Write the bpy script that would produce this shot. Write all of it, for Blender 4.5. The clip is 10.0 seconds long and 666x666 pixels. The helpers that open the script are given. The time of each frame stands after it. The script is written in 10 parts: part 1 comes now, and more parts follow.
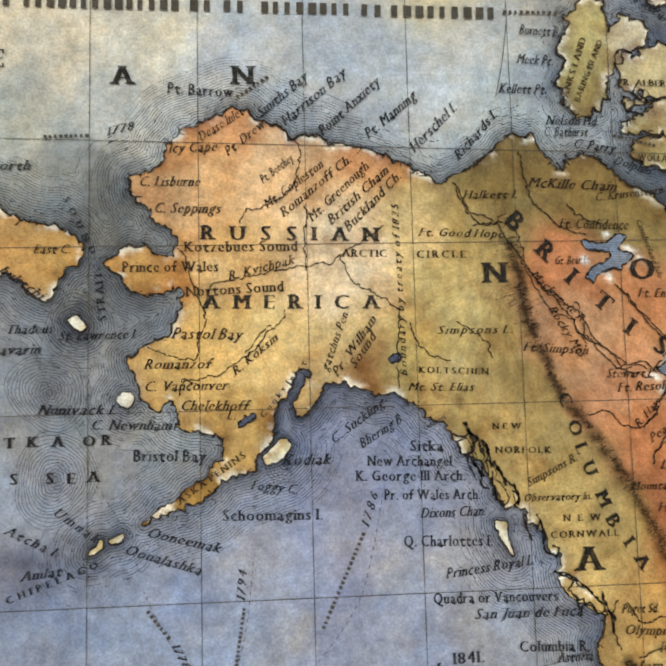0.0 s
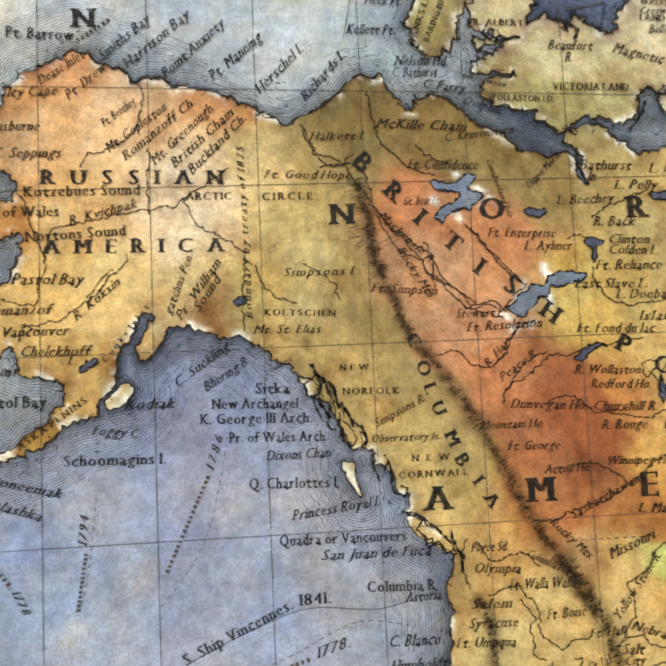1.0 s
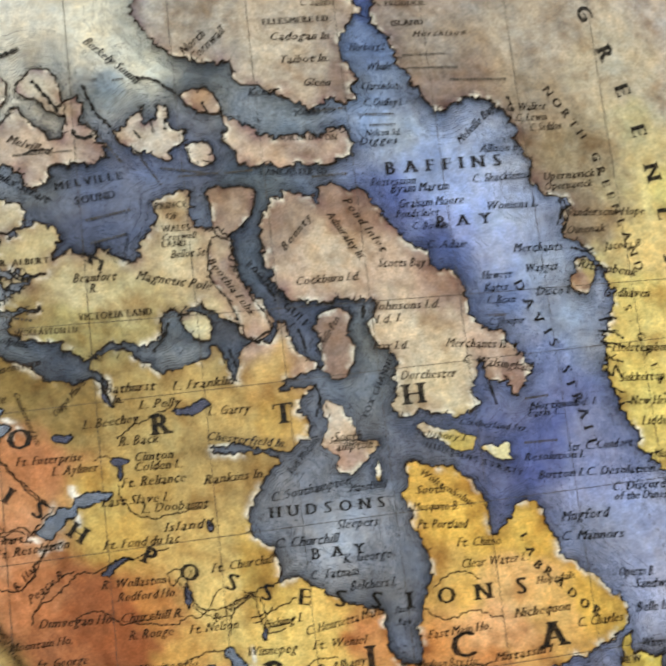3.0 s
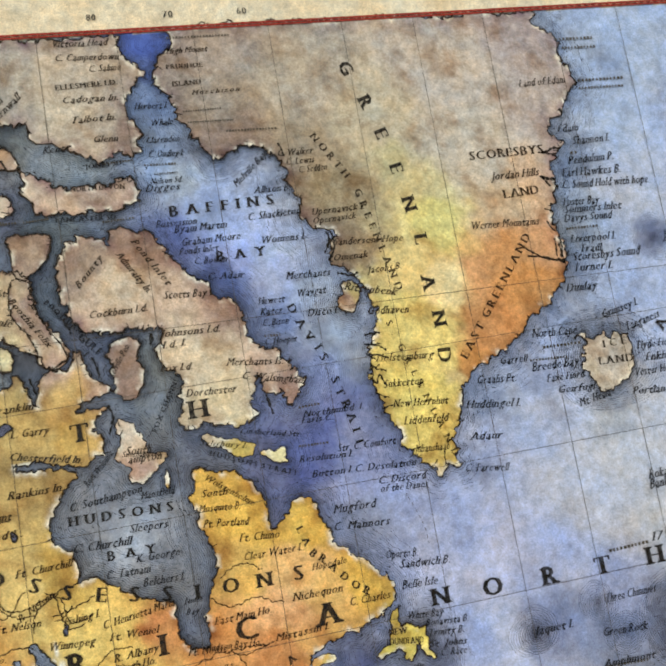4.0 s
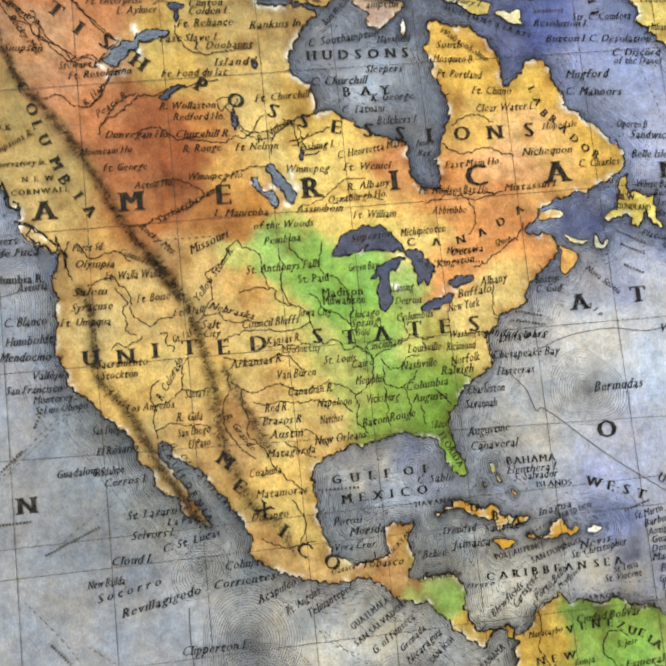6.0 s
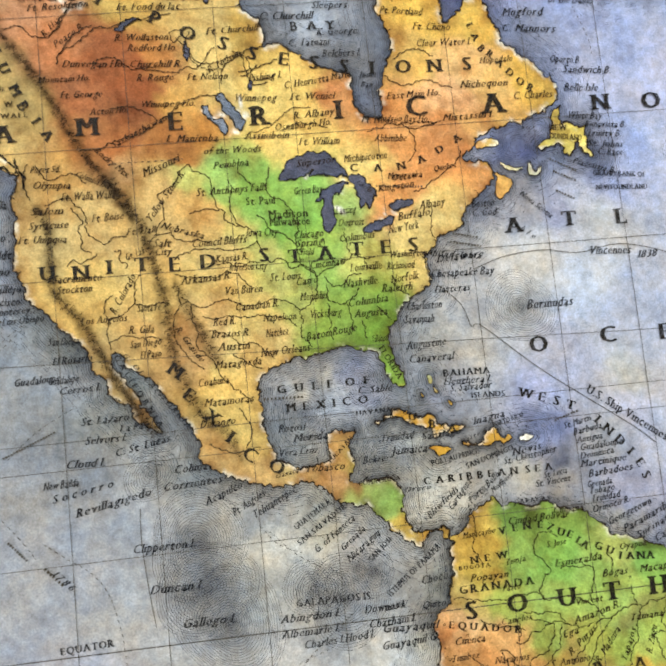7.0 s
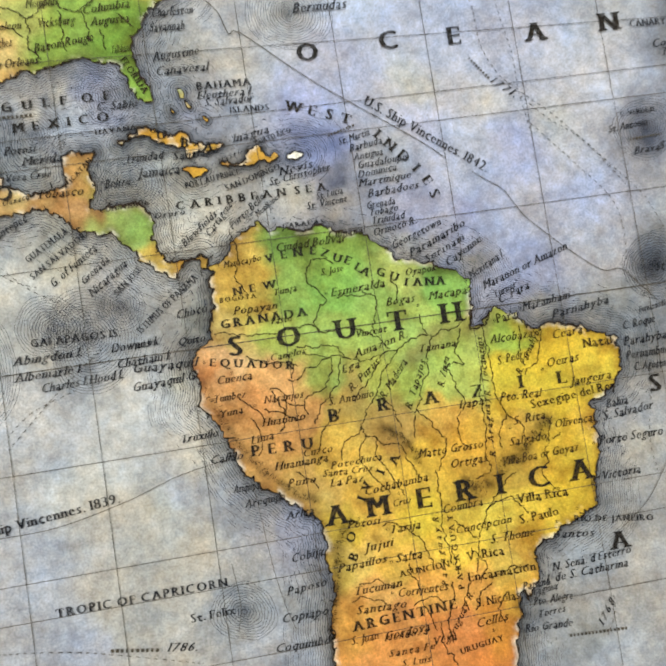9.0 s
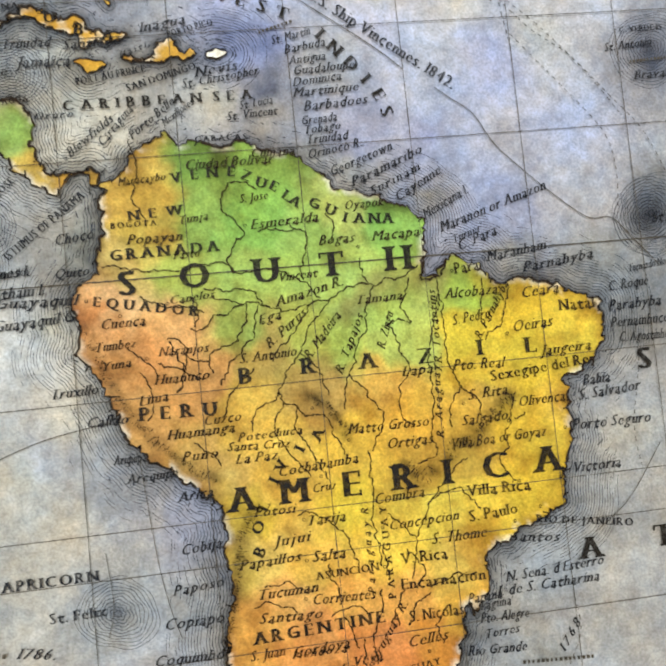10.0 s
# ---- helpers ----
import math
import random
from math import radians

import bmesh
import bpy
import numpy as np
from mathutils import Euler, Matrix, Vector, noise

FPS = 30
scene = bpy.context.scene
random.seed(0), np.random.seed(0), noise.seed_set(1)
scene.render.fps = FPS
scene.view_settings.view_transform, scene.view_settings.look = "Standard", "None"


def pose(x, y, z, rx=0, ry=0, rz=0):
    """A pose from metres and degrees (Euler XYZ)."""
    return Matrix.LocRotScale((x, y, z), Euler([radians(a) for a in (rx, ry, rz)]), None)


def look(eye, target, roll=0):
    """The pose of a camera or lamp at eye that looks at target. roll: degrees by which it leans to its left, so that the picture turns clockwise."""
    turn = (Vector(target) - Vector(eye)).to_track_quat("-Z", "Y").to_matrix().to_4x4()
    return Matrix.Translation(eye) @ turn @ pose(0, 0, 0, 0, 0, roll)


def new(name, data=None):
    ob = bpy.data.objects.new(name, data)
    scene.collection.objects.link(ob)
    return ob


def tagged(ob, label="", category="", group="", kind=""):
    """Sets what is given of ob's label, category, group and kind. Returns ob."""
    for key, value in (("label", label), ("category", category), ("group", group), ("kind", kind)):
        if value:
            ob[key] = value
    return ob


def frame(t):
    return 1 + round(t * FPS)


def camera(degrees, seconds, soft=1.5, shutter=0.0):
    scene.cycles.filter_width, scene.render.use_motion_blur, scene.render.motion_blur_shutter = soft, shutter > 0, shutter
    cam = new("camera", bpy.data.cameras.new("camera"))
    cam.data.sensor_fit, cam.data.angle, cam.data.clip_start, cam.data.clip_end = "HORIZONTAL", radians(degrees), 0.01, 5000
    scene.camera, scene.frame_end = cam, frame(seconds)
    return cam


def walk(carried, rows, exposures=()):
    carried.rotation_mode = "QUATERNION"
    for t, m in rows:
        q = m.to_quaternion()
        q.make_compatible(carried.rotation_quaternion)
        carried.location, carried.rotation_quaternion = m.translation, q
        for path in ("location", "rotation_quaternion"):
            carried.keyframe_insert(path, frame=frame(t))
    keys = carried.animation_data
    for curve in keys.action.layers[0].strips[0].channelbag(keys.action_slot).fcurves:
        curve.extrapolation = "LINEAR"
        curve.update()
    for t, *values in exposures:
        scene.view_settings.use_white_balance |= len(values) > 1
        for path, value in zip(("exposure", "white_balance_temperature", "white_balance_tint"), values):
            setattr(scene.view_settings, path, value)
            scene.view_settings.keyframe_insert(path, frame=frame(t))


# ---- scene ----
cam = camera(60.0, 10.0, 2.4, 0.15)
walk(cam, [
    (0.0, pose(-0.0685, -0.2003, -0.0344, 94.09, 1.31, -2.91)),
    (0.3, pose(-0.0552, -0.1996, -0.0394, 94.20, 1.59, -2.95)),
    (0.5, pose(-0.0472, -0.1985, -0.0411, 93.83, 1.76, -2.81)),
    (1.0, pose(-0.0173, -0.2002, -0.0545, 93.70, 2.40, -3.38)),
    (1.5, pose(0.0246, -0.2204, -0.0535, 94.15, 3.24, -3.62)),
    (2.0, pose(0.0545, -0.2245, -0.0611, 94.27, 3.99, -3.90)),
    (2.5, pose(0.0790, -0.2305, -0.0368, 94.57, 4.78, -3.73)),
    (2.8, pose(0.1187, -0.2310, -0.0051, 95.11, 6.16, -4.22)),
    (3.0, pose(0.1607, -0.2339, 0.0093, 94.75, 6.61, -3.99)),
    (3.2, pose(0.1904, -0.2494, 0.0154, 94.96, 7.52, -4.43)),
    (4.3, pose(0.2564, -0.2762, -0.0101, 95.74, 10.05, -5.71)),
    (4.5, pose(0.2615, -0.2777, -0.0147, 95.73, 10.15, -5.78)),
    (5.0, pose(0.2565, -0.2719, -0.0434, 95.02, 10.00, -5.51)),
    (5.5, pose(0.1884, -0.2558, -0.1076, 93.58, 8.13, -4.27)),
    (5.8, pose(0.1420, -0.2506, -0.1547, 93.60, 6.40, -3.27)),
    (6.0, pose(0.1302, -0.2465, -0.1822, 94.39, 5.69, -3.18)),
    (7.3, pose(0.1589, -0.2631, -0.2300, 94.48, 5.90, -3.86)),
    (7.5, pose(0.1683, -0.2649, -0.2408, 94.58, 6.27, -3.73)),
    (8.0, pose(0.2046, -0.2605, -0.2848, 94.51, 8.08, -4.27)),
    (8.5, pose(0.2360, -0.2585, -0.3267, 93.62, 9.40, -4.16)),
    (9.0, pose(0.2349, -0.2267, -0.3404, 92.67, 8.77, -4.17)),
    (9.2, pose(0.2404, -0.2096, -0.3446, 92.66, 8.19, -4.16)),
    (9.5, pose(0.2482, -0.1948, -0.3494, 92.96, 7.34, -4.43)),
    (10.0, pose(0.2615, -0.1843, -0.3590, 92.47, 5.84, -4.67)),
], [(0.0, -0.16), (1.0, 0.02), (2.0, 0.10), (3.0, -0.16), (4.5, -0.21), (5.0, -0.24), (5.5, -0.2), (6.0, 0.1), (9.0, 0.14), (10.0, 0.22)])

from mathutils import geometry, kdtree

# ---- light: dim sky, and an added area lamp out of view behind the camera ----
world = bpy.data.worlds.new("world")
scene.world = world
world.use_nodes = True
sky = world.node_tree.nodes.new("ShaderNodeTexSky")
sky.sky_type, sky.sun_disc = "NISHITA", False
sky.sun_elevation, sky.sun_rotation = radians(35), radians(180)
world.node_tree.links.new(sky.outputs[0], world.node_tree.nodes["Background"].inputs[0])
world.node_tree.nodes["Background"].inputs[1].default_value = 0.08
# no known source: lights the map evenly from an assumed opening
lamp = bpy.data.lights.new("added_area_light", "AREA")
lamp.shape, lamp.size, lamp.size_y, lamp.energy, lamp.color = "RECTANGLE", 2.2, 1.5, 74.0, (0.955, 1.0, 0.965)
added_area_light = new("added_area_light", lamp)
added_area_light.matrix_world = look((-0.2, -2.96, 0.35), (0.2, 0, -0.1))

# ---- materials ----


def srgb(code):
    c = np.array([int(code[i:i + 2], 16) for i in (0, 2, 4)]) / 255
    return np.where(c < 0.04045, c / 12.92, ((c + 0.055) / 1.055) ** 2.4)


def material(name, colour, rough=0.85, attribute="", blotch=0.0, grain=0.0, relief=0.0, worn=0.0):
    """A matt surface: a base colour or painted washes, uneven at two scales, with fine relief."""
    m = bpy.data.materials.new(name)
    m.use_nodes = True
    n, link = m.node_tree.nodes, m.node_tree.links.new
    b = n["Principled BSDF"]
    b.inputs["Roughness"].default_value, b.inputs["Specular IOR Level"].default_value = rough, 0.15
    where = n.new("ShaderNodeTexCoord").outputs["Object"]
    if attribute:
        a = n.new("ShaderNodeAttribute")
        a.attribute_name = attribute
        last = a.outputs["Color"]
    else:
        c = n.new("ShaderNodeRGB")
        c.outputs[0].default_value = (*colour, 1)
        last = c.outputs[0]
    for scale, detail, amount in ((70, 6, blotch), (260, 6, blotch), (1100, 4, grain)):
        if not amount:
            continue
        t = n.new("ShaderNodeTexNoise")
        t.inputs["Scale"].default_value, t.inputs["Detail"].default_value, t.inputs["Roughness"].default_value = scale, detail, 0.65
        link(where, t.inputs["Vector"])
        r = n.new("ShaderNodeMapRange")
        r.inputs["From Min"].default_value, r.inputs["From Max"].default_value = 0.3, 0.7
        r.inputs["To Min"].default_value, r.inputs["To Max"].default_value = 1 - amount, 1 + amount
        link(t.outputs["Fac"], r.inputs["Value"])
        x = n.new("ShaderNodeVectorMath")
        x.operation = "SCALE"
        link(last, x.inputs[0])
        link(r.outputs[0], x.inputs["Scale"])
        last = x.outputs[0]
    for scale, tint in ((48, 1.0), (210, 0.5)) if blotch else ():
        t = n.new("ShaderNodeTexNoise")
        t.inputs["Scale"].default_value, t.inputs["Detail"].default_value = scale, 5
        link(where, t.inputs["Vector"])
        r = n.new("ShaderNodeMapRange")
        r.data_type = "FLOAT_VECTOR"
        link(t.outputs["Fac"], r.inputs[6])
        r.inputs[7].default_value, r.inputs[8].default_value = (0.32,) * 3, (0.68,) * 3
        r.inputs[9].default_value, r.inputs[10].default_value = (1 + 0.07 * tint, 1.0, 1 - 0.10 * tint), (1 - 0.07 * tint, 1.0, 1 + 0.09 * tint)
        x = n.new("ShaderNodeVectorMath")
        x.operation = "MULTIPLY"
        link(last, x.inputs[0])
        link(r.outputs[1], x.inputs[1])
        last = x.outputs[0]
    link(last, b.inputs["Base Color"])
    if relief:
        t = n.new("ShaderNodeTexNoise")
        t.inputs["Scale"].default_value, t.inputs["Detail"].default_value = 1800, 4
        link(where, t.inputs["Vector"])
        u = n.new("ShaderNodeBump")
        u.inputs["Strength"].default_value, u.inputs["Distance"].default_value = relief, 0.0002
        link(t.outputs["Fac"], u.inputs["Height"])
        link(u.outputs[0], b.inputs["Normal"])
    if worn:
        # ink rubbed thin in small ragged patches
        t = n.new("ShaderNodeTexNoise")
        t.inputs["Scale"].default_value, t.inputs["Detail"].default_value, t.inputs["Roughness"].default_value = 420, 5, 0.7
        link(where, t.inputs["Vector"])
        r = n.new("ShaderNodeMapRange")
        r.inputs["From Min"].default_value, r.inputs["From Max"].default_value = 0.38, 0.58
        r.inputs["To Min"].default_value, r.inputs["To Max"].default_value = 1 - worn, 1.0
        link(t.outputs["Fac"], r.inputs["Value"])
        link(r.outputs[0], b.inputs["Alpha"])
    return m


WASH = material("watercolour_on_paper", (1, 1, 1), 0.8, "wash", 0.22, 0.24, 0.4)
LAKE_WASH = material("lake_wash", srgb("5a5d74"), 0.8, "", 0.30, 0.12, 0.25)
PALE_LAKE = material("pale_lake_wash", srgb("838da0"), 0.8, "", 0.3, 0.15, 0.25)
INK = material("black_ink", srgb("1b1714"), 0.6, "", 0.25, 0.2, worn=0.25)
INK_SOFT = material("faded_ink", srgb("4a453e"), 0.7, "", 0.25, 0.2)
INK_BROWN = material("brown_ink", srgb("2c2015"), 0.7, "", 0.25, 0.2, worn=0.25)
LAND_TYPE = material("brown_type_ink", srgb("291d13"), 0.7, "", 0.25, 0.2, worn=0.35)
SEA_TYPE = material("slate_type_ink", srgb("1d1f26"), 0.7, "", 0.25, 0.2, worn=0.3)
LINE_INK = material("engraved_line_ink", srgb("2f3340"), 0.7, "", 0.25, 0.2, worn=0.55)
RED = material("red_ink", srgb("8c2f26"), 0.7, "", 0.2, 0.2)
BARE = material("bare_paper", (0.80, 0.77, 0.68), 0.85, "", 0.12, 0.12)
PLASTER = material("white_plaster", (0.78, 0.76, 0.72), 0.9, "", 0.04, 0.05)
BOARDS = material("floor_wood", (0.25, 0.16, 0.09), 0.5, "", 0.2, 0.1)
PAPER_BACK = material("paper_edge", (0.7, 0.64, 0.5), 0.9, "", 0.05, 0.05)

# ---- the room: the map's wall, and an assumed shell round it ----
def slab(name, label, lo, hi, mat):
    bm = bmesh.new()
    bmesh.ops.create_cube(bm, size=1)
    for v in bm.verts:
        v.co = [l + (c + 0.5) * (h - l) for c, l, h in zip(v.co, lo, hi)]
    me = bpy.data.meshes.new(name)
    bm.to_mesh(me)
    bm.free()
    me.materials.append(mat)
    return tagged(new(name, me), label, name.split("_")[0], kind="structure")


slab("wall_north", "plain white plastered wall, added out of view behind the map", (-2.2, 0.0006, -1.6), (2.2, 0.15, 1.3), PLASTER)
# unseen walls, floor and ceiling, added to bounce the lamp's light
slab("wall_west", "plain white plastered wall, added out of view", (-2.2, -3.0, -1.6), (-2.05, 0.0, 1.3), PLASTER)
slab("wall_east", "plain white plastered wall, added out of view", (2.05, -3.0, -1.6), (2.2, 0.0, 1.3), PLASTER)
slab("wall_south", "plain white wall under the lamp's opening, added out of view", (-2.2, -3.15, -1.6), (2.2, -3.0, -0.45), PLASTER)
slab("wall_south_lintel", "plain white wall above the lamp's opening, added out of view", (-2.2, -3.15, 1.15), (2.2, -3.0, 1.3), PLASTER)
slab("wall_south_pier", "plain white wall beside the lamp's opening, added out of view", (-2.2, -3.15, -0.45), (-1.35, -3.0, 1.15), PLASTER)
slab("wall_south_pier", "plain white wall beside the lamp's opening, added out of view", (0.95, -3.15, -0.45), (2.2, -3.0, 1.15), PLASTER)
slab("floor", "plain brown wooden floor, added out of view", (-2.2, -3.15, -1.7), (2.2, 0.15, -1.6), BOARDS)
slab("ceiling", "plain white ceiling, added out of view", (-2.2, -3.15, 1.3), (2.2, 0.15, 1.4), PLASTER)

# ---- the printed map: its helpers work in millimetres, x to the right and z up on the sheet ----
wall_map = tagged(new("wall_map"), "antique printed world map with hand-tinted lands and blue-grey sea", "map")
X0, X1, Z0, Z1 = -215.0, 640.0, -600.0, 262.0


def neat(x):
    """The height of the map's top border line, a little out of square with the sheet."""
    return 197.5 - 0.0455 * x


LAND, SEA = [], []


def dab(wash, x, z, r, code):
    wash.append((x, z, r, *srgb(code)))


def washed(wash, p, sharp):
    """The colour of blended brush dabs at the points p."""
    d = np.array(wash)
    out = np.zeros((len(p), 3))
    for i in range(0, len(p), 4000):
        q = p[i:i + 4000]
        r2 = d[None, :, 2] ** 2
        w = (r2 / (((q[:, None, :] - d[None, :, :2]) ** 2).sum(2) + 0.12 * r2)) ** sharp
        out[i:i + 4000] = (w @ d[:, 3:]) / w.sum(1, keepdims=True)
    return out


def warped(p, reach=7.0):
    """Points pushed about by noise, so that washes run into one another with ragged edges."""
    out = np.array(p, float)
    for k, (x, z) in enumerate(p):
        a, b = noise.noise_vector(Vector((x * 0.05, z * 0.05, 40))), noise.noise_vector(Vector((x * 0.2, z * 0.2, 50)))
        out[k] = x + reach * (a.x + 0.5 * b.x), z + reach * (a.y + 0.5 * b.y)
    return out


def part(name, verts, faces, mat, height, parent=None, label="", colours=None, kind=""):
    v = np.asarray(verts, float)
    flat = np.zeros((len(v), 3))
    flat[:, 0], flat[:, 2] = v[:, 0] / 1000, v[:, 1] / 1000
    flat[:, 1] = -(height + (v[:, 2] if v.shape[1] > 2 else 0)) / 1000
    me = bpy.data.meshes.new(name)
    me.from_pydata(flat.tolist(), [], faces if isinstance(faces, list) else faces.tolist())
    me.materials.append(mat)
    if colours is not None:
        a = me.attributes.new("wash", "FLOAT_COLOR", "POINT")
        a.data.foreach_set("color", np.c_[colours, np.ones(len(v))].astype(np.float32).ravel())
    ob = new(name, me)
    ob.parent = parent or wall_map
    return tagged(ob, label, kind=kind)


def spline(points, step=0.8, closed=False, rough=0.0):
    """A smooth line through the points, set out evenly and roughened like an engraved shore."""
    p = np.array(points, float)
    n = len(p)
    out = []
    for i in range(n if closed else n - 1):
        if closed:
            a, b, c, d = p[i - 1], p[i], p[(i + 1) % n], p[(i + 2) % n]
        else:
            a, b, c, d = p[max(i - 1, 0)], p[i], p[i + 1], p[min(i + 2, n - 1)]
        k = max(2, int(np.hypot(*(c - b)) / step))
        t = (np.arange(k) / k)[:, None]
        out.append(0.5 * (2 * b + (c - a) * t + (2 * a - 5 * b + 4 * c - d) * t ** 2 + (3 * b - a - 3 * c + d) * t ** 3))
    out = np.vstack(out + ([] if closed else [p[-1:]]))
    if rough:
        for k, (x, z) in enumerate(out):
            for s, m in ((0.22, 1.3), (0.6, 1.1), (1.5, 0.55)):
                e = noise.noise_vector(Vector((x * s, z * s, 3.1 * s)))
                out[k, 0] += e.x * m * rough
                out[k, 1] += e.y * m * rough
    return out


def ribbon(line, width, closed=False, wander=0.3, dash=0):
    """A flat ink stroke along a line, uneven in width."""
    p = np.asarray(line)
    if closed:
        p = np.vstack([p, p[:1]])
    t = np.gradient(p, axis=0)
    t /= np.maximum(np.hypot(t[:, 0], t[:, 1]), 1e-9)[:, None]
    side = np.c_[-t[:, 1], t[:, 0]]
    w = width / 2 * (1 + wander * np.sin(np.arange(len(p)) * 0.9 + p[:, 0]) * np.cos(p[:, 1] * 0.7))
    v = np.vstack([p + side * w[:, None], p - side * w[:, None]])
    n = len(p)
    keep = [i for i in range(n - 1) if not dash or (i // dash) % 2 == 0]
    return v, [(i, i + 1, n + i + 1, n + i) for i in keep]


SHORES = []
PAPER = np.array((0.80, 0.77, 0.68))


def land(name, label, points):
    """A tinted land with its inked shore."""
    from_line = spline(points, 0.7, True, (1.8 if points[0][1] > 60 else 1.25) if len(points) > 11 else 0.7)
    SHORES.append(from_line)
    lo, hi = from_line.min(0), from_line.max(0)
    step = 1.25
    gx, gz = np.meshgrid(np.arange(lo[0], hi[0], step), np.arange(lo[1], hi[1], step))
    grid = np.c_[gx.ravel(), gz.ravel()]
    grid = grid[inside(grid, from_line)]
    n = len(from_line)
    pts = [Vector(q) for q in np.vstack([from_line, grid])]
    v, e, f = geometry.delaunay_2d_cdt(pts, [], [list(range(n))], 1, 1e-5)[:3]
    v = np.array([tuple(q) for q in v])
    c = washed(LAND, warped(v), 2.6)
    # pigment gathers in a darker rim along the shore
    k = kdtree.KDTree(n)
    for i, q in enumerate(from_line):
        k.insert((q[0], q[1], 0), i)
    k.balance()
    d = np.array([k.find((q[0], q[1], 0))[2] for q in v])
    for i, q in enumerate(v):
        s = noise.noise(Vector((q[0] * 0.12, q[1] * 0.12, 9)))
        rim = max(0.0, (0.42 if q[1] > 40 else 0.36) + 0.6 * s) * math.exp(-d[i] / 4.6) * (1.0 if len(points) > 30 or q[1] > 40 else 0.45)
        c[i] *= 1 - rim * np.array((0.85, 1.0, 0.85) if q[1] > 40 else (0.85, 1.0, 1.05))
        # slivers of paper left bare between the wash and the shore
        bare = noise.noise(Vector((q[0] * 0.09, q[1] * 0.09, 21))) + 0.6 * noise.noise(Vector((q[0] * 0.3, q[1] * 0.3, 33)))
        if bare > 0.08:
            c[i] += (PAPER - c[i]) * min(0.95 if q[1] > -150 else 0.7, 6 * (bare - 0.08)) * math.exp(-(d[i] / (1.5 if q[1] > -150 else 1.1)) ** 2)
        # old stains: brown, with ragged edges
        stain = noise.fractal(Vector((q[0] * 0.055, q[1] * 0.055, 61)), 0.6, 2.1, 5)
        c[i] *= 1 - min(0.42, max(-0.04, 0.55 * (stain - 0.12))) * np.array((0.75, 1.0, 1.2))
        speck = noise.fractal(Vector((q[0] * 0.21, q[1] * 0.21, 67)), 0.7, 2.0, 3)
        c[i] *= 1 - min(0.22, max(-0.08, 0.20 * speck)) * np.array((0.9, 1.0, 1.15))
    ragged = np.array([0.75 + 0.8 * noise.noise(Vector((q[0] * 0.35, q[1] * 0.35, 2))) for q in v]).clip(0.2, 1.1)
    for r in RANGES:
        g = r[0]
        near = ((v[:, None, :] - g[None]) ** 2).sum(2).min(1)
        c *= (1 - np.minimum(0.88, 1.3 * r[2] * ragged) * np.exp(-near / (2 * r[1] ** 2)))[:, None] ** np.array([1, 1.04, 1.1])
    ob = part(name, v, [tuple(q) for q in f], WASH, 0.14 + 0.01 * len(SHORES), label=label, colours=c)
    rv, rf = ribbon(from_line, 0.66 if from_line[:, 1].mean() > 10 else 0.62 if len(points) > 14 else 0.42, True, 0.75)
    part("coastline", rv, rf, INK_BROWN, 0.68, ob)


def inside(q, poly):
    out = np.zeros(len(q), bool)
    x, z = q[:, 0], q[:, 1]
    a = poly
    b = np.roll(poly, -1, 0)
    for (ax, az), (bx, bz) in zip(a, b):
        if az != bz:
            hit = (az > z) != (bz > z)
            out ^= hit & (x < (bx - ax) * (z - az) / (bz - az) + ax)
    return out


def lake(label, points, pale=False):
    line = spline(points, 0.5, True, 0.75)
    v, e, f = geometry.delaunay_2d_cdt([Vector(q) for q in line], [], [list(range(len(line)))], 1, 1e-5)[:3]
    ob = part("lake", [tuple(q) for q in v], [tuple(q) for q in f], PALE_LAKE if pale else LAKE_WASH, 0.72, label=label)
    rv, rf = ribbon(line, 0.62, True, 0.8)
    part("shoreline", rv, rf, INK, 0.76, ob)
    # level engraved strokes across the water
    vs, fs = [], []
    nxt = np.roll(line, -1, 0)
    for z in np.arange(line[:, 1].min() + 0.5, line[:, 1].max(), 0.62):
        hit = (line[:, 1] > z) != (nxt[:, 1] > z)
        xs = np.sort((line[:, 0] + (z - line[:, 1]) / np.where(nxt[:, 1] == line[:, 1], 1, nxt[:, 1] - line[:, 1]) * (nxt[:, 0] - line[:, 0]))[hit])
        for a, b in zip(xs[::2], xs[1::2]):
            fs.append(tuple(range(len(vs), len(vs) + 4)))
            vs += [(a, z), (b, z + 0.12), (b, z + 0.36), (a, z + 0.26)]
    part("water_lining", vs, fs, LINE_INK, 0.74, ob, kind="stuff")


def river(points, width):
    rv, rf = ribbon(spline(points, 0.4, False, 0.75), 1.45 * width if width < 0.35 else 1.15 * width, False, 0.5)
    part("river", rv, rf, INK_BROWN, 0.74)


def track(points, width):
    rv, rf = ribbon(spline(points, 0.7), width, False, 0.2, 2)
    part("dashed_route", rv, rf, INK_SOFT, 0.78)


def route(points, width):
    rv, rf = ribbon(spline(points, 0.7), width, False, 0.2)
    part("route_line", rv, rf, INK_SOFT, 0.78)


RANGES = []


def fjord(points, width):
    rv, rf = ribbon(spline(points, 0.5, False, 0.4), width, False, 0.7)
    part("inlet", rv, rf, INK, 0.75)


def town(x, z, r=0.45):
    a = np.linspace(0, 2 * math.pi, 13)
    rv, rf = ribbon(np.c_[x + r * np.cos(a), z + r * np.sin(a)], 0.2, False, 0.2)
    part("town_mark", rv, rf, INK, 0.79)


def range_of_hills(points, width, dark):
    RANGES.append((spline(points, 2.5), width, dark))


BLOTS = []


def blot(x, z, r, strength, rings):
    BLOTS.append((x, z, r, strength, rings))


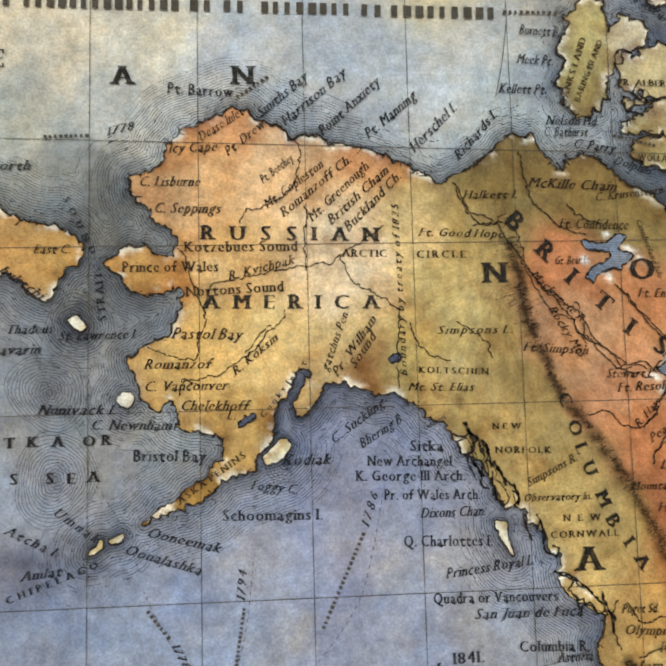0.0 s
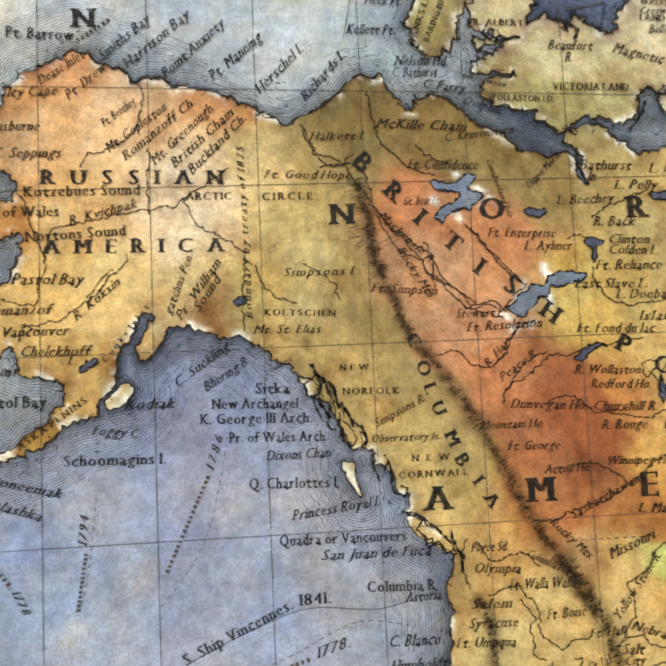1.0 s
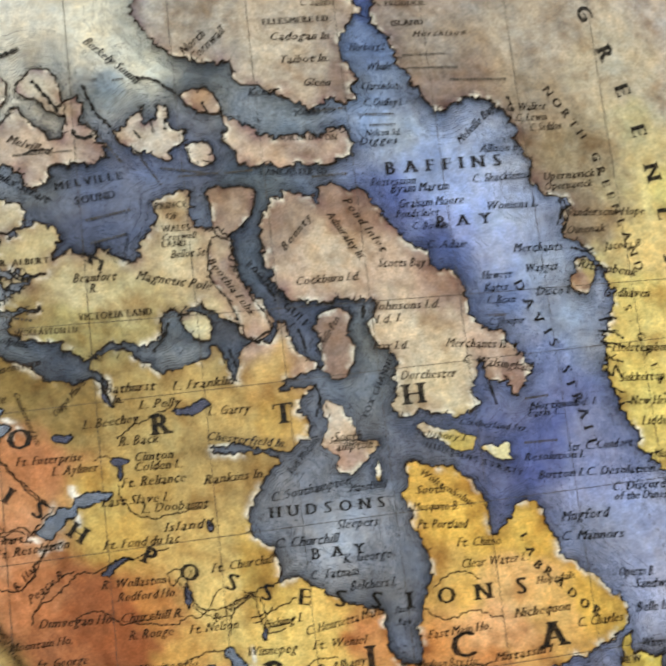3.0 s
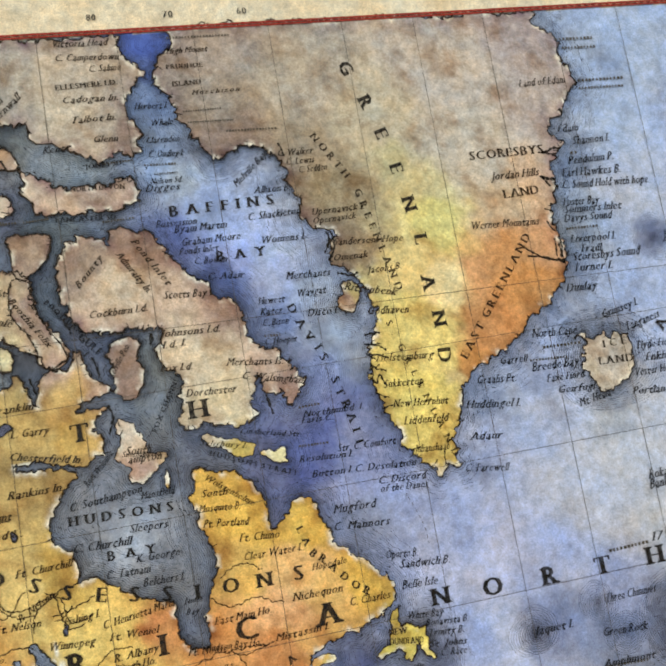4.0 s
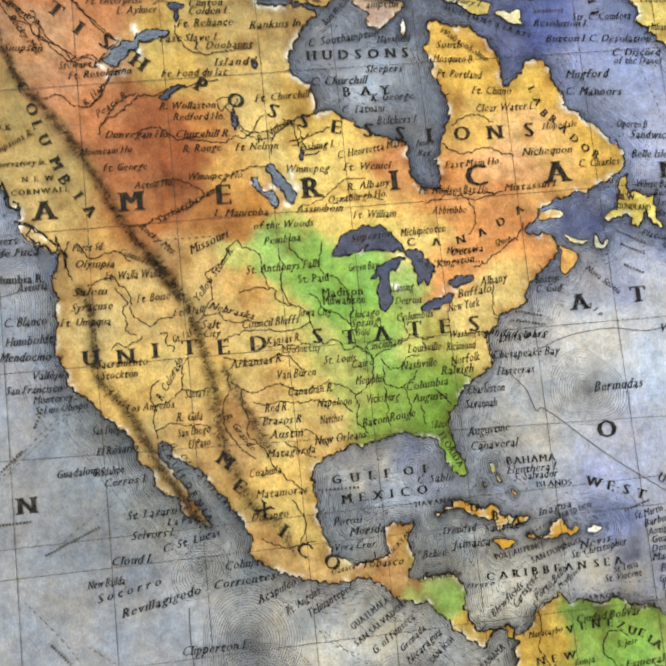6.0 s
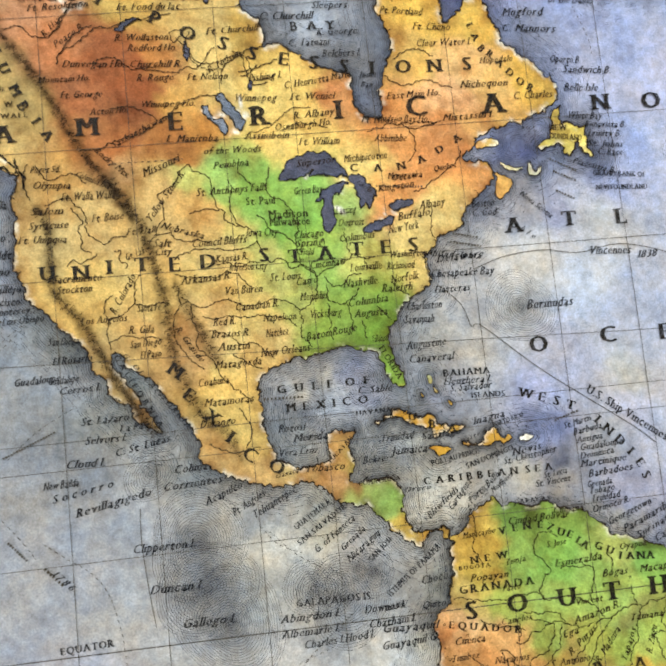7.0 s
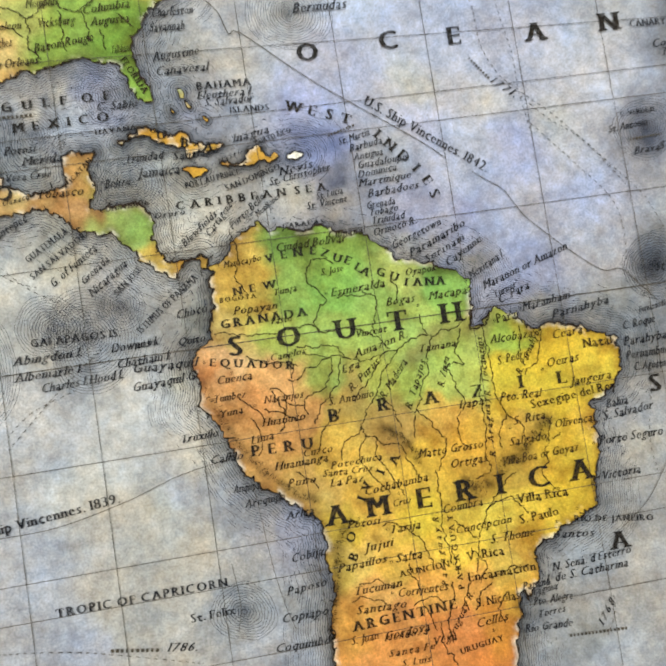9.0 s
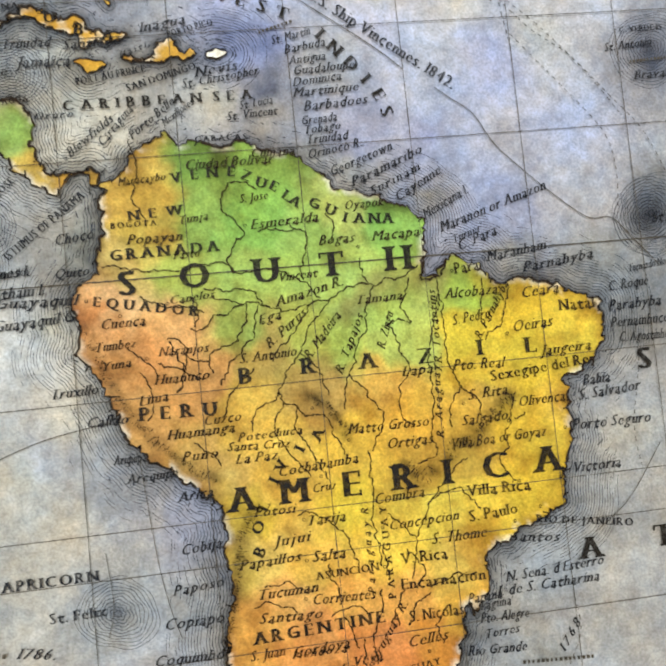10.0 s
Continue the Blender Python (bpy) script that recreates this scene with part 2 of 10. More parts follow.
# letters: the built-in font, thinned and then drawn out sideways, with hairline serifs, as one joined outline each
GLYPHS = {}
ARMS = {"T": ((0, 1, -1), (1, 1, -1)), "E": ((1, 1, -1), (1, 0, 1)), "F": ((1, 1, -1),), "L": ((1, 0, 1),)}
STYLE = {"b": (0.19, 0.0, 0.13), "r": (0.15, 0.0, 0.10), "i": (0.135, 0.42, 0.09), "c": (0.17, 0.0, 0.10)}


def outline(ch):
    """The bare faces of a character of the built-in font."""
    cu = bpy.data.curves.new("glyph", "FONT")
    cu.body, cu.resolution_u, cu.offset = ch, 2, -0.02
    ob = bpy.data.objects.new("glyph", cu)
    me = bpy.data.meshes.new_from_object(ob)
    v = np.array([tuple(q.co)[:2] for q in me.vertices]).reshape(-1, 2)
    f = [tuple(q.vertices) for q in me.polygons]
    bpy.data.objects.remove(ob)
    bpy.data.meshes.remove(me)
    bpy.data.curves.remove(cu)
    return v, f


CAP = float(outline("H")[0][:, 1].max())


def glyph(ch, style):
    """A letter one unit high with thick stems and thin serifs: vertices, faces, width."""
    if (ch, style) in GLYPHS:
        return GLYPHS[ch, style]
    fat, lean, out = STYLE[style]
    v, f = outline(ch)
    v = v / CAP
    v[:, 0] -= v[:, 0].min()
    wide = v[:, 0].max() + fat
    shapes = [[v[i] + [k, 0] for i in q] for q in f for k in (0, fat)]
    seen = {}
    for q in f:
        for i, j in zip(q, q[1:] + q[:1]):
            seen.setdefault((min(i, j), max(i, j)), []).append(q)
    for (i, j), owners in seen.items():
        if len(owners) > 1:
            continue
        p, q = v[i], v[j]
        if abs(p[1] - q[1]) > 1e-4:
            shapes.append([p, p + [fat, 0], q + [fat, 0], q])
        dot = ch in ".,:;023456789" or (ch in "ij" and p[1] > 0.78)
        if not dot and abs(p[1] - q[1]) < 0.017 and 0.03 < abs(p[0] - q[0]) < 0.26:
            up = 1 if v[list(owners[0]), 1].mean() > p[1] else -1
            l, r, y = min(p[0], q[0]) - out, max(p[0], q[0]) + fat + out, p[1]
            shapes.append([(l, y), (r, y), (r, y + 0.045 * up), (r - out, y + 0.13 * up), (l + out, y + 0.13 * up), (l, y + 0.045 * up)])
    for px, pz, way in ARMS.get(ch, ()) if style != "i" else ():
        l = 0.0 if px == 0 else wide - 0.09
        shapes.append([(l, pz), (l + 0.09, pz), (l + 0.09, pz + 0.24 * way), (l, pz + 0.24 * way)])
    pts, faces = [], []
    for q in shapes:
        q = np.array(q, float)
        area = np.sum(q[:, 0] * np.roll(q[:, 1], -1) - np.roll(q[:, 0], -1) * q[:, 1])
        if abs(area) < 1e-7:
            continue
        faces.append(list(range(len(pts), len(pts) + len(q))))
        pts += [Vector(p) for p in (q if area > 0 else q[::-1])]
    got = geometry.delaunay_2d_cdt(pts, [], faces, 0, 1e-4)
    gv = np.array([tuple(q) for q in got[0]])
    mid = np.array([gv[list(q)].mean(0) for q in got[2]])
    filled = np.zeros(len(mid), bool)
    for q in faces:
        filled |= inside(mid, np.array([tuple(pts[i]) for i in q]))
    gf = [tuple(q) for q, full in zip(got[2], filled) if full]
    gv[:, 0] += lean * gv[:, 1]
    GLYPHS[ch, style] = gv, gf, wide
    return GLYPHS[ch, style]


def set_type(text, cap, style):
    """The letters of a word in a row at their size: vertices, faces and the left and right end of each letter."""
    row, x = [], 0.0
    for ch in text:
        if ch == " ":
            x += 0.42 * cap
            continue
        v, f, wide = glyph(ch, style)
        row.append((v * cap + [x, 0], f, x, x + wide * cap))
        x += (wide + 0.17) * cap
    return row


def word(text, ax, az, bx, bz, cap, style="i"):
    """A printed word along its baseline from a to b, spaced out or narrowed to fit."""
    row = set_type(text, cap, style)
    want, have = math.hypot(bx - ax, bz - az), row[-1][3]
    extra = (want - have) / max(len(row) - 1, 1) if want > have else 0.0
    squash = min(1.0, want / have)
    ux, uz = (bx - ax) / want, (bz - az) / want
    vs, fs, n = [], [], 0
    for k, (q, f, l, r) in enumerate(row):
        x = q[:, 0] * squash + k * extra
        vs.append(np.c_[ax + ux * x - uz * q[:, 1], az + uz * x + ux * q[:, 1]])
        fs += [tuple(i + n for i in t) for t in f]
        n += len(q)
    part({"i": "place_name", "r": "roman_name", "c": "capital_name", "b": "heading"}[style], np.vstack(vs), fs, INK if style == "b" else type_ink((ax + bx) / 2, (az + bz) / 2), 0.86)


def type_ink(x, z):
    """Small type has faded to brown on the tinted lands and to slate on the sea."""
    i = int(round((z - Z0) / STEP)) * cols + int(round((x - X0) / STEP))
    return LAND_TYPE if dry[i] else SEA_TYPE


def letter(ch, x, z, cap, turn):
    """One large capital about its centre."""
    q, f, l, r = set_type(ch, cap, "b")[0]
    a = radians(turn)
    dx, dz = q[:, 0] - (l + r) / 2, q[:, 1] - cap / 2
    part("capital", np.c_[x + dx * math.cos(a) - dz * math.sin(a), z + dx * math.sin(a) + dz * math.cos(a)], f, INK, 0.86)


def bar(ax, az, bx, bz, cap):
    """A plain bar in place of writing."""
    w = math.hypot(bx - ax, bz - az)
    ux, uz = (bx - ax) / w, (bz - az) / w
    h = (0.6 if cap > 4 else 0.42) * cap
    n = max(1, round(w / (0.6 * cap)))
    vs, fs = [], []
    for k in range(n):
        p, q = w * k / n, w * (k + 0.56 + 0.14 * math.sin(5 * k + ax)) / n
        fs.append(tuple(range(len(vs), len(vs) + 4)))
        vs += [(ax + ux * l - uz * e, az + uz * l + ux * e) for l, e in ((p, 0), (q, 0), (q, h), (p, h))]
    part("text_bar", vs, fs, INK_SOFT, 0.86)


# brush washes: land
dab(LAND, -110, 48, 10, "c08d5d")
dab(LAND, -92, 55, 9, "ce9b6f")
dab(LAND, -107, 31, 12, "cba276")
dab(LAND, -78, 35, 12, "d4b088")
dab(LAND, -55, 3, 13, "d9c09f")
dab(LAND, -91, 2, 12, "cda773")
dab(LAND, -100, -19, 12, "d2ac6d")
dab(LAND, -111, 2, 7, "c08f56")
dab(LAND, -82, -25, 12, "d7b980")
dab(LAND, -47, -34, 7, "8f6a41")
dab(LAND, -59, -25, 9, "c9af7e")
dab(LAND, -111, -33, 9, "c9a66a")
dab(LAND, -91, -51, 9, "bc9b61")
dab(LAND, -103, -73, 6, "a28349")
dab(LAND, -18, -8, 14, "b9a26d")
dab(LAND, -24, 30, 9, "bca472")
dab(LAND, -28, 13, 9, "c8af7f")
dab(LAND, -31, 38, 6, "b68251")
dab(LAND, -45, 43, 6, "bc8b61")
dab(LAND, -0, 38, 11, "7b6a42")
dab(LAND, -12, 16, 9, "a58d5a")
dab(LAND, 31, 39, 11, "7c6840")
dab(LAND, 1, -24, 11, "a18a59")
dab(LAND, -4, -53, 14, "a8905f")
dab(LAND, -17, -34, 9, "b8a06e")
dab(LAND, 6, -83, 9, "baa26d")
dab(LAND, 28, -98, 9, "c4ab73")
dab(LAND, 18, -61, 9, "9c8657")
dab(LAND, -164, 10, 10, "b38d59")
dab(LAND, -153, 7, 7, "b48c52")
dab(LAND, -123, 4, 7, "bb9156")
dab(LAND, 24, 3, 10, "b1744f")
dab(LAND, 20, -15, 8, "b68865")
dab(LAND, 31, -24, 10, "bc8e6a")
dab(LAND, 43, -42, 10, "ba8765")
dab(LAND, 55, -60, 10, "ae734e")
dab(LAND, 77, -70, 13, "935736")
dab(LAND, 86, -84, 10, "8d5334")
dab(LAND, 63, -82, 10, "9e6442")
dab(LAND, 74, -107, 11, "a26941")
dab(LAND, 101, -110, 10, "a0693a")
dab(LAND, 116, -103, 8, "b27e42")
dab(LAND, 99, -70, 8, "af7946")
dab(LAND, 106, -86, 8, "c79b58")
dab(LAND, 58, -8, 10, "b17853")
dab(LAND, 73, 8, 10, "917a4c")
dab(LAND, 60, 23, 10, "837045")
dab(LAND, 40, 28, 10, "806c42")
dab(LAND, 94, 7, 10, "a58f5d")
dab(LAND, 111, 12, 10, "b39d69")
dab(LAND, 135, -3, 12, "b79e68")
dab(LAND, 154, 10, 9, "c1a670")
dab(LAND, 151, -1, 7, "be9b59")
dab(LAND, 126, -24, 12, "af9662")
dab(LAND, 106, -27, 10, "b09359")
dab(LAND, 88, -38, 10, "c1a15b")
dab(LAND, 81, -27, 7, "c3a661")
dab(LAND, 121, -51, 12, "c7ac6f")
dab(LAND, 140, -59, 9, "c5a358")
dab(LAND, 128, -71, 10, "d0b879")
dab(LAND, 153, -80, 10, "debf70")
dab(LAND, 140, -86, 10, "d7bc73")
dab(LAND, 164, -92, 10, "e0bf70")
dab(LAND, 154, -107, 10, "e3c170")
dab(LAND, 182, -90, 7, "ce8f57")
dab(LAND, -25, -28, 13, "af9860")
dab(LAND, -7, -54, 11, "a08a57")
dab(LAND, 7, -39, 10, "8b764b")
dab(LAND, 16, -80, 10, "b39a64")
dab(LAND, 28, -113, 10, "ba9b61")
dab(LAND, 50, -120, 10, "b18d56")
dab(LAND, 36, -90, 10, "a58d5b")
dab(LAND, -8, 17, 10, "a18a5b")
dab(LAND, 214, -41, 12, "d5ad58")
dab(LAND, 226, -55, 12, "d7b058")
dab(LAND, 250, -60, 10, "d4ae57")
dab(LAND, 217, -74, 11, "d5ad62")
dab(LAND, 241, -79, 12, "deb378")
dab(LAND, 271, -91, 12, "d4ab54")
dab(LAND, 231, -96, 12, "dcac7d")
dab(LAND, 256, -96, 10, "daad69")
dab(LAND, 203, -105, 9, "ca8f57")
dab(LAND, 228, -116, 11, "c78a55")
dab(LAND, 178, -91, 7, "c88451")
dab(LAND, 158, -82, 11, "e0bf71")
dab(LAND, 141, -70, 11, "c7a75c")
dab(LAND, 65, -111, 11, "a77445")
dab(LAND, 107, -117, 8, "9f6b38")
dab(LAND, 83, -121, 6, "ab865b")
dab(LAND, 55, -141, 11, "c4aa73")
dab(LAND, 72, -148, 11, "c3a56c")
dab(LAND, 98, -134, 10, "c5a369")
dab(LAND, 106, -127, 8, "b6b86c")
dab(LAND, 108, -143, 12, "c59f62")
dab(LAND, 121, -128, 10, "94b361")
dab(LAND, 136, -137, 12, "7faa54")
dab(LAND, 127, -149, 10, "c5b36a")
dab(LAND, 151, -151, 12, "7fac50")
dab(LAND, 160, -135, 8, "8ab359")
dab(LAND, 177, -143, 5, "a4bb6b")
dab(LAND, 161, -168, 12, "91b158")
dab(LAND, 181, -170, 10, "bbbd6c")
dab(LAND, 141, -170, 10, "b3b268")
dab(LAND, 175, -190, 12, "829e48")
dab(LAND, 162, -198, 10, "809c47")
dab(LAND, 185, -201, 10, "71953c")
dab(LAND, 147, -187, 10, "a4aa5e")
dab(LAND, 191, -219, 8, "82a849")
dab(LAND, 132, -187, 12, "cbb06b")
dab(LAND, 118, -168, 12, "cdb06e")
dab(LAND, 116, -192, 11, "c9a76d")
dab(LAND, 134, -205, 10, "cfb271")
dab(LAND, 100, -150, 10, "c7a569")
dab(LAND, 83, -173, 11, "caab6a")
dab(LAND, 66, -175, 9, "cdae69")
dab(LAND, 53, -178, 9, "caac6a")
dab(LAND, 83, -198, 9, "bc9b63")
dab(LAND, 73, -205, 7, "bfa168")
dab(LAND, 102, -202, 9, "ba9562")
dab(LAND, 117, -223, 9, "cdb06b")
dab(LAND, 123, -239, 9, "cbac65")
dab(LAND, 111, -249, 7, "bc9b64")
dab(LAND, 129, -261, 8, "c3a670")
dab(LAND, 148, -263, 6, "c19d65")
dab(LAND, 164, -251, 6, "b18b54")
dab(LAND, 159, -268, 6, "a98150")
dab(LAND, 177, -274, 8, "93aa5a")
dab(LAND, 185, -277, 7, "89a754")
dab(LAND, 171, -279, 5, "a5ad65")
dab(LAND, 187, -292, 6, "c5a853")
dab(LAND, 198, -296, 6, "c8a148")
dab(LAND, 77, -225, 5, "b59b6a")
dab(LAND, 62, -204, 5, "bca16b")
dab(LAND, 203, -114, 10, "d1955b")
dab(LAND, 227, -118, 10, "cc8b57")
dab(LAND, 213, -134, 10, "ce8f57")
dab(LAND, 194, -121, 8, "dfbc71")
dab(LAND, 185, -129, 6, "e5cc81")
dab(LAND, 236, -112, 8, "d4a568")
dab(LAND, 242, -134, 8, "cf955b")
dab(LAND, 219, -149, 8, "d7bb78")
dab(LAND, 206, -160, 8, "dabf79")
dab(LAND, 213, -171, 8, "d7bf78")
dab(LAND, 197, -147, 5, "cf955e")
dab(LAND, 221, -296, 8, "c0a048")
dab(LAND, 215, -307, 8, "c2a04c")
dab(LAND, 224, -316, 8, "b8a04c")
dab(LAND, 209, -301, 5, "c8a850")
dab(LAND, 242, -292, 8, "6e8c40")
dab(LAND, 260, -296, 8, "7c9a48")
dab(LAND, 256, -310, 9, "7ea850")
dab(LAND, 240, -309, 7, "86a452")
dab(LAND, 269, -319, 8, "8fae5a")
dab(LAND, 286, -312, 7, "a8b868")
dab(LAND, 297, -313, 7, "7aa850")
dab(LAND, 305, -322, 6, "8cb458")
dab(LAND, 230, -328, 8, "9caa54")
dab(LAND, 254, -331, 8, "98b25c")
dab(LAND, 284, -332, 8, "a0b860")
dab(LAND, 215, -326, 8, "c8b068")
dab(LAND, 209, -336, 8, "d0a878")
dab(LAND, 227, -343, 8, "c89a64")
dab(LAND, 218, -353, 8, "c48e58")
dab(LAND, 204, -338, 5, "c08450")
dab(LAND, 230, -362, 8, "bc8a50")
dab(LAND, 209, -360, 6, "bc8c54")
dab(LAND, 245, -347, 7, "8a9a4c")
dab(LAND, 252, -355, 7, "a48a48")
dab(LAND, 268, -352, 7, "9aa04c")
dab(LAND, 279, -356, 7, "98ac54")
dab(LAND, 294, -349, 7, "9ab058")
dab(LAND, 295, -359, 6, "a4b25c")
dab(LAND, 305, -350, 6, "a8b45c")
dab(LAND, 290, -341, 7, "84884c")
dab(LAND, 320, -342, 6, "9cb04c")
dab(LAND, 309, -335, 6, "a8b060")
dab(LAND, 326, -343, 4, "9cb048")
dab(LAND, 321, -355, 7, "ccb43c")
dab(LAND, 336, -351, 9, "ccae38")
dab(LAND, 353, -355, 9, "d0b440")
dab(LAND, 343, -368, 9, "c8ac38")
dab(LAND, 323, -366, 7, "ccac3c")
dab(LAND, 291, -372, 8, "c89c48")
dab(LAND, 269, -370, 8, "a88848")
dab(LAND, 250, -375, 8, "c4a048")
dab(LAND, 260, -381, 8, "ccac50")
dab(LAND, 279, -386, 8, "caa440")
dab(LAND, 301, -380, 8, "caa040")
dab(LAND, 325, -380, 7, "b89844")
dab(LAND, 336, -387, 9, "ccac3c")
dab(LAND, 347, -381, 6, "d0b048")
dab(LAND, 317, -393, 7, "b0903c")
dab(LAND, 338, -404, 9, "ccac38")
dab(LAND, 323, -410, 8, "d0b040")
dab(LAND, 297, -396, 7, "b4903c")
dab(LAND, 277, -405, 8, "d4b840")
dab(LAND, 300, -414, 8, "d4b848")
dab(LAND, 286, -420, 8, "d8b848")
dab(LAND, 259, -397, 8, "c09c44")
dab(LAND, 231, -381, 8, "c09a54")
dab(LAND, 221, -376, 6, "b48c54")
dab(LAND, 243, -393, 5, "b89850")
dab(LAND, 245, -403, 5, "c4a840")
dab(LAND, 240, -422, 5, "b89c48")
dab(LAND, 251, -417, 7, "ccac58")
dab(LAND, 267, -421, 8, "d0a84c")
dab(LAND, 255, -434, 8, "cc9a54")
dab(LAND, 274, -433, 8, "ce9a4c")
dab(LAND, 292, -439, 8, "d0984c")
dab(LAND, 310, -432, 8, "ccac50")
dab(LAND, 262, -447, 8, "c88a4c")
dab(LAND, 283, -453, 8, "c87e44")
dab(LAND, 302, -453, 8, "c4883c")
dab(LAND, 311, -444, 6, "c89c40")
dab(LAND, 244, -442, 7, "c8984c")
dab(LAND, 254, -467, 12, "c88a4c")
dab(LAND, 287, -472, 12, "c47c40")
dab(LAND, 64, 76, 10, "c3b68d")
dab(LAND, 81, 63, 10, "c0b28b")
dab(LAND, 97, 53, 11, "bcaf85")
dab(LAND, 117, 72, 11, "c6b897")
dab(LAND, 132, 65, 9, "bba78b")
dab(LAND, 86, 37, 10, "aaa06f")
dab(LAND, 65, 42, 9, "a89c6a")
dab(LAND, 107, 41, 7, "a69a6d")
dab(LAND, 39, 92, 9, "b2a775")
dab(LAND, 36, 70, 9, "9f9566")
dab(LAND, 55, 89, 7, "d8d0b0")
dab(LAND, 146, 42, 7, "b9a38c")
dab(LAND, 166, 73, 9, "9e8b7b")
dab(LAND, 160, 81, 5, "917d6f")
dab(LAND, 192, 80, 9, "91796c")
dab(LAND, 182, 61, 11, "c2b19d")
dab(LAND, 203, 52, 11, "bea997")
dab(LAND, 220, 48, 9, "aa9183")
dab(LAND, 230, 38, 7, "a58e82")
dab(LAND, 200, 31, 11, "cbbba5")
dab(LAND, 217, 22, 11, "cbbba3")
dab(LAND, 218, 2, 11, "cfc4ac")
dab(LAND, 252, 4, 7, "a68a7f")
dab(LAND, 243, 17, 7, "c5ad9b")
dab(LAND, 167, 52, 7, "bead9e")
dab(LAND, 143, 85, 7, "9d8978")
dab(LAND, 140, 58, 7, "ae9b8b")
dab(LAND, 148, 33, 5, "b9a092")
dab(LAND, 180, 29, 9, "a18b7f")
dab(LAND, 177, 17, 5, "a48a7d")
dab(LAND, 163, 14, 5, "c9b19f")
dab(LAND, 166, 110, 11, "c0ab97")
dab(LAND, 186, 108, 7, "b59f8f")
dab(LAND, 70, 116, 10, "bdad9e")
dab(LAND, 88, 120, 7, "a18b80")
dab(LAND, 111, 120, 7, "d0c4b1")
dab(LAND, 133, 109, 5, "cec1ae")
dab(LAND, 126, 37, 5, "d0c8a5")
dab(LAND, 133, 129, 7, "c7b9a9")
dab(LAND, 138, 173, 15, "a8a096")
dab(LAND, 172, 170, 11, "b3a799")
dab(LAND, 183, 141, 9, "a79b8e")
dab(LAND, 194, 134, 6, "8d7b71")
dab(LAND, 165, 143, 11, "bbb0a0")
dab(LAND, 177, -8, 5, "d2c1af")
dab(LAND, 179, -22, 5, "ad9286")
dab(LAND, 43, 136, 10, "a8a098")
dab(LAND, 70, 141, 10, "c9c4b4")
dab(LAND, 241, 180, 13, "9f938b")
dab(LAND, 240, 148, 12, "93877c")
dab(LAND, 245, 128, 10, "8c7b71")
dab(LAND, 284, 155, 15, "a79c8f")
dab(LAND, 273, 115, 13, "958877")
dab(LAND, 291, 92, 13, "91846d")
dab(LAND, 278, 83, 6, "887568")
dab(LAND, 290, 66, 11, "90816c")
dab(LAND, 319, 127, 15, "b3a894")
dab(LAND, 364, 152, 21, "b4a9a0")
dab(LAND, 395, 164, 16, "a69b9b")
dab(LAND, 361, 110, 20, "bab0a4")
dab(LAND, 399, 129, 14, "ada19c")
dab(LAND, 334, 91, 11, "bfb48b")
dab(LAND, 324, 108, 9, "b7ac86")
dab(LAND, 337, 72, 11, "cec380")
dab(LAND, 372, 79, 11, "bfa98f")
dab(LAND, 388, 88, 9, "c7ab91")
dab(LAND, 318, 53, 11, "d1bc83")
dab(LAND, 314, 28, 13, "d8c57c")
dab(LAND, 334, 42, 9, "e2cd9b")
dab(LAND, 324, 13, 11, "dcc981")
dab(LAND, 311, -10, 13, "d8c372")
dab(LAND, 318, -28, 10, "d6c172")
dab(LAND, 351, 62, 7, "d0a971")
dab(LAND, 352, 44, 11, "c49367")
dab(LAND, 371, 50, 11, "c18f60")
dab(LAND, 390, 53, 9, "c19671")
dab(LAND, 355, 17, 11, "bf8959")
dab(LAND, 379, 33, 11, "be8752")
dab(LAND, 343, 1, 9, "bf8a52")
dab(LAND, 386, 25, 7, "b48658")
dab(LAND, 331, -3, 5, "dcc58c")
dab(LAND, 290, 42, 5, "c6bb82")
dab(LAND, 285, 37, 5, "a99180")
dab(LAND, 414, -6, 11, "b4a99d")
dab(LAND, 403, -13, 7, "c0b8aa")
dab(LAND, 286, -121, 10, "d9ca6c")
dab(LAND, 290, -128, 6, "e8e098")
dab(LAND, 249, -120, 6, "d8c25d")
dab(LAND, 252, -140, 6, "d1a660")
dab(LAND, 267, -134, 6, "d5d7b7")
dab(LAND, 258, -130, 5, "dedbb3")
dab(LAND, 242, -27, 6, "e5e0b3")
dab(LAND, 221, -19, 6, "cbb76b")
dab(LAND, 198, -245, 8, "c7993e")
dab(LAND, 233, -256, 8, "c49941")
dab(LAND, 209, -259, 4, "cba13f")
dab(LAND, 249, -257, 3, "e5e0d2")
dab(LAND, 208, -231, 3, "c6b87f")
dab(LAND, -0, -92, 3, "e8e0c9")
dab(LAND, -78, -61, 4, "dcd4b3")
dab(LAND, -129, -42, 4, "ceccc2")
dab(LAND, -145, -16, 3, "dedcce")
dab(LAND, -137, -89, 3, "c6b88c")
dab(LAND, -8, -64, 4, "9d9056")
dab(LAND, 27, -112, 5, "ded0a6")
dab(LAND, 173, -273, 4, "95a161")
dab(LAND, 185, -277, 5, "91b361")
dab(LAND, 179, -271, 4, "9dad69")
dab(LAND, 187, -284, 3, "98b465")
dab(LAND, 162, -267, 4, "a98257")
dab(LAND, 153, -263, 4, "c8a96e")
dab(LAND, 183, -289, 2, "c2b377")
dab(LAND, 194, -298, 3, "c4a856")
dab(LAND, 199, -298, 2, "c6a44f")
dab(LAND, 164, -252, 4, "c19b61")
dab(LAND, 221, -294, 6, "b79c51")
dab(LAND, 229, -288, 4, "bfa655")
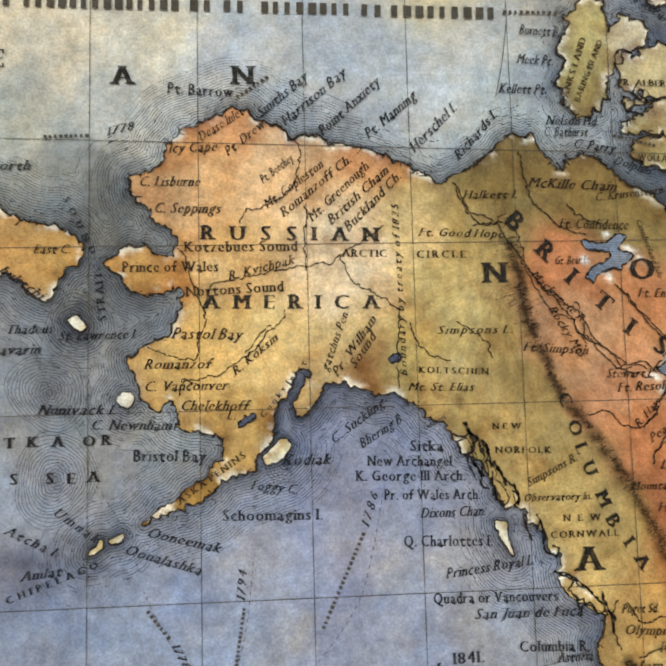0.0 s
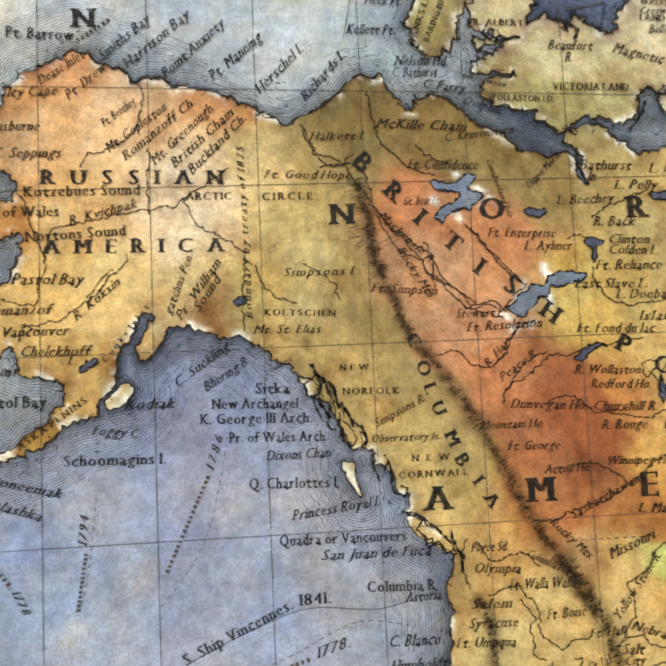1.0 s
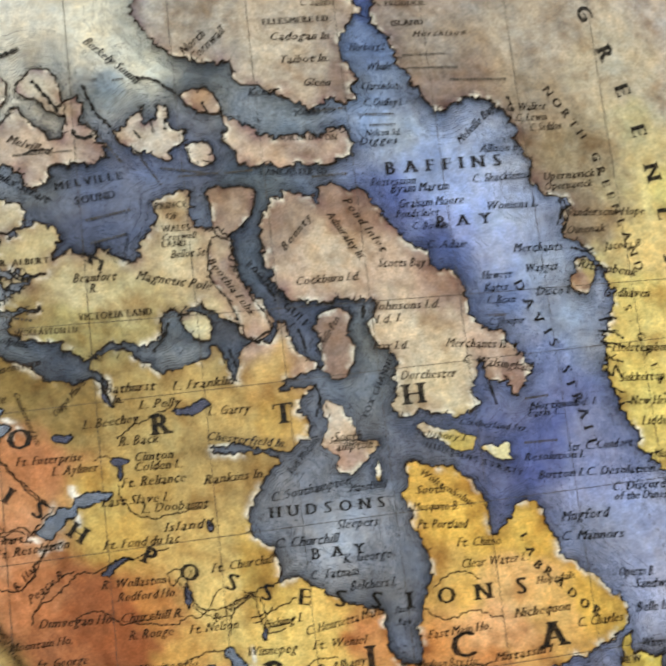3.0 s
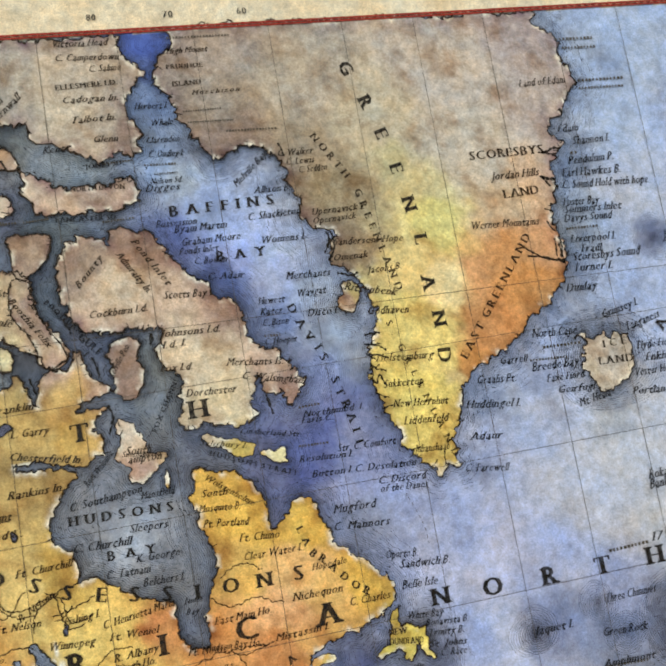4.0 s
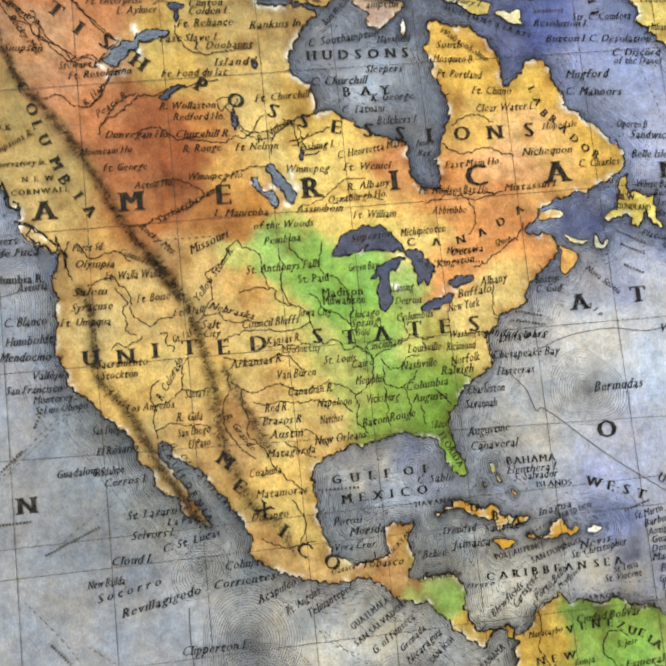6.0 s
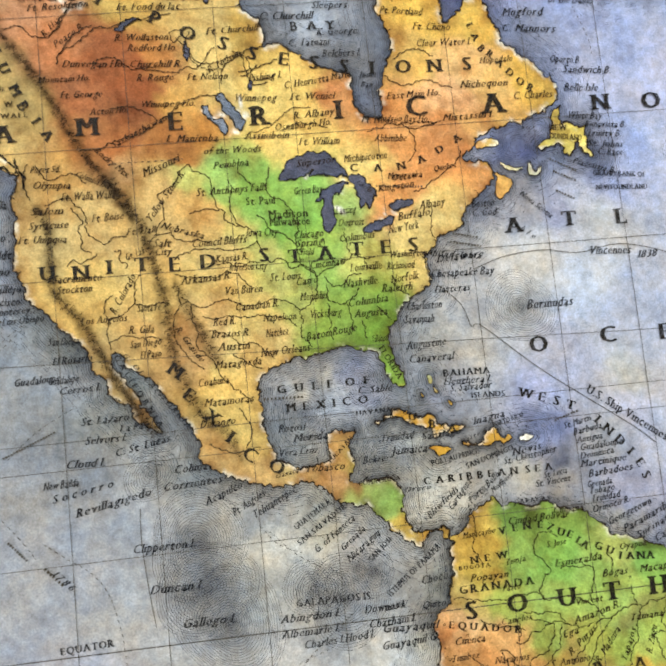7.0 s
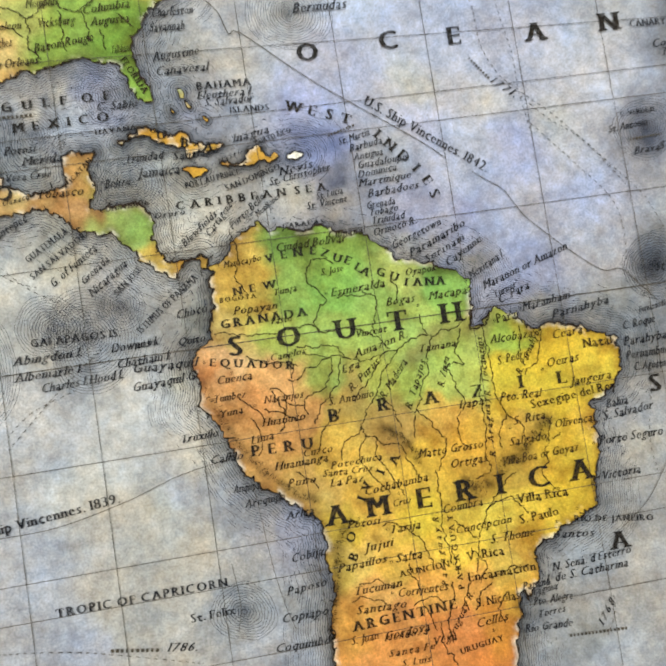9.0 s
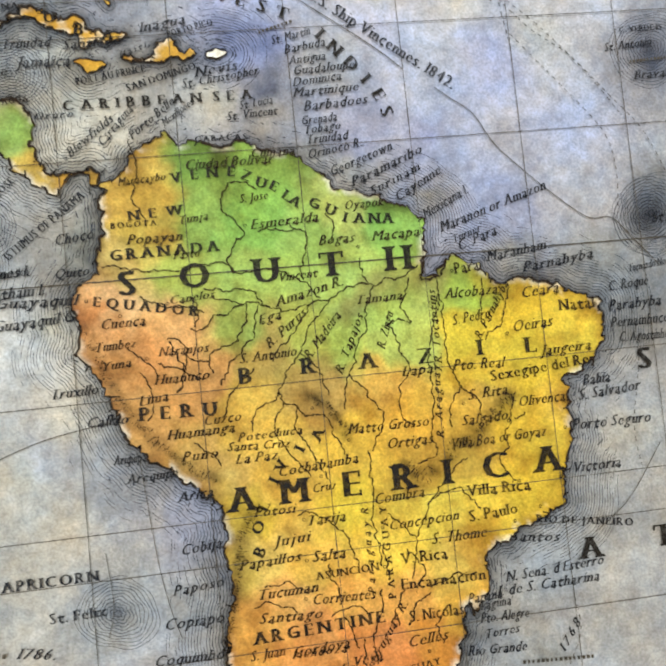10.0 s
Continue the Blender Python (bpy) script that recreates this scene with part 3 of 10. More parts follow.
dab(LAND, 215, -307, 6, "b79a50")
dab(LAND, 139, -261, 5, "cdb87f")
dab(LAND, 193, -242, 4, "c7993a")
dab(LAND, 204, -245, 5, "cb9d36")
dab(LAND, 215, -249, 3, "c9a248")
dab(LAND, 233, -255, 4, "c7a045")
dab(LAND, 209, -260, 3, "cba64c")
# paper left white beside the lakes
dab(LAND, 50.0, 9.3, 1.1, "ebe7e0")
dab(LAND, 48.9, 1.5, 1.1, "ebe7e0")
dab(LAND, 36.1, 3.5, 1.1, "ebe7e0")
dab(LAND, 40.8, -0.3, 1.1, "ebe7e0")
dab(LAND, 52.5, 4.7, 1.1, "ebe7e0")
dab(LAND, 44.8, 15.2, 1.1, "ebe7e0")
dab(LAND, 62.2, -29.7, 1.1, "ebe7e0")
dab(LAND, 59.0, -32.4, 1.1, "ebe7e0")
dab(LAND, 62.8, -39.1, 1.1, "ebe7e0")
dab(LAND, 71.5, -23.7, 1.1, "ebe7e0")
dab(LAND, 72.1, -31.5, 1.1, "ebe7e0")
dab(LAND, 56.4, -36.6, 1.1, "ebe7e0")
dab(LAND, 131.4, -93.5, 1.1, "ebe7e0")
dab(LAND, 133.7, -97.7, 1.1, "ebe7e0")
dab(LAND, 125.8, -96.7, 1.1, "ebe7e0")
dab(LAND, 129.6, -101.5, 1.1, "ebe7e0")
dab(LAND, 128.6, -106.0, 1.1, "ebe7e0")
dab(LAND, 122.7, -97.2, 1.1, "ebe7e0")
dab(LAND, 118.9, -92.0, 1.1, "ebe7e0")
dab(LAND, 177.5, -137.9, 1.1, "ebe7e0")
dab(LAND, 163.3, -128.0, 1.1, "ebe7e0")
dab(LAND, 196.9, -148.7, 1.1, "ebe7e0")
dab(LAND, 200.5, -149.0, 1.1, "ebe7e0")
dab(LAND, 179.4, -131.0, 1.1, "ebe7e0")
dab(LAND, 173.1, -149.1, 1.1, "ebe7e0")
dab(LAND, 195.0, -151.0, 1.1, "ebe7e0")
# brush washes: sea
dab(SEA, -151, 88, 22, "c8bfaf")
dab(SEA, -114, 91, 22, "c8c4b8")
dab(SEA, -164, 61, 17, "a0a3a0")
dab(SEA, -136, 66, 15, "abaeaf")
dab(SEA, -99, 82, 18, "b2b8c3")
dab(SEA, -53, 82, 23, "9fa8b7")
dab(SEA, -23, 65, 19, "b4bbc4")
dab(SEA, -2, 86, 16, "b4b7ba")
dab(SEA, -69, 69, 12, "aab0b8")
dab(SEA, -150, 39, 12, "84888a")
dab(SEA, -139, 28, 12, "72767a")
dab(SEA, -137, -6, 11, "686c73")
dab(SEA, -157, -13, 14, "7f8289")
dab(SEA, -136, -28, 11, "818690")
dab(SEA, -157, -42, 14, "7f848f")
dab(SEA, -135, -64, 17, "8b8f9a")
dab(SEA, -114, -57, 11, "909499")
dab(SEA, -159, -74, 14, "9095a3")
dab(SEA, -161, -96, 11, "6d7288")
dab(SEA, -135, -112, 17, "848fa9")
dab(SEA, -107, -93, 14, "9199af")
dab(SEA, -86, -101, 17, "959bb0")
dab(SEA, -57, -71, 13, "858ba7")
dab(SEA, -49, -52, 9, "7b839f")
dab(SEA, -67, -57, 7, "7a82a0")
dab(SEA, -63, -92, 13, "8b91ac")
dab(SEA, -36, -110, 15, "9499ad")
dab(SEA, -28, -89, 12, "8e93a8")
dab(SEA, -14, -96, 9, "9396a5")
dab(SEA, -61, -114, 14, "8b92ad")
dab(SEA, -100, -123, 17, "8b96b0")
dab(SEA, -83, -80, 10, "8f95a9")
dab(SEA, -107, -107, 13, "8690ad")
dab(SEA, -84, -132, 14, "9ba2b6")
dab(SEA, -35, -142, 14, "969db5")
dab(SEA, -76, -98, 14, "9098b3")
dab(SEA, -55, -106, 11, "868eaf")
dab(SEA, 1, -124, 9, "9499a8")
dab(SEA, 15, -139, 9, "8d929f")
dab(SEA, -16, 105, 20, "bbb199")
dab(SEA, 2, 67, 13, "a6b0b7")
dab(SEA, -15, 52, 10, "a0a8af")
dab(SEA, 16, 72, 8, "8c98a9")
dab(SEA, 12, 90, 8, "a0a7b0")
dab(SEA, 89, 86, 14, "606985")
dab(SEA, 91, 101, 11, "687495")
dab(SEA, 66, 100, 10, "727c8d")
dab(SEA, 118, 109, 11, "697393")
dab(SEA, 76, 94, 9, "6c7690")
dab(SEA, 147, 72, 9, "5e687d")
dab(SEA, 121, 40, 9, "6d7682")
dab(SEA, 113, 30, 9, "86909e")
dab(SEA, 71, 28, 7, "555c6a")
dab(SEA, 165, 36, 7, "616981")
dab(SEA, 135, 36, 5, "656b7a")
dab(SEA, 58, 35, 7, "6a7482")
dab(SEA, 67, 169, 20, "ccc8bd")
dab(SEA, 100, 171, 21, "d1d0c5")
dab(SEA, 118, 158, 10, "cdd2cc")
dab(SEA, 138, 142, 9, "67707a")
dab(SEA, 98, 141, 9, "82909e")
dab(SEA, 172, 125, 9, "8c98a7")
dab(SEA, 207, 146, 9, "7990be")
dab(SEA, 206, 167, 7, "5d75b6")
dab(SEA, 205, 131, 9, "7e92b6")
dab(SEA, 217, 111, 9, "9aa8bf")
dab(SEA, 230, 93, 11, "899ece")
dab(SEA, 214, 82, 9, "5e6eaa")
dab(SEA, 238, 70, 13, "8e9dd3")
dab(SEA, 246, 105, 11, "9baace")
dab(SEA, 265, 103, 9, "b2bcd7")
dab(SEA, 230, 53, 9, "59699e")
dab(SEA, 259, 61, 11, "9ca9d3")
dab(SEA, 272, 52, 9, "a2b0cf")
dab(SEA, 251, 36, 9, "7484b0")
dab(SEA, 277, 22, 9, "9cabc7")
dab(SEA, 268, -2, 11, "808dbc")
dab(SEA, 260, -27, 11, "5a649a")
dab(SEA, 253, -37, 9, "515c96")
dab(SEA, 283, -21, 9, "8893c1")
dab(SEA, 238, -35, 11, "646b93")
dab(SEA, 211, -23, 10, "6b7185")
dab(SEA, 191, 4, 9, "6f7682")
dab(SEA, 192, 24, 7, "7f868e")
dab(SEA, 165, 34, 7, "606981")
dab(SEA, 149, 64, 9, "6e7c91")
dab(SEA, 154, 94, 9, "627082")
dab(SEA, 129, 98, 9, "5e6781")
dab(SEA, 161, -35, 11, "787e8d")
dab(SEA, 174, -52, 11, "a5acbb")
dab(SEA, 166, -44, 9, "8c93a2")
dab(SEA, 186, -68, 11, "747986")
dab(SEA, 195, -95, 7, "71778b")
dab(SEA, 192, -46, 9, "898f9e")
dab(SEA, 273, -8, 12, "6f79ad")
dab(SEA, 260, -26, 12, "5c669a")
dab(SEA, 290, -31, 12, "8893c1")
dab(SEA, 279, -45, 12, "909bc7")
dab(SEA, 276, -65, 12, "8690b1")
dab(SEA, 306, -59, 14, "94a0ca")
dab(SEA, 282, 16, 8, "98a3bd")
dab(SEA, 341, -41, 21, "9ca8ce")
dab(SEA, 371, -35, 22, "a6b0cf")
dab(SEA, 380, -65, 22, "b0b6cc")
dab(SEA, 416, -54, 27, "b1b8cc")
dab(SEA, 323, -78, 17, "9aa4ca")
dab(SEA, 363, -90, 17, "9ea8ce")
dab(SEA, 352, -21, 17, "909cba")
dab(SEA, 369, -14, 13, "8c98ba")
dab(SEA, 408, -42, 13, "a1a8b8")
dab(SEA, 439, 144, 17, "92a3c5")
dab(SEA, 471, 155, 20, "9dafd3")
dab(SEA, 444, 112, 17, "a3b4d6")
dab(SEA, 472, 96, 24, "a2b0d2")
dab(SEA, 447, 75, 19, "aab4cf")
dab(SEA, 451, 49, 9, "7680a4")
dab(SEA, 446, 20, 19, "9fb0d9")
dab(SEA, 407, 26, 16, "92a0c1")
dab(SEA, 415, 61, 14, "8a98b1")
dab(SEA, 415, 92, 12, "7a88a5")
dab(SEA, 458, -29, 14, "a6b0cf")
dab(SEA, 426, -88, 18, "b1b4c0")
dab(SEA, 390, -118, 15, "8e98bd")
dab(SEA, 414, -137, 15, "727a98")
dab(SEA, 355, -128, 13, "7680a4")
dab(SEA, 323, -127, 16, "8e9cc9")
dab(SEA, 300, -132, 12, "6e789b")
dab(SEA, 258, -121, 8, "596288")
dab(SEA, 239, -141, 10, "777c91")
dab(SEA, 268, -123, 8, "515983")
dab(SEA, 276, -155, 10, "9298b6")
dab(SEA, 384, -132, 13, "727c9c")
dab(SEA, 400, -185, 17, "61687a")
dab(SEA, 308, -146, 16, "9aa4ca")
dab(SEA, 257, -181, 19, "c0c0c3")
dab(SEA, 288, -184, 21, "b8c0d3")
dab(SEA, 307, -198, 21, "a4acc5")
dab(SEA, 236, -179, 12, "aaaaae")
dab(SEA, 254, -197, 10, "989a9d")
dab(SEA, 272, -224, 14, "a4aac4")
dab(SEA, 258, -236, 8, "9da7d0")
dab(SEA, 263, -255, 10, "7d86ac")
dab(SEA, 231, -217, 12, "aaaaac")
dab(SEA, 212, -209, 12, "929497")
dab(SEA, 213, -237, 10, "8e94a6")
dab(SEA, 199, -234, 8, "8e949f")
dab(SEA, 155, -229, 14, "898d97")
dab(SEA, 174, -227, 10, "969db6")
dab(SEA, 145, -249, 10, "909498")
dab(SEA, 187, -254, 12, "919498")
dab(SEA, 179, -261, 10, "9a9b9b")
dab(SEA, 204, -279, 12, "b7b5ae")
dab(SEA, 225, -270, 10, "9e9d9c")
dab(SEA, 267, -271, 8, "575c70")
dab(SEA, 294, -284, 14, "9096b4")
dab(SEA, 287, -263, 12, "9598a2")
dab(SEA, 292, -297, 10, "aaa8a5")
dab(SEA, 319, -257, 21, "a8aec2")
dab(SEA, 320, -293, 17, "9ea4bd")
dab(SEA, 340, -218, 21, "a8aec5")
dab(SEA, 328, -128, 17, "b7beda")
dab(SEA, 302, -160, 17, "b7b7bb")
dab(SEA, 285, -124, 11, "7d839c")
dab(SEA, 334, -89, 20, "aeb5d8")
dab(SEA, 260, -152, 10, "999ba9")
dab(SEA, 231, -170, 10, "9f9fa3")
dab(SEA, 51, -212, 11, "8b909a")
dab(SEA, 62, -232, 11, "828689")
dab(SEA, 83, -250, 11, "989a9d")
dab(SEA, 52, -250, 11, "7f848e")
dab(SEA, 97, -257, 9, "808488")
dab(SEA, 52, -197, 9, "6f7478")
dab(SEA, 72, -220, 5, "727878")
dab(SEA, 98, -287, 9, "88898c")
dab(SEA, 101, -306, 9, "88898c")
dab(SEA, 72, -276, 13, "9b9ea6")
dab(SEA, 53, -292, 18, "9599a4")
dab(SEA, 118, -278, 13, "a0a0a0")
dab(SEA, 135, -294, 15, "b6b4af")
dab(SEA, 155, -288, 11, "a5a49c")
dab(SEA, 124, -311, 13, "a2a4a5")
dab(SEA, 108, -323, 11, "88898c")
dab(SEA, 152, -312, 11, "96989b")
dab(SEA, 170, -307, 8, "8c8c8e")
dab(SEA, 151, -329, 11, "989a9d")
dab(SEA, 190, -315, 10, "868687")
dab(SEA, 69, -313, 14, "a0a2a8")
dab(SEA, 50, -337, 14, "a0a2af")
dab(SEA, 94, -343, 18, "a2a4a9")
dab(SEA, 139, -349, 17, "abaeb6")
dab(SEA, 177, -350, 11, "b2b4b7")
dab(SEA, 173, -277, 8, "b0aca4")
dab(SEA, 161, -235, 10, "afb6c3")
dab(SEA, 169, -303, 11, "a2a0a0")
dab(SEA, 158, -326, 9, "989a9d")
dab(SEA, 139, -348, 12, "b2b4b7")
dab(SEA, 171, -346, 11, "b6b6b6")
dab(SEA, 151, -374, 12, "b6b6b4")
dab(SEA, 186, -380, 11, "abacb2")
dab(SEA, 132, -402, 12, "a1a4ae")
dab(SEA, 171, -401, 13, "a7a7a5")
dab(SEA, 205, -391, 10, "8b8e96")
dab(SEA, 226, -402, 7, "9096ae")
dab(SEA, 203, -430, 8, "8f9194")
dab(SEA, 160, -428, 12, "a7a5a1")
dab(SEA, 144, -431, 9, "959aa9")
dab(SEA, 224, -430, 8, "8c8c8e")
dab(SEA, 208, -445, 10, "9ba0ac")
dab(SEA, 303, -253, 16, "abaec5")
dab(SEA, 337, -266, 16, "9fa6c7")
dab(SEA, 315, -290, 11, "9198be")
dab(SEA, 360, -287, 16, "a4aac4")
dab(SEA, 337, -314, 11, "9098b7")
dab(SEA, 378, -243, 17, "b3b6c4")
dab(SEA, 391, -273, 13, "8c8e99")
dab(SEA, 390, -318, 9, "666a73")
dab(SEA, 370, -336, 11, "85888c")
dab(SEA, 380, -352, 11, "797b7f")
dab(SEA, 371, -382, 11, "9b9b9e")
dab(SEA, 362, -410, 11, "939394")
dab(SEA, 343, -432, 11, "94979c")
dab(SEA, 327, -453, 9, "8a8c90")
dab(SEA, 361, -452, 14, "a1a2a8")
dab(SEA, 345, -473, 12, "9ea1a8")
dab(SEA, 297, -298, 7, "929094")
dab(SEA, 180, -383, 10, "a9a8a2")
dab(SEA, 189, -403, 9, "aaa59d")
dab(SEA, 206, -429, 6, "989a9d")
dab(SEA, 225, -401, 5, "8d96b0")
dab(SEA, 360, -452, 12, "95928b")
dab(SEA, 337, -462, 8, "8e8e8d")
dab(SEA, 375, -391, 9, "9d9c99")
dab(SEA, -79, -98, 7, "9fa0ab")
dab(SEA, -58, -98, 6, "8a8eaa")
dab(SEA, -72, -119, 8, "9fa0aa")
dab(SEA, -40, -106, 7, "a1a2ac")
dab(SEA, -93, -137, 6, "a5a6ac")
dab(SEA, -63, -138, 7, "9296ad")
dab(SEA, -100, -119, 5, "9497ad")
dab(SEA, -109, -96, 7, "9698a7")
dab(SEA, -20, -101, 7, "9799a3")
dab(SEA, -12, -116, 7, "9698a2")
dab(SEA, -28, -85, 6, "8e92a9")
dab(SEA, -157, -32, 6, "7a7e82")
dab(SEA, -144, -49, 6, "7e8284")
dab(SEA, -162, -57, 6, "8d9096")
dab(SEA, 158, -224, 6, "bab8b3")
dab(SEA, 148, -227, 6, "c0beb9")
dab(SEA, 174, -225, 5, "a6aac3")
dab(SEA, 182, -261, 6, "9e9d96")
dab(SEA, 196, -255, 5, "a8a7a2")
dab(SEA, 201, -271, 7, "aaa9a2")
dab(SEA, 209, -282, 5, "a5a29b")
dab(SEA, 212, -236, 4, "9699b5")
dab(SEA, 248, -272, 7, "aaa7a0")
dab(SEA, 267, -278, 7, "a19fa0")
dab(SEA, 278, -295, 7, "8b8a89")
dab(SEA, 299, -234, 12, "b6b6b6")
dab(SEA, 331, -247, 13, "b2b2b5")
dab(SEA, 356, -259, 13, "b2b2b3")
dab(SEA, 342, -290, 9, "9fa0ad")
dab(SEA, 353, -309, 9, "a2a2ad")
dab(SEA, 315, -307, 7, "918e8c")
dab(SEA, 340, -332, 7, "93908d")
dab(SEA, 368, -315, 9, "9e9ea6")
dab(SEA, 197, -365, 8, "b2b0aa")
dab(SEA, 199, -316, 7, "8b8a83")
dab(SEA, 143, -316, 8, "a0a09f")
dab(SEA, 191, -340, 6, "a9a8a0")
dab(SEA, 218, -402, 6, "91949f")
dab(SEA, 208, 184, 9, "4e63af")
dab(SEA, 205, 171, 6, "596ba6")
dab(SEA, 204, 157, 6, "899ec8")
dab(SEA, 241, 82, 10, "9fb0de")
dab(SEA, 259, 66, 10, "a6b4d3")
dab(SEA, 262, 101, 10, "a6b4d3")
dab(SEA, 271, 52, 8, "9aa8c2")
dab(SEA, 269, 26, 7, "8e9cba")
dab(SEA, 213, 78, 8, "5d699f")
dab(SEA, 227, 63, 7, "5968a1")
dab(SEA, 389, -200, 17, "abb0bc")
dab(SEA, 421, -225, 15, "6e7077")
dab(SEA, 428, -194, 13, "7a7c83")
dab(SEA, 395, -266, 13, "6f7484")
dab(SEA, 411, -302, 13, "a6a8ab")
dab(SEA, 378, -171, 13, "6a6e7a")
# dark stipple round lone islands and banks
blot(254.3, -198.4, 16.4, 0.55, 1)
blot(99.4, -287.2, 20.3, 0.60, 1)
blot(101.5, -306.2, 19.3, 0.62, 1)
blot(110.3, -321.6, 22.0, 0.55, 1)
blot(81.6, -255.3, 11.1, 0.55, 1)
blot(173.6, -307.7, 9.5, 0.50, 1)
blot(152.0, -314.2, 11.3, 0.30, 1)
blot(157.9, -329.7, 13.2, 0.55, 0)
blot(53.0, -259.4, 7.2, 0.40, 0)
blot(203.4, -429.7, 11.2, 0.75, 1)
blot(389.4, -321.2, 12.9, 0.60, 1)
blot(396.4, -264.1, 13.0, 0.50, 1)
blot(394.0, -256.4, 11.2, 0.40, 0)
blot(450.3, 48.0, 11.8, 0.60, 1)
blot(346.4, -128.5, 11.4, 0.60, 1)
blot(380.2, -121.8, 9.6, 0.70, 1)
blot(390.7, -138.0, 10.7, 0.60, 1)
blot(417.9, -131.7, 13.2, 0.70, 1)
blot(370.4, -175.0, 12.5, 0.60, 0)
blot(394.5, -182.1, 14.8, 0.60, 0)
blot(347.2, -130.5, 8.7, 0.60, 1)
blot(265.2, -254.9, 12.2, 0.45, 0)
blot(388.0, -322.6, 12.4, 0.60, 1)
blot(372.3, -458.5, 8.0, 0.20, 0)
blot(425.3, -204.5, 23.7, 0.70, 0)
blot(428.4, -237.1, 12.9, 0.60, 0)
blot(395.7, -264.2, 16.8, 0.50, 0)
blot(371.4, -171.0, 16.9, 0.50, 0)
blot(185.0, -440.5, 4.7, 0.30, 0)
blot(411.3, -147.9, 10.8, 0.50, 1)
blot(427.4, -215.5, 15.1, 0.70, 0)
blot(396.5, -270.5, 14.7, 0.65, 0)
blot(410.5, -10.1, 24.8, 0.25, 1)
blot(135.8, -267.3, 3.8, 0.20, 0)
blot(-154.2, -38.5, 13.3, 0.50, 1)
blot(-152.1, -67.5, 13.9, 0.50, 1)
blot(-161.3, -94.8, 9.6, 0.60, 0)
blot(-154.5, -95.1, 5.5, 0.50, 0)
blot(-146.3, -15.6, 10.6, 0.35, 1)
blot(-75.6, -64.2, 7.1, 0.35, 1)
blot(178.9, -225.1, 11.4, 0.25, 1)
blot(149.8, -237.0, 12.7, 0.25, 1)
blot(184.0, -260.0, 11.4, 0.25, 1)
blot(173.0, -245.0, 8.1, 0.35, 0)
blot(222.6, -280.5, 10.0, 0.25, 0)
blot(251.0, -249.6, 15.3, 0.30, 0)
blot(146.7, -311.6, 12.6, 0.30, 1)
blot(166.7, -304.7, 7.2, 0.45, 0)
blot(161.7, -318.8, 17.4, 0.40, 1)
blot(199.1, -294.3, 9.8, 0.40, 0)
blot(425.0, -139.3, 24.2, 0.40, 1)
blot(374.6, -98.4, 12.9, 0.20, 0)
blot(416.7, -32.9, 13.5, 0.15, 0)
# hill ranges
range_of_hills([(5.5, 11.3), (9.3, -0.9), (10.7, -14.4), (16.5, -28.2), (21.4, -41.9), (32, -56), (42.4, -71.6), (52.5, -90.4), (59.6, -105.6), (66.9, -117.5), (75.6, -131.1), (81.4, -141.2)], 2.1, 0.72)
range_of_hills([(2.5, 18.3), (5.5, 11.3), (7, -7.4), (14.3, -23.1)], 6.6, 0.20)
range_of_hills([(73.4, -124), (81.1, -136.8), (87.5, -153.4), (91.4, -169.6), (93.7, -183.7), (94.3, -199.4), (97.4, -213.3), (101.8, -224.4), (107.4, -235.5)], 2.5, 0.65)
range_of_hills([(98.2, -174.3), (103.9, -186.7), (109.5, -199), (113.4, -209.2)], 2.1, 0.60)
range_of_hills([(41, -135.3), (45.5, -145.5), (45.4, -161.1), (46.2, -171.8), (54.6, -184.1), (62.1, -197.3), (68.5, -211.2), (77.6, -226.3), (85.9, -238.5)], 2.0, 0.75)
range_of_hills([(111.9, -237.9), (117.1, -243.3), (120.1, -252.2)], 2.1, 0.55)
range_of_hills([(247.3, -403.7), (242.5, -412.3), (240.3, -422.4), (238, -432.5), (235.9, -441.3)], 1.6, 0.50)
range_of_hills([(200.6, -343), (208, -362.2), (215.9, -375), (226.6, -386.7), (236.5, -393.1)], 1.7, 0.36)
range_of_hills([(267.3, -370.3), (271.2, -372.6), (275.6, -377.6), (278.9, -383.1)], 1.9, 0.58)
range_of_hills([(296.8, -395.4), (301.3, -399.5), (305.1, -397.6)], 2.4, 0.55)
range_of_hills([(310.9, -394.4), (315, -390.8), (319.5, -390.7)], 1.9, 0.50)
range_of_hills([(320.9, -387.6), (326.1, -383.3), (329.3, -380.4), (333.5, -376.8)], 2.3, 0.58)
# shores
ARCTIC_ALASKA = [(-8.2, 38.2), (-14.5, 35.6), (-20, 33.3), (-23.7, 37.2), (-31.3, 40.4), (-38.1, 43.5), (-44.9, 46.6), (-54, 47.4), (-61.6, 49), (-66.8, 50.6), (-70.6, 49.8), (-75.1, 52.9), (-80.3, 55.3), (-84.8, 57.6), (-87, 59.6), (-92.3, 59.9), (-99, 56.8), (-103.5, 55), (-109.5, 52.2), (-114.7, 46.8), (-116.9, 42.2), (-120.6, 37.2), (-127.9, 35.4), (-127.1, 30.9), (-123.5, 26.3), (-120.6, 23.3), (-118.4, 18.7), (-114.7, 16.5), (-111.4, 13.4), (-112.3, 9.7), (-114.8, 7.5), (-118.4, 9.8), (-122, 12), (-125.6, 11.3), (-130.7, 9.9), (-133.6, 7), (-135.7, 5.2), (-132.1, 2.5), (-129.9, -0.5), (-127.8, -4.2), (-122, -5.3), (-116.2, -5.1), (-111.5, -2.5)]
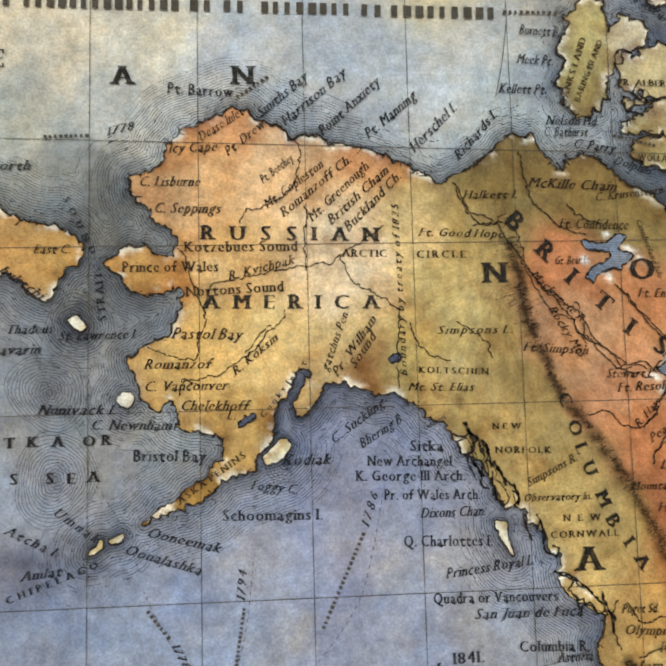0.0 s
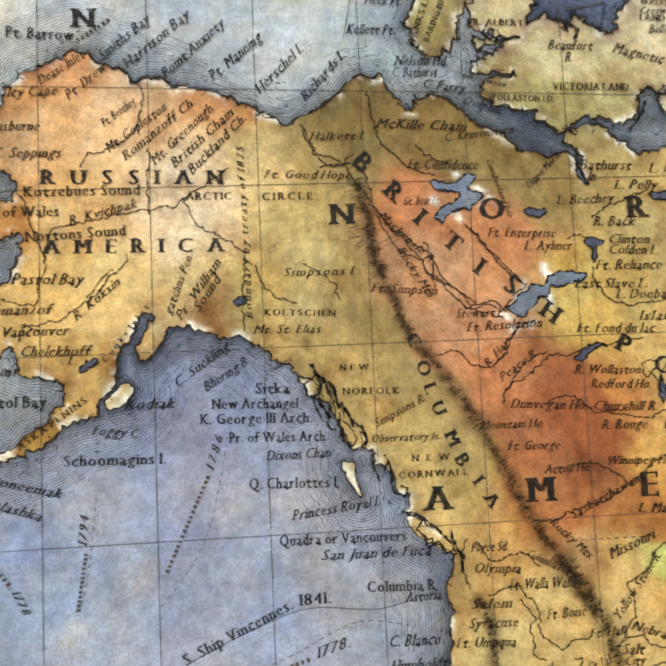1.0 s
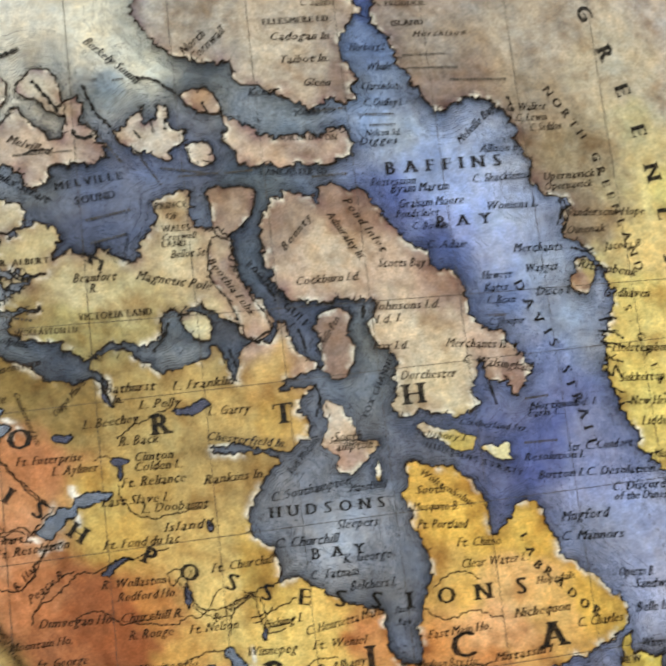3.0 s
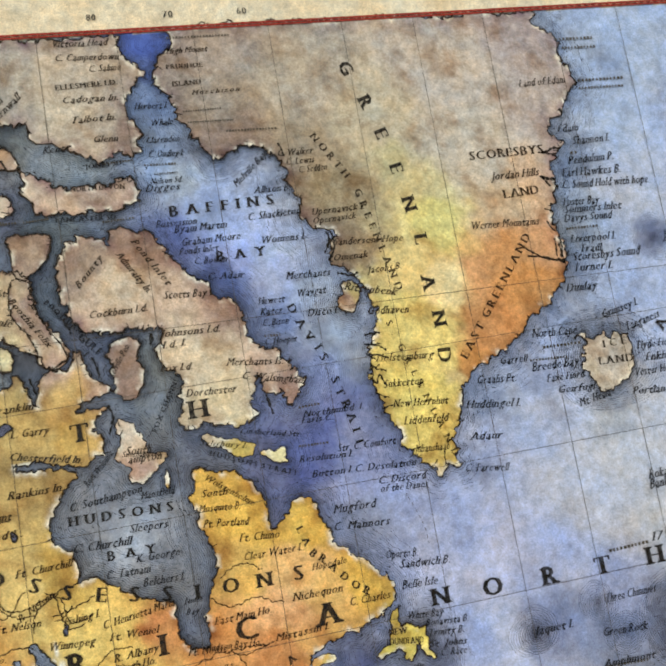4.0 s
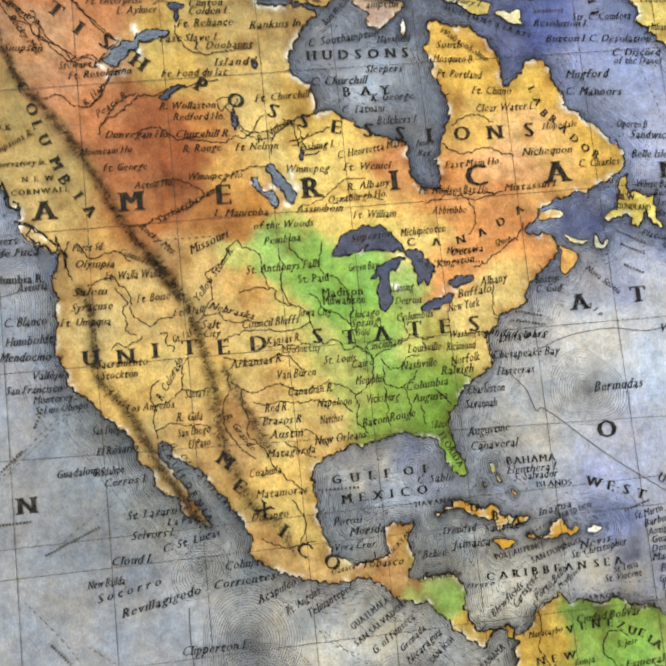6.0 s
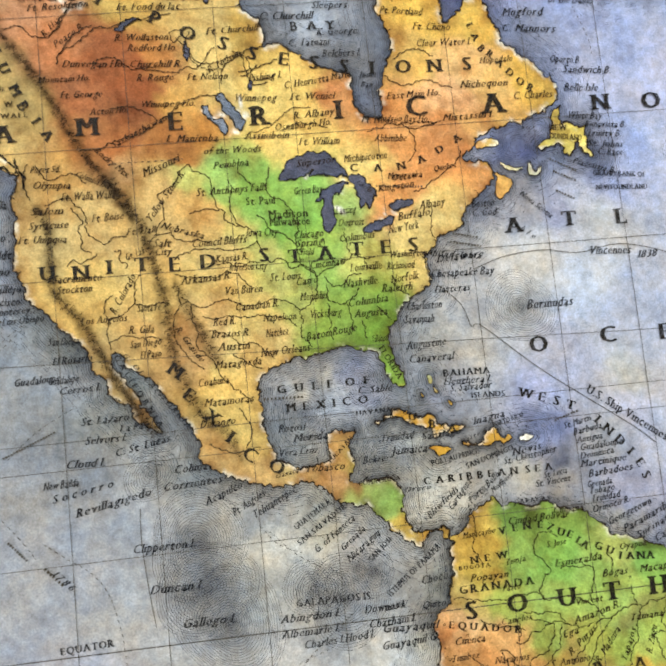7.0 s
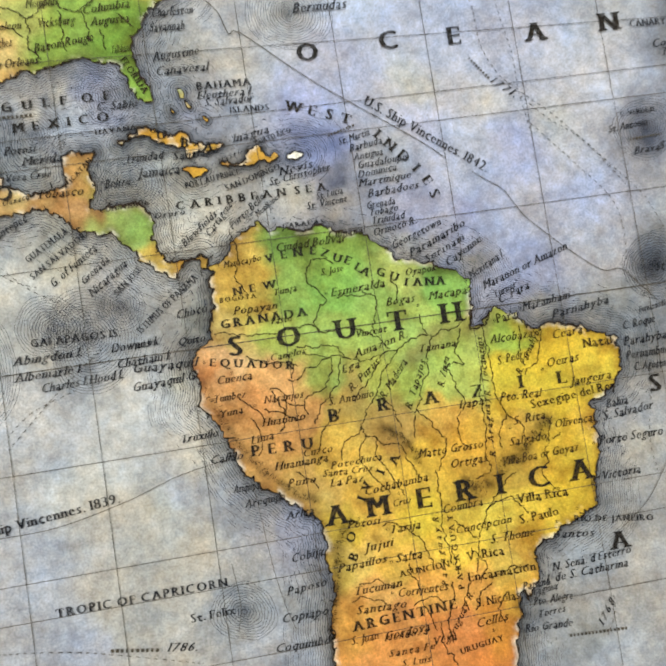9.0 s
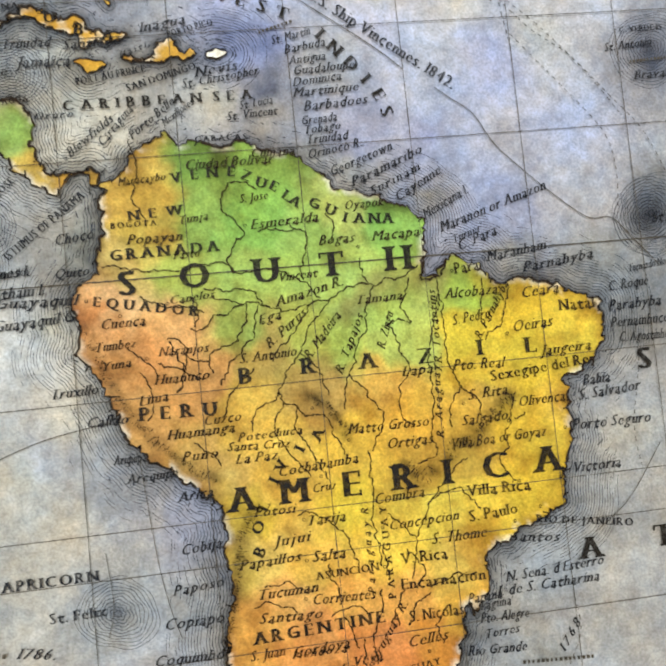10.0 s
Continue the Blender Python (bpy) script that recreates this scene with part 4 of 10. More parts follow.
BERING_SHORE = [(-109.7, -5.2), (-109.7, -8.9), (-112.7, -14), (-114.8, -19.8), (-119.9, -21.2), (-124.2, -24.8), (-128.2, -28.3), (-127, -33.4), (-124.1, -37.1), (-122, -42.9), (-117.7, -44.7), (-114.5, -41.6), (-113, -44.5), (-112.1, -51), (-107.1, -52.6), (-101.3, -53.2), (-97.1, -54.7), (-95.7, -59.4), (-97.9, -63.6), (-100.7, -66.3), (-105.7, -69.7), (-110, -73.1), (-115, -77.1), (-119.9, -80.5), (-123.4, -82.7), (-116.4, -81), (-111.4, -78.7), (-104.4, -75.8), (-99.4, -73.2), (-95.8, -70.4), (-91.5, -68.7), (-87.1, -66.7), (-84.2, -62.6), (-80.5, -56.9), (-78.3, -51.2), (-78.9, -46.9), (-75.9, -41.9)]
GULF_OF_ALASKA = [(-72.2, -36.8), (-68.9, -32.8), (-65.5, -32.3), (-67.8, -35.5), (-71.1, -41.3), (-72.4, -46.3), (-70.2, -48.5), (-66.5, -45.7), (-62.8, -42.2), (-61.2, -37.8), (-57.5, -36.5), (-50.2, -38.8), (-44.3, -42.2), (-39.1, -41.3), (-34.7, -43.6), (-30.3, -45.2), (-25.2, -49.7), (-20.2, -54.3), (-15.1, -58.1), (-15.9, -61.7), (-12.3, -64), (-7.9, -66.3), (-4.4, -71.5), (-3.1, -77.4), (0.4, -81.8), (3.5, -80.5), (7.1, -82), (9.1, -87.2), (12.8, -89.5), (14.7, -96), (18.4, -98.3), (17.6, -104.7), (22.4, -107)]
PACIFIC_NORTH = [(20.8, -109.6), (26.8, -114.8), (32.2, -118.7), (31.3, -124.6), (31.5, -130.9), (31.7, -140.2), (30.6, -146.2)]
PACIFIC_SOUTH = [(30.4, -145.3), (31.2, -153.5), (30.3, -160.6), (32.5, -167), (34.7, -173.4), (39.5, -179.2), (44.3, -185), (50, -190), (54.9, -194.5), (58, -200.5), (60.9, -207.8), (64.8, -213.4), (66.7, -218.8), (71.1, -222.8), (75.1, -226.7), (76.9, -231.2), (82.3, -234.4), (86.4, -238.3), (85.4, -233), (81.2, -227.4), (78.1, -221.8), (75.1, -216.3), (71.2, -210.3), (67.8, -204.6), (69.1, -202.5), (73.4, -204.2), (78.1, -210.5), (84.7, -215.6), (89.5, -221.3), (94.3, -227.1), (98.1, -233.6), (102.3, -240.1)]
CENTRAL_AMERICA = [(102.8, -246.1), (104.1, -252.3), (109.4, -256.7), (117.5, -260.6), (124.8, -263.4), (132.1, -265.9), (139.6, -266.8), (145.8, -265.8), (151.9, -268.2), (158, -273.3), (163.5, -276.6), (169.1, -278.1), (174.9, -281.1), (180.9, -287.1), (185.3, -292.2), (189.3, -296.8), (195.7, -299.5), (199.1, -295.8), (203.2, -294.4), (207.7, -297.2), (210.3, -300)]
SA_PACIFIC = [(208.3, -301.5), (208.8, -309.2), (207.3, -317.3), (204.6, -325.3), (199.8, -329.6), (198.4, -334.3), (199.8, -341.2), (198.1, -347.5), (200.5, -353.7), (203.9, -358.4), (206.2, -365.3), (210.7, -374.3), (214.5, -381.5), (221.7, -388.4), (229.2, -393.8), (235, -398.9), (237.9, -404.3), (238.1, -411.7), (237.8, -419.8), (237.8, -429.6), (236.7, -437.5), (234.9, -445.2)]
SA_SOUTH = [(234.9, -441.1), (234.5, -449.8), (234.7, -461.6), (235.6, -471.9), (295.8, -481.2), (303.7, -471.9), (307.2, -459.3), (308.8, -451.5), (310.9, -445.2), (313.4, -441.5)]
SA_ATLANTIC = [(313.5, -445.1), (318, -439.3), (319.4, -431.2), (321.4, -424.8), (327.1, -422.5), (333.1, -418.8), (340.7, -416.1), (346.1, -414.3), (346.8, -407.2), (349.5, -399.2), (351.8, -390.9), (352.6, -382.5), (352.6, -376.4), (351.8, -372.8), (357.9, -371.5), (364, -366), (367.5, -358.7), (367.7, -350), (364.2, -347), (357.4, -344.4), (348.8, -341.2), (338.5, -338.1), (332.5, -339.8), (328.7, -334.5), (323.5, -332), (319.4, -329.6), (316.2, -330.9), (312.5, -335.7), (309.1, -335.1), (308.7, -329.8), (311.2, -329), (309.9, -323.9), (310, -317), (307.1, -313.1), (300.7, -309.5), (292.2, -307.4), (283.9, -304.5), (277.9, -298.8), (273.4, -294.4), (269.5, -291.8)]
SA_CARIBBEAN = [(261.9, -290.2), (253.9, -286.9), (245.4, -286.6), (236.9, -286.4), (233.3, -285.4), (231.1, -282.4), (228.8, -284), (224.4, -285.6), (218.9, -288.6), (216.6, -293.4), (212.3, -296.5), (210.3, -296.7), (208.5, -297.6)]
CARIBBEAN_SHORE = [(209.1, -294.1), (205.3, -292.7), (200.3, -293.6), (194.5, -293.3), (191.1, -289.5), (189.1, -283.1), (189.4, -273.6), (186, -269), (177.9, -268.4), (170.4, -269.5), (166.7, -267.5), (169.5, -259.8), (168.9, -253.9), (171.2, -246.8), (166.7, -246), (160.7, -247.2), (159.1, -253.8), (158, -258.5), (149.8, -259.8), (144.2, -259.2), (138.7, -256.6), (134.4, -251.6), (132.2, -244), (131, -236.2), (131, -226.5), (132.7, -218.6), (136.7, -216.5), (144.7, -213.4), (152.6, -211.6), (160.5, -211.1), (165.5, -209.6), (172.4, -209.3), (180.1, -211.5), (184.8, -213.6), (187.2, -218.8), (189.6, -224), (193, -228.5), (196.1, -227.6), (195.9, -222.7)]
EAST_COAST = [(193.4, -216.5), (191.1, -210.2), (192.3, -203.4), (196.7, -195.8), (203.5, -189.4), (210.5, -186), (213, -182.1), (212.4, -177), (211.5, -171.8), (215.4, -168), (218.7, -163.2), (224.1, -160.5), (229.5, -158.3), (232.7, -151.9), (237.1, -146.5), (243.3, -141.9), (248.8, -136.1), (248.4, -131.2), (243.6, -128), (239.3, -128.9), (234.9, -126), (240.1, -122), (246.2, -115.4), (252.9, -112.3), (263.6, -111), (272.5, -108.4)]
LABRADOR = [(274.1, -107.6), (282, -102.7), (284.6, -94.3), (279.8, -87.1), (274.8, -81.2), (268.5, -77), (262.3, -71.8), (259.4, -65.4), (256.9, -57), (253.9, -50.5), (248.5, -47.1), (243.6, -52.4), (237.9, -57.2), (235.1, -59), (233.2, -53.3), (232.1, -44.3), (226.4, -36.3), (219.4, -31.1), (210.2, -27.5), (203.3, -28), (203.4, -33.9), (199.9, -38.5)]
HUDSON_BAY = [(199.6, -39), (201.7, -44.5), (201.8, -50.6), (204.5, -57.8), (207, -66.6), (205.9, -75.2), (202, -85), (199.5, -93.3), (200.3, -101), (196, -104.2), (189.7, -101.1), (187.3, -95.5), (186.4, -88.6), (185.4, -82.1), (177.7, -79.4), (169.4, -75.2), (162.8, -70.4), (154.6, -65.4), (147.2, -65.6), (148.5, -59.7), (147.1, -53.6), (142.2, -49.8), (139.2, -45.3), (139.2, -38.4), (142.5, -30.1), (148.4, -23.9), (153.3, -19.1), (148.3, -16.6), (140.5, -15.1), (130, -13.8), (125, -11.3), (127.7, -10.1), (137.2, -11.9), (145.8, -14.6), (155.5, -15.7), (160.2, -13.6), (165.3, -12.2), (165, -5.5), (161.6, 0.1)]
MELVILLE_SHORE = [(168.5, 8.9), (162.3, 7.9), (154.6, 7.9), (161.1, 12.3), (168.3, 14.9), (174.7, 17.7), (172.2, 26.6), (172, 31.9), (175.2, 37.7), (182.4, 38.7), (187.2, 34.7), (185, 27), (187.7, 19.7), (184.5, 12.2), (179, 10.2), (173.5, 14.7), (167.9, 18.8), (162.5, 25.1), (161.6, 32.2), (157.6, 35.2), (154.3, 28.6), (145.6, 27.9), (141.1, 24.9), (139.2, 14.8), (134.7, 21.3), (130.4, 28.7), (126.5, 23.1), (119.7, 22.2)]
ARCTIC_MAIN = [(115.6, 20.7), (108.6, 20.6), (102, 25.5), (98, 29), (92.1, 31.5), (85, 29.8), (83, 25.9), (86.9, 21.2), (89.4, 9.6), (86.5, 16), (82.5, 20.6), (74, 20.7), (63.8, 22.8), (58.3, 29.2), (50.9, 32), (46, 35.8), (39.6, 41), (33.8, 43.1), (28.6, 40.8), (27.6, 37.4), (23.5, 38.5), (19.6, 44.8), (15.8, 50.7), (12.9, 49.6), (7.4, 50), (-0.4, 43.5), (-7.1, 39.2)]
GREENLAND_WEST = [(225, 189.1), (221.7, 180.2), (212, 169.9), (211.8, 160.9), (217.5, 150.1), (220.5, 141.9), (224.3, 132.5), (230.2, 122.9), (237.8, 118.6), (246.8, 122.9), (258.9, 119.6), (267.1, 111.3), (268.5, 100), (271.5, 93), (271.8, 81.9), (277.3, 76.7), (284.4, 74.6), (284.2, 67), (280.6, 58.8), (288.5, 55.4), (295.7, 47.8), (298.4, 38.8), (298.9, 30.1), (296.4, 21.9), (292.6, 18.3), (292.1, 10), (290, 4), (292.6, -4.8), (294.9, -15.6), (299.5, -24.7), (301.1, -33.2), (307.3, -39.5), (315.1, -48.1), (318, -49.7), (321.8, -46.3), (326.1, -46.1)]
GREENLAND_EAST = [(326.2, -34.7), (330.5, -24), (332.5, -13.9), (336.9, -8.3), (346.8, -2.5), (356.6, 2.3), (366.8, 8.2), (375.1, 15.6), (385.5, 21.6), (394.2, 30.3), (400.2, 38.4), (401.3, 49.5), (398.1, 63.7), (399.4, 75), (403.7, 83.7), (402.7, 95.5), (411.1, 101.5), (406.8, 113.9), (412.9, 120.3), (420.8, 129), (425.3, 138.1), (422, 150.7), (420.6, 160.7), (411.8, 170.3), (409.8, 178), (374.5, 179.9), (328.8, 183), (275.9, 186)]
land("american_continent", "hand-tinted mainland in ochre, orange and green washes with inked coast", ARCTIC_ALASKA + BERING_SHORE + GULF_OF_ALASKA + PACIFIC_NORTH + PACIFIC_SOUTH + CENTRAL_AMERICA + SA_PACIFIC + SA_SOUTH + SA_ATLANTIC + SA_CARIBBEAN + CARIBBEAN_SHORE + EAST_COAST + LABRADOR + HUDSON_BAY + MELVILLE_SHORE + ARCTIC_MAIN)
land("siberian_cape", "ochre eastern cape of Asia tinted on the map", [(-180.2, 26.7), (-171.7, 25.9), (-165.9, 22.9), (-161.6, 19.5), (-155.9, 19.1), (-150.2, 17.6), (-145.8, 13.8), (-144.1, 9.3), (-146, 4.9), (-150, 2), (-152.8, -3.1), (-156.3, -7.4), (-160.5, -5.9), (-164.9, -0.7), (-169.8, 2.3), (-179.7, 3.2)])
land("victoria_island", "cream and olive arctic island with deep bays", [(49, 82.4), (54.1, 81.2), (62.1, 84.4), (69.1, 84.1), (74.8, 78.3), (71.6, 70.3), (77.8, 72.7), (83.9, 71.5), (86.1, 65.9), (89.2, 72.1), (95.2, 70), (103.8, 66.8), (106.2, 74.9), (112.1, 81), (111.9, 88.5), (116.6, 92), (123.1, 93.9), (128.2, 90.5), (126.8, 84), (132.4, 76.3), (139.6, 75.9), (141.4, 66.6), (143.2, 57.3), (149.5, 47.8), (155.5, 36.5), (152.3, 31.2), (146.7, 29.8), (140.3, 37.4), (131.9, 42.4), (126.1, 47.3), (121.3, 44), (116.1, 45.2), (111.1, 39.2), (108.9, 34), (102.6, 31.7), (95.8, 34.8), (88.8, 33.5), (81.5, 29.5), (74.8, 32.6), (68.3, 36.5), (60.7, 38.8), (53.3, 43.7), (55.3, 48), (65.8, 50.9), (52.1, 50.8), (49, 55.4), (63.2, 62.7), (51, 60.7), (50.4, 64.3), (66.8, 64.3), (51.5, 67.8), (49.4, 74.2)])
land("banks_island", "narrow olive arctic island with dark shore", [(31.9, 97.7), (36.4, 101.6), (41.6, 101.9), (45.6, 97.1), (46.9, 89.8), (51.7, 96.8), (56.7, 93.8), (62.4, 88.1), (54.2, 82.1), (48.7, 77), (45.6, 69.9), (42.5, 61.2), (35.5, 57.1), (31.4, 59.1), (26.8, 67.4), (28.3, 79.8), (30.2, 88.7)])
land("somerset_island", "mauve-grey arctic island", [(134.9, 93.4), (152.2, 91.2), (151.5, 81.9), (145.3, 75.3), (138.9, 72.4), (135, 76.3), (135, 85.3)])
land("boothia_spit", "pinkish tongue of arctic land", [(134.7, 72.8), (141.3, 70.4), (143.5, 57.8), (147.8, 48.5), (154.2, 35.6), (150.9, 29), (142.6, 31.7), (141.8, 40.4), (135.9, 49.8), (131.8, 60.7)])
land("king_william_island", "small pale arctic island", [(119.9, 42.8), (126.7, 42.9), (131.3, 38.1), (129.8, 31.3), (124, 32.8), (120.2, 36.7)])
land("baffin_island", "large pinkish arctic island with mauve edges", [(160.4, 86.5), (167.8, 89.4), (176.4, 86.8), (180.4, 82.8), (180.3, 90.1), (189.2, 89.7), (199.5, 85.6), (202.3, 78.9), (210.1, 69.1), (219.7, 59), (222.6, 53.3), (230.8, 47), (236.1, 39.3), (236.7, 30.2), (239.6, 24.5), (250.1, 21.6), (253.3, 12.3), (260, 8), (259.2, 2.8), (251.7, -5.2), (249.1, 2.2), (242.7, 2), (238.5, 10.4), (234.4, 0.4), (233.6, -9.2), (221.4, -9.4), (212.8, -7.5), (202.3, -7.1), (202.1, 5.8), (202.6, 16.3), (195.6, 24.1), (193.7, 30.4), (197.4, 38.9), (192.4, 41.2), (185.4, 41.9), (176.6, 42), (166.2, 43.1), (159.9, 49), (155.2, 61.9), (155.3, 70.8), (157.3, 81.4)])
land("southampton_island", "pale pink lozenge-shaped island", [(174.5, 1.8), (179.5, -2.1), (183.2, -8.6), (185.2, -15), (192.2, -17.3), (189, -21.5), (184, -25.5), (179.1, -28.6), (175.1, -24.8), (174.8, -19.5), (169.8, -15.6), (172.5, -7.8), (172.6, -1.6)])
land("mansel_island", "small white island in the bay", [(190.4, -25.1), (192.1, -26.1), (191.5, -31.4), (189.6, -32.1)])
land("north_devon", "pinkish arctic island in parchment wash", [(143.1, 123.7), (149.9, 120.3), (159.8, 114), (172.2, 112.9), (184.8, 113.7), (194, 114.8), (194.7, 105.4), (190.5, 100.2), (177.9, 100.4), (165.5, 100.6), (155, 101.5), (148.2, 104), (145.6, 113.3)])
land("cornwallis_island", "small pale arctic island", [(128, 112.1), (136.8, 112.3), (137.7, 104), (130.8, 104)])
land("bathurst_island", "ragged white arctic island", [(99.6, 120.9), (106.8, 125.7), (110.7, 130.9), (113.5, 123.4), (119.3, 130.2), (121.9, 120.8), (127.1, 120.4), (124.7, 113.3), (120.9, 110), (118.9, 106.5), (112.3, 109.8), (104.1, 114.2)])
land("melville_island", "ragged mauve and white arctic island", [(54.6, 128.3), (61.6, 133.1), (67.9, 127.2), (75.7, 119.3), (79.5, 124.4), (79.3, 133.5), (86.2, 134.7), (87.9, 123.7), (94.2, 117.7), (95.4, 112.2), (89.1, 107.4), (81.7, 108.9), (74.8, 106.9), (71.1, 101.9), (64.4, 100.7), (62.2, 105.3), (56.7, 110.3), (50.1, 109.1), (49, 118)])
land("prince_patrick_island", "ragged grey arctic island", [(32.4, 131.5), (41.2, 141.6), (49.9, 148.1), (57.3, 146.7), (57.6, 138.5), (52.1, 129.9), (45.2, 126), (35.2, 123.3)])
land("eglinton_island", "narrow pale arctic island", [(47.4, 122.3), (51.9, 127.2), (52.5, 124.5), (48.9, 119.5)])
land("finlay_island", "small ragged white arctic island", [(62.1, 143.5), (68.4, 149.4), (75.9, 148), (79.5, 138.5), (80.5, 129.4), (73.9, 131.7), (67.6, 137.7), (62.7, 139)])
land("ellesmere_land", "grey-mauve arctic land by the red border", [(110.3, 190.5), (139.8, 189.5), (167.9, 188.5), (196.5, 187.5), (195.7, 180.6), (202.3, 171.8), (206.6, 167.4), (200.9, 159.7), (195.8, 150.1), (198.7, 141.8), (200.5, 133.7), (196.7, 126.1), (189.4, 127.8), (180.4, 123.8), (170.9, 130.6), (160, 133.6), (151.3, 138.4), (148.4, 146.5), (126.8, 150.5), (116.8, 161.2), (110.3, 169.6), (113, 179.3)])
land("grinnell_shore", "ragged pale arctic shore", [(128, 134.8), (138.1, 135.7), (143, 129.4), (141.6, 124.7), (135.3, 125.3), (131, 128.7)])
land("greenland", "large island in mauve, yellow and orange washes", GREENLAND_WEST + GREENLAND_EAST)
land("disco_island", "small yellow and pink island off the coast", [(285.2, 48.4), (290.5, 48.6), (292.9, 43.9), (289, 33.8), (283, 35.8), (281.9, 41.4), (285.3, 43)])
land("iceland", "pale pinkish-cream island ringed by engraved lines", [(395.5, 2.9), (399.6, 3.8), (401, -0.1), (398.3, -1.9), (401.1, -4.5), (397.6, -5.5), (400.9, -8.8), (397.4, -11.5), (401.1, -14.7), (401.4, -18.7), (404.7, -24), (410.1, -25.5), (413.4, -22.8), (418.3, -21.4), (423, -16.7), (424.9, -10.4), (424.1, -3.7), (422.9, 0.9), (419.2, -0.1), (417.6, 2.8), (412.6, 1), (412.3, 4.7), (408.3, 2.1), (404.5, 0.4), (402.3, 3), (401.1, 5.4)])
land("newfoundland", "yellow island with ragged inked coast", [(279.7, -124), (284, -123.6), (284.6, -127.3), (286.5, -128.8), (289.5, -125.2), (292.7, -122.8), (293.2, -126.5), (296, -129.5), (297.7, -128), (295.8, -123.5), (297.9, -120.4), (295.5, -118.1), (295.9, -114.9), (291.6, -115), (287.6, -113.1), (284.6, -111.8), (283.7, -107.4), (285.7, -103.7), (282.9, -105.2), (280.3, -108.3), (279.8, -112.5), (278.6, -116.8), (276, -120.2), (273.3, -124.5)])
land("anticosti_island", "narrow yellow island in the gulf", [(244.1, -122.6), (247.3, -121.8), (252.6, -121.2), (253.5, -119.1), (250, -117.3), (245.7, -117.9), (242.3, -120.4)])
land("nova_scotia", "orange and yellow peninsula with ragged shore", [(250.2, -134.1), (253.8, -135.8), (258.2, -138.7), (255.5, -142.8), (250.9, -147), (248.5, -144.1), (250.2, -139.8)])
land("cape_breton", "small pale island off the coast", [(265.3, -135.2), (267.9, -137.5), (271.1, -136.1), (271.7, -132.7), (269.5, -135.1), (268.1, -133.1), (267.2, -130.2)])
land("prince_edward_island", "curved pale yellow island", [(253.5, -130.8), (256.3, -133.6), (260.4, -134.1), (262.7, -132.6), (258.5, -132.7), (255.6, -131), (252.7, -128.6)])
land("resolution_island", "small yellow-white island in the strait", [(234.6, -24.3), (238.1, -23.3), (240.7, -25.4), (244, -23.5), (246.6, -25.4), (245.2, -28.2), (246.2, -30.7), (241.9, -30), (238.2, -28.6), (235.5, -26.9)])
land("salisbury_island", "long yellow island in the strait", [(208.6, -11.5), (212.5, -11.6), (216.9, -14.3), (222.5, -15.9), (227.9, -19.2), (232.5, -21), (230.7, -24.1), (226.1, -24.5), (222, -22.2), (217.1, -19.7), (212.7, -16.2), (209.1, -14.4)])
land("cuba", "bright orange-yellow island with inked edge", [(182.3, -244.8), (184.4, -244), (187.5, -242.4), (191.3, -243.4), (194.1, -244.7), (197.9, -246.5), (201.6, -247.9), (206.4, -249.4), (208.1, -252.1), (213, -252.1), (218, -251.7), (221.2, -250.1), (216.4, -248.5), (210.6, -246.9), (208.9, -245.4), (205.1, -243.4), (200.6, -243.3), (197.5, -240.6), (193.8, -239.2), (189.8, -239.4), (188.6, -241.6), (186.7, -241), (183.5, -243), (180.9, -243.6)])
land("hispaniola", "orange-yellow island with ragged shore", [(223.2, -258.5), (227.1, -258.9), (231, -259.4), (234.2, -258.4), (238.2, -257.8), (242.9, -257.6), (241.5, -256.2), (237.5, -255.8), (235.8, -253.2), (232, -251.6), (229.1, -254.5), (230.5, -256), (227.3, -257.6), (222.3, -257), (219.3, -257.3)])
land("jamaica", "small orange-yellow island", [(205.8, -259.2), (208, -261.2), (211, -260.6), (213.7, -259.4), (211.3, -257.7), (207.5, -256.7), (204.5, -257.5)])
land("puerto_rico", "small white island", [(246.2, -257.2), (249.2, -256.1), (251.6, -257.4), (249.4, -258.7), (246.4, -258.6)])
land("bahama_islet", "tiny pale yellow islet", [(206.3, -225.7), (208.4, -225), (209, -228), (206.9, -228.8)])
land("bahama_islet", "tiny pale yellow islet", [(209.8, -230.1), (211.8, -233.3), (210.4, -233.5)])
land("bahama_islet", "tiny pale yellow islet", [(203.1, -232.3), (204.5, -234.5), (203.2, -235.3)])
land("bahama_islet", "tiny pale yellow islet", [(214.9, -237.2), (217.1, -239.4), (215.6, -240)])
land("charlotte_island", "white sickle-shaped island off the coast", [(-3.3, -85.7), (0.7, -86.3), (1, -89.5), (1.8, -93.9), (2.6, -97.9), (-0.5, -95.2), (-2.5, -90.8)])
land("kodiak_island", "white and yellow island below the peninsula", [(-80.6, -59.8), (-77.6, -56.3), (-74, -57.1), (-74, -60), (-77, -63.5), (-81.4, -64.8), (-82.5, -62.6)])
land("nunivak_island", "small white island", [(-132.9, -41.9), (-129.1, -39.1), (-125.9, -39.9), (-126.3, -43.5), (-129.8, -44.1)])
land("saint_lawrence_island", "small pale island in the sea", [(-148.4, -14.1), (-145.6, -12.7), (-142, -16.1), (-144.1, -18.1), (-146.3, -16.3)])
land("aleutian_islet", "small pale islet of the archipelago", [(-140.1, -91.5), (-136.6, -88.2), (-135.9, -89.6), (-139.1, -92.7)])
land("aleutian_islet", "small pale islet of the archipelago", [(-133.6, -87.4), (-129.7, -86.7), (-130, -88.5), (-133.2, -89)])
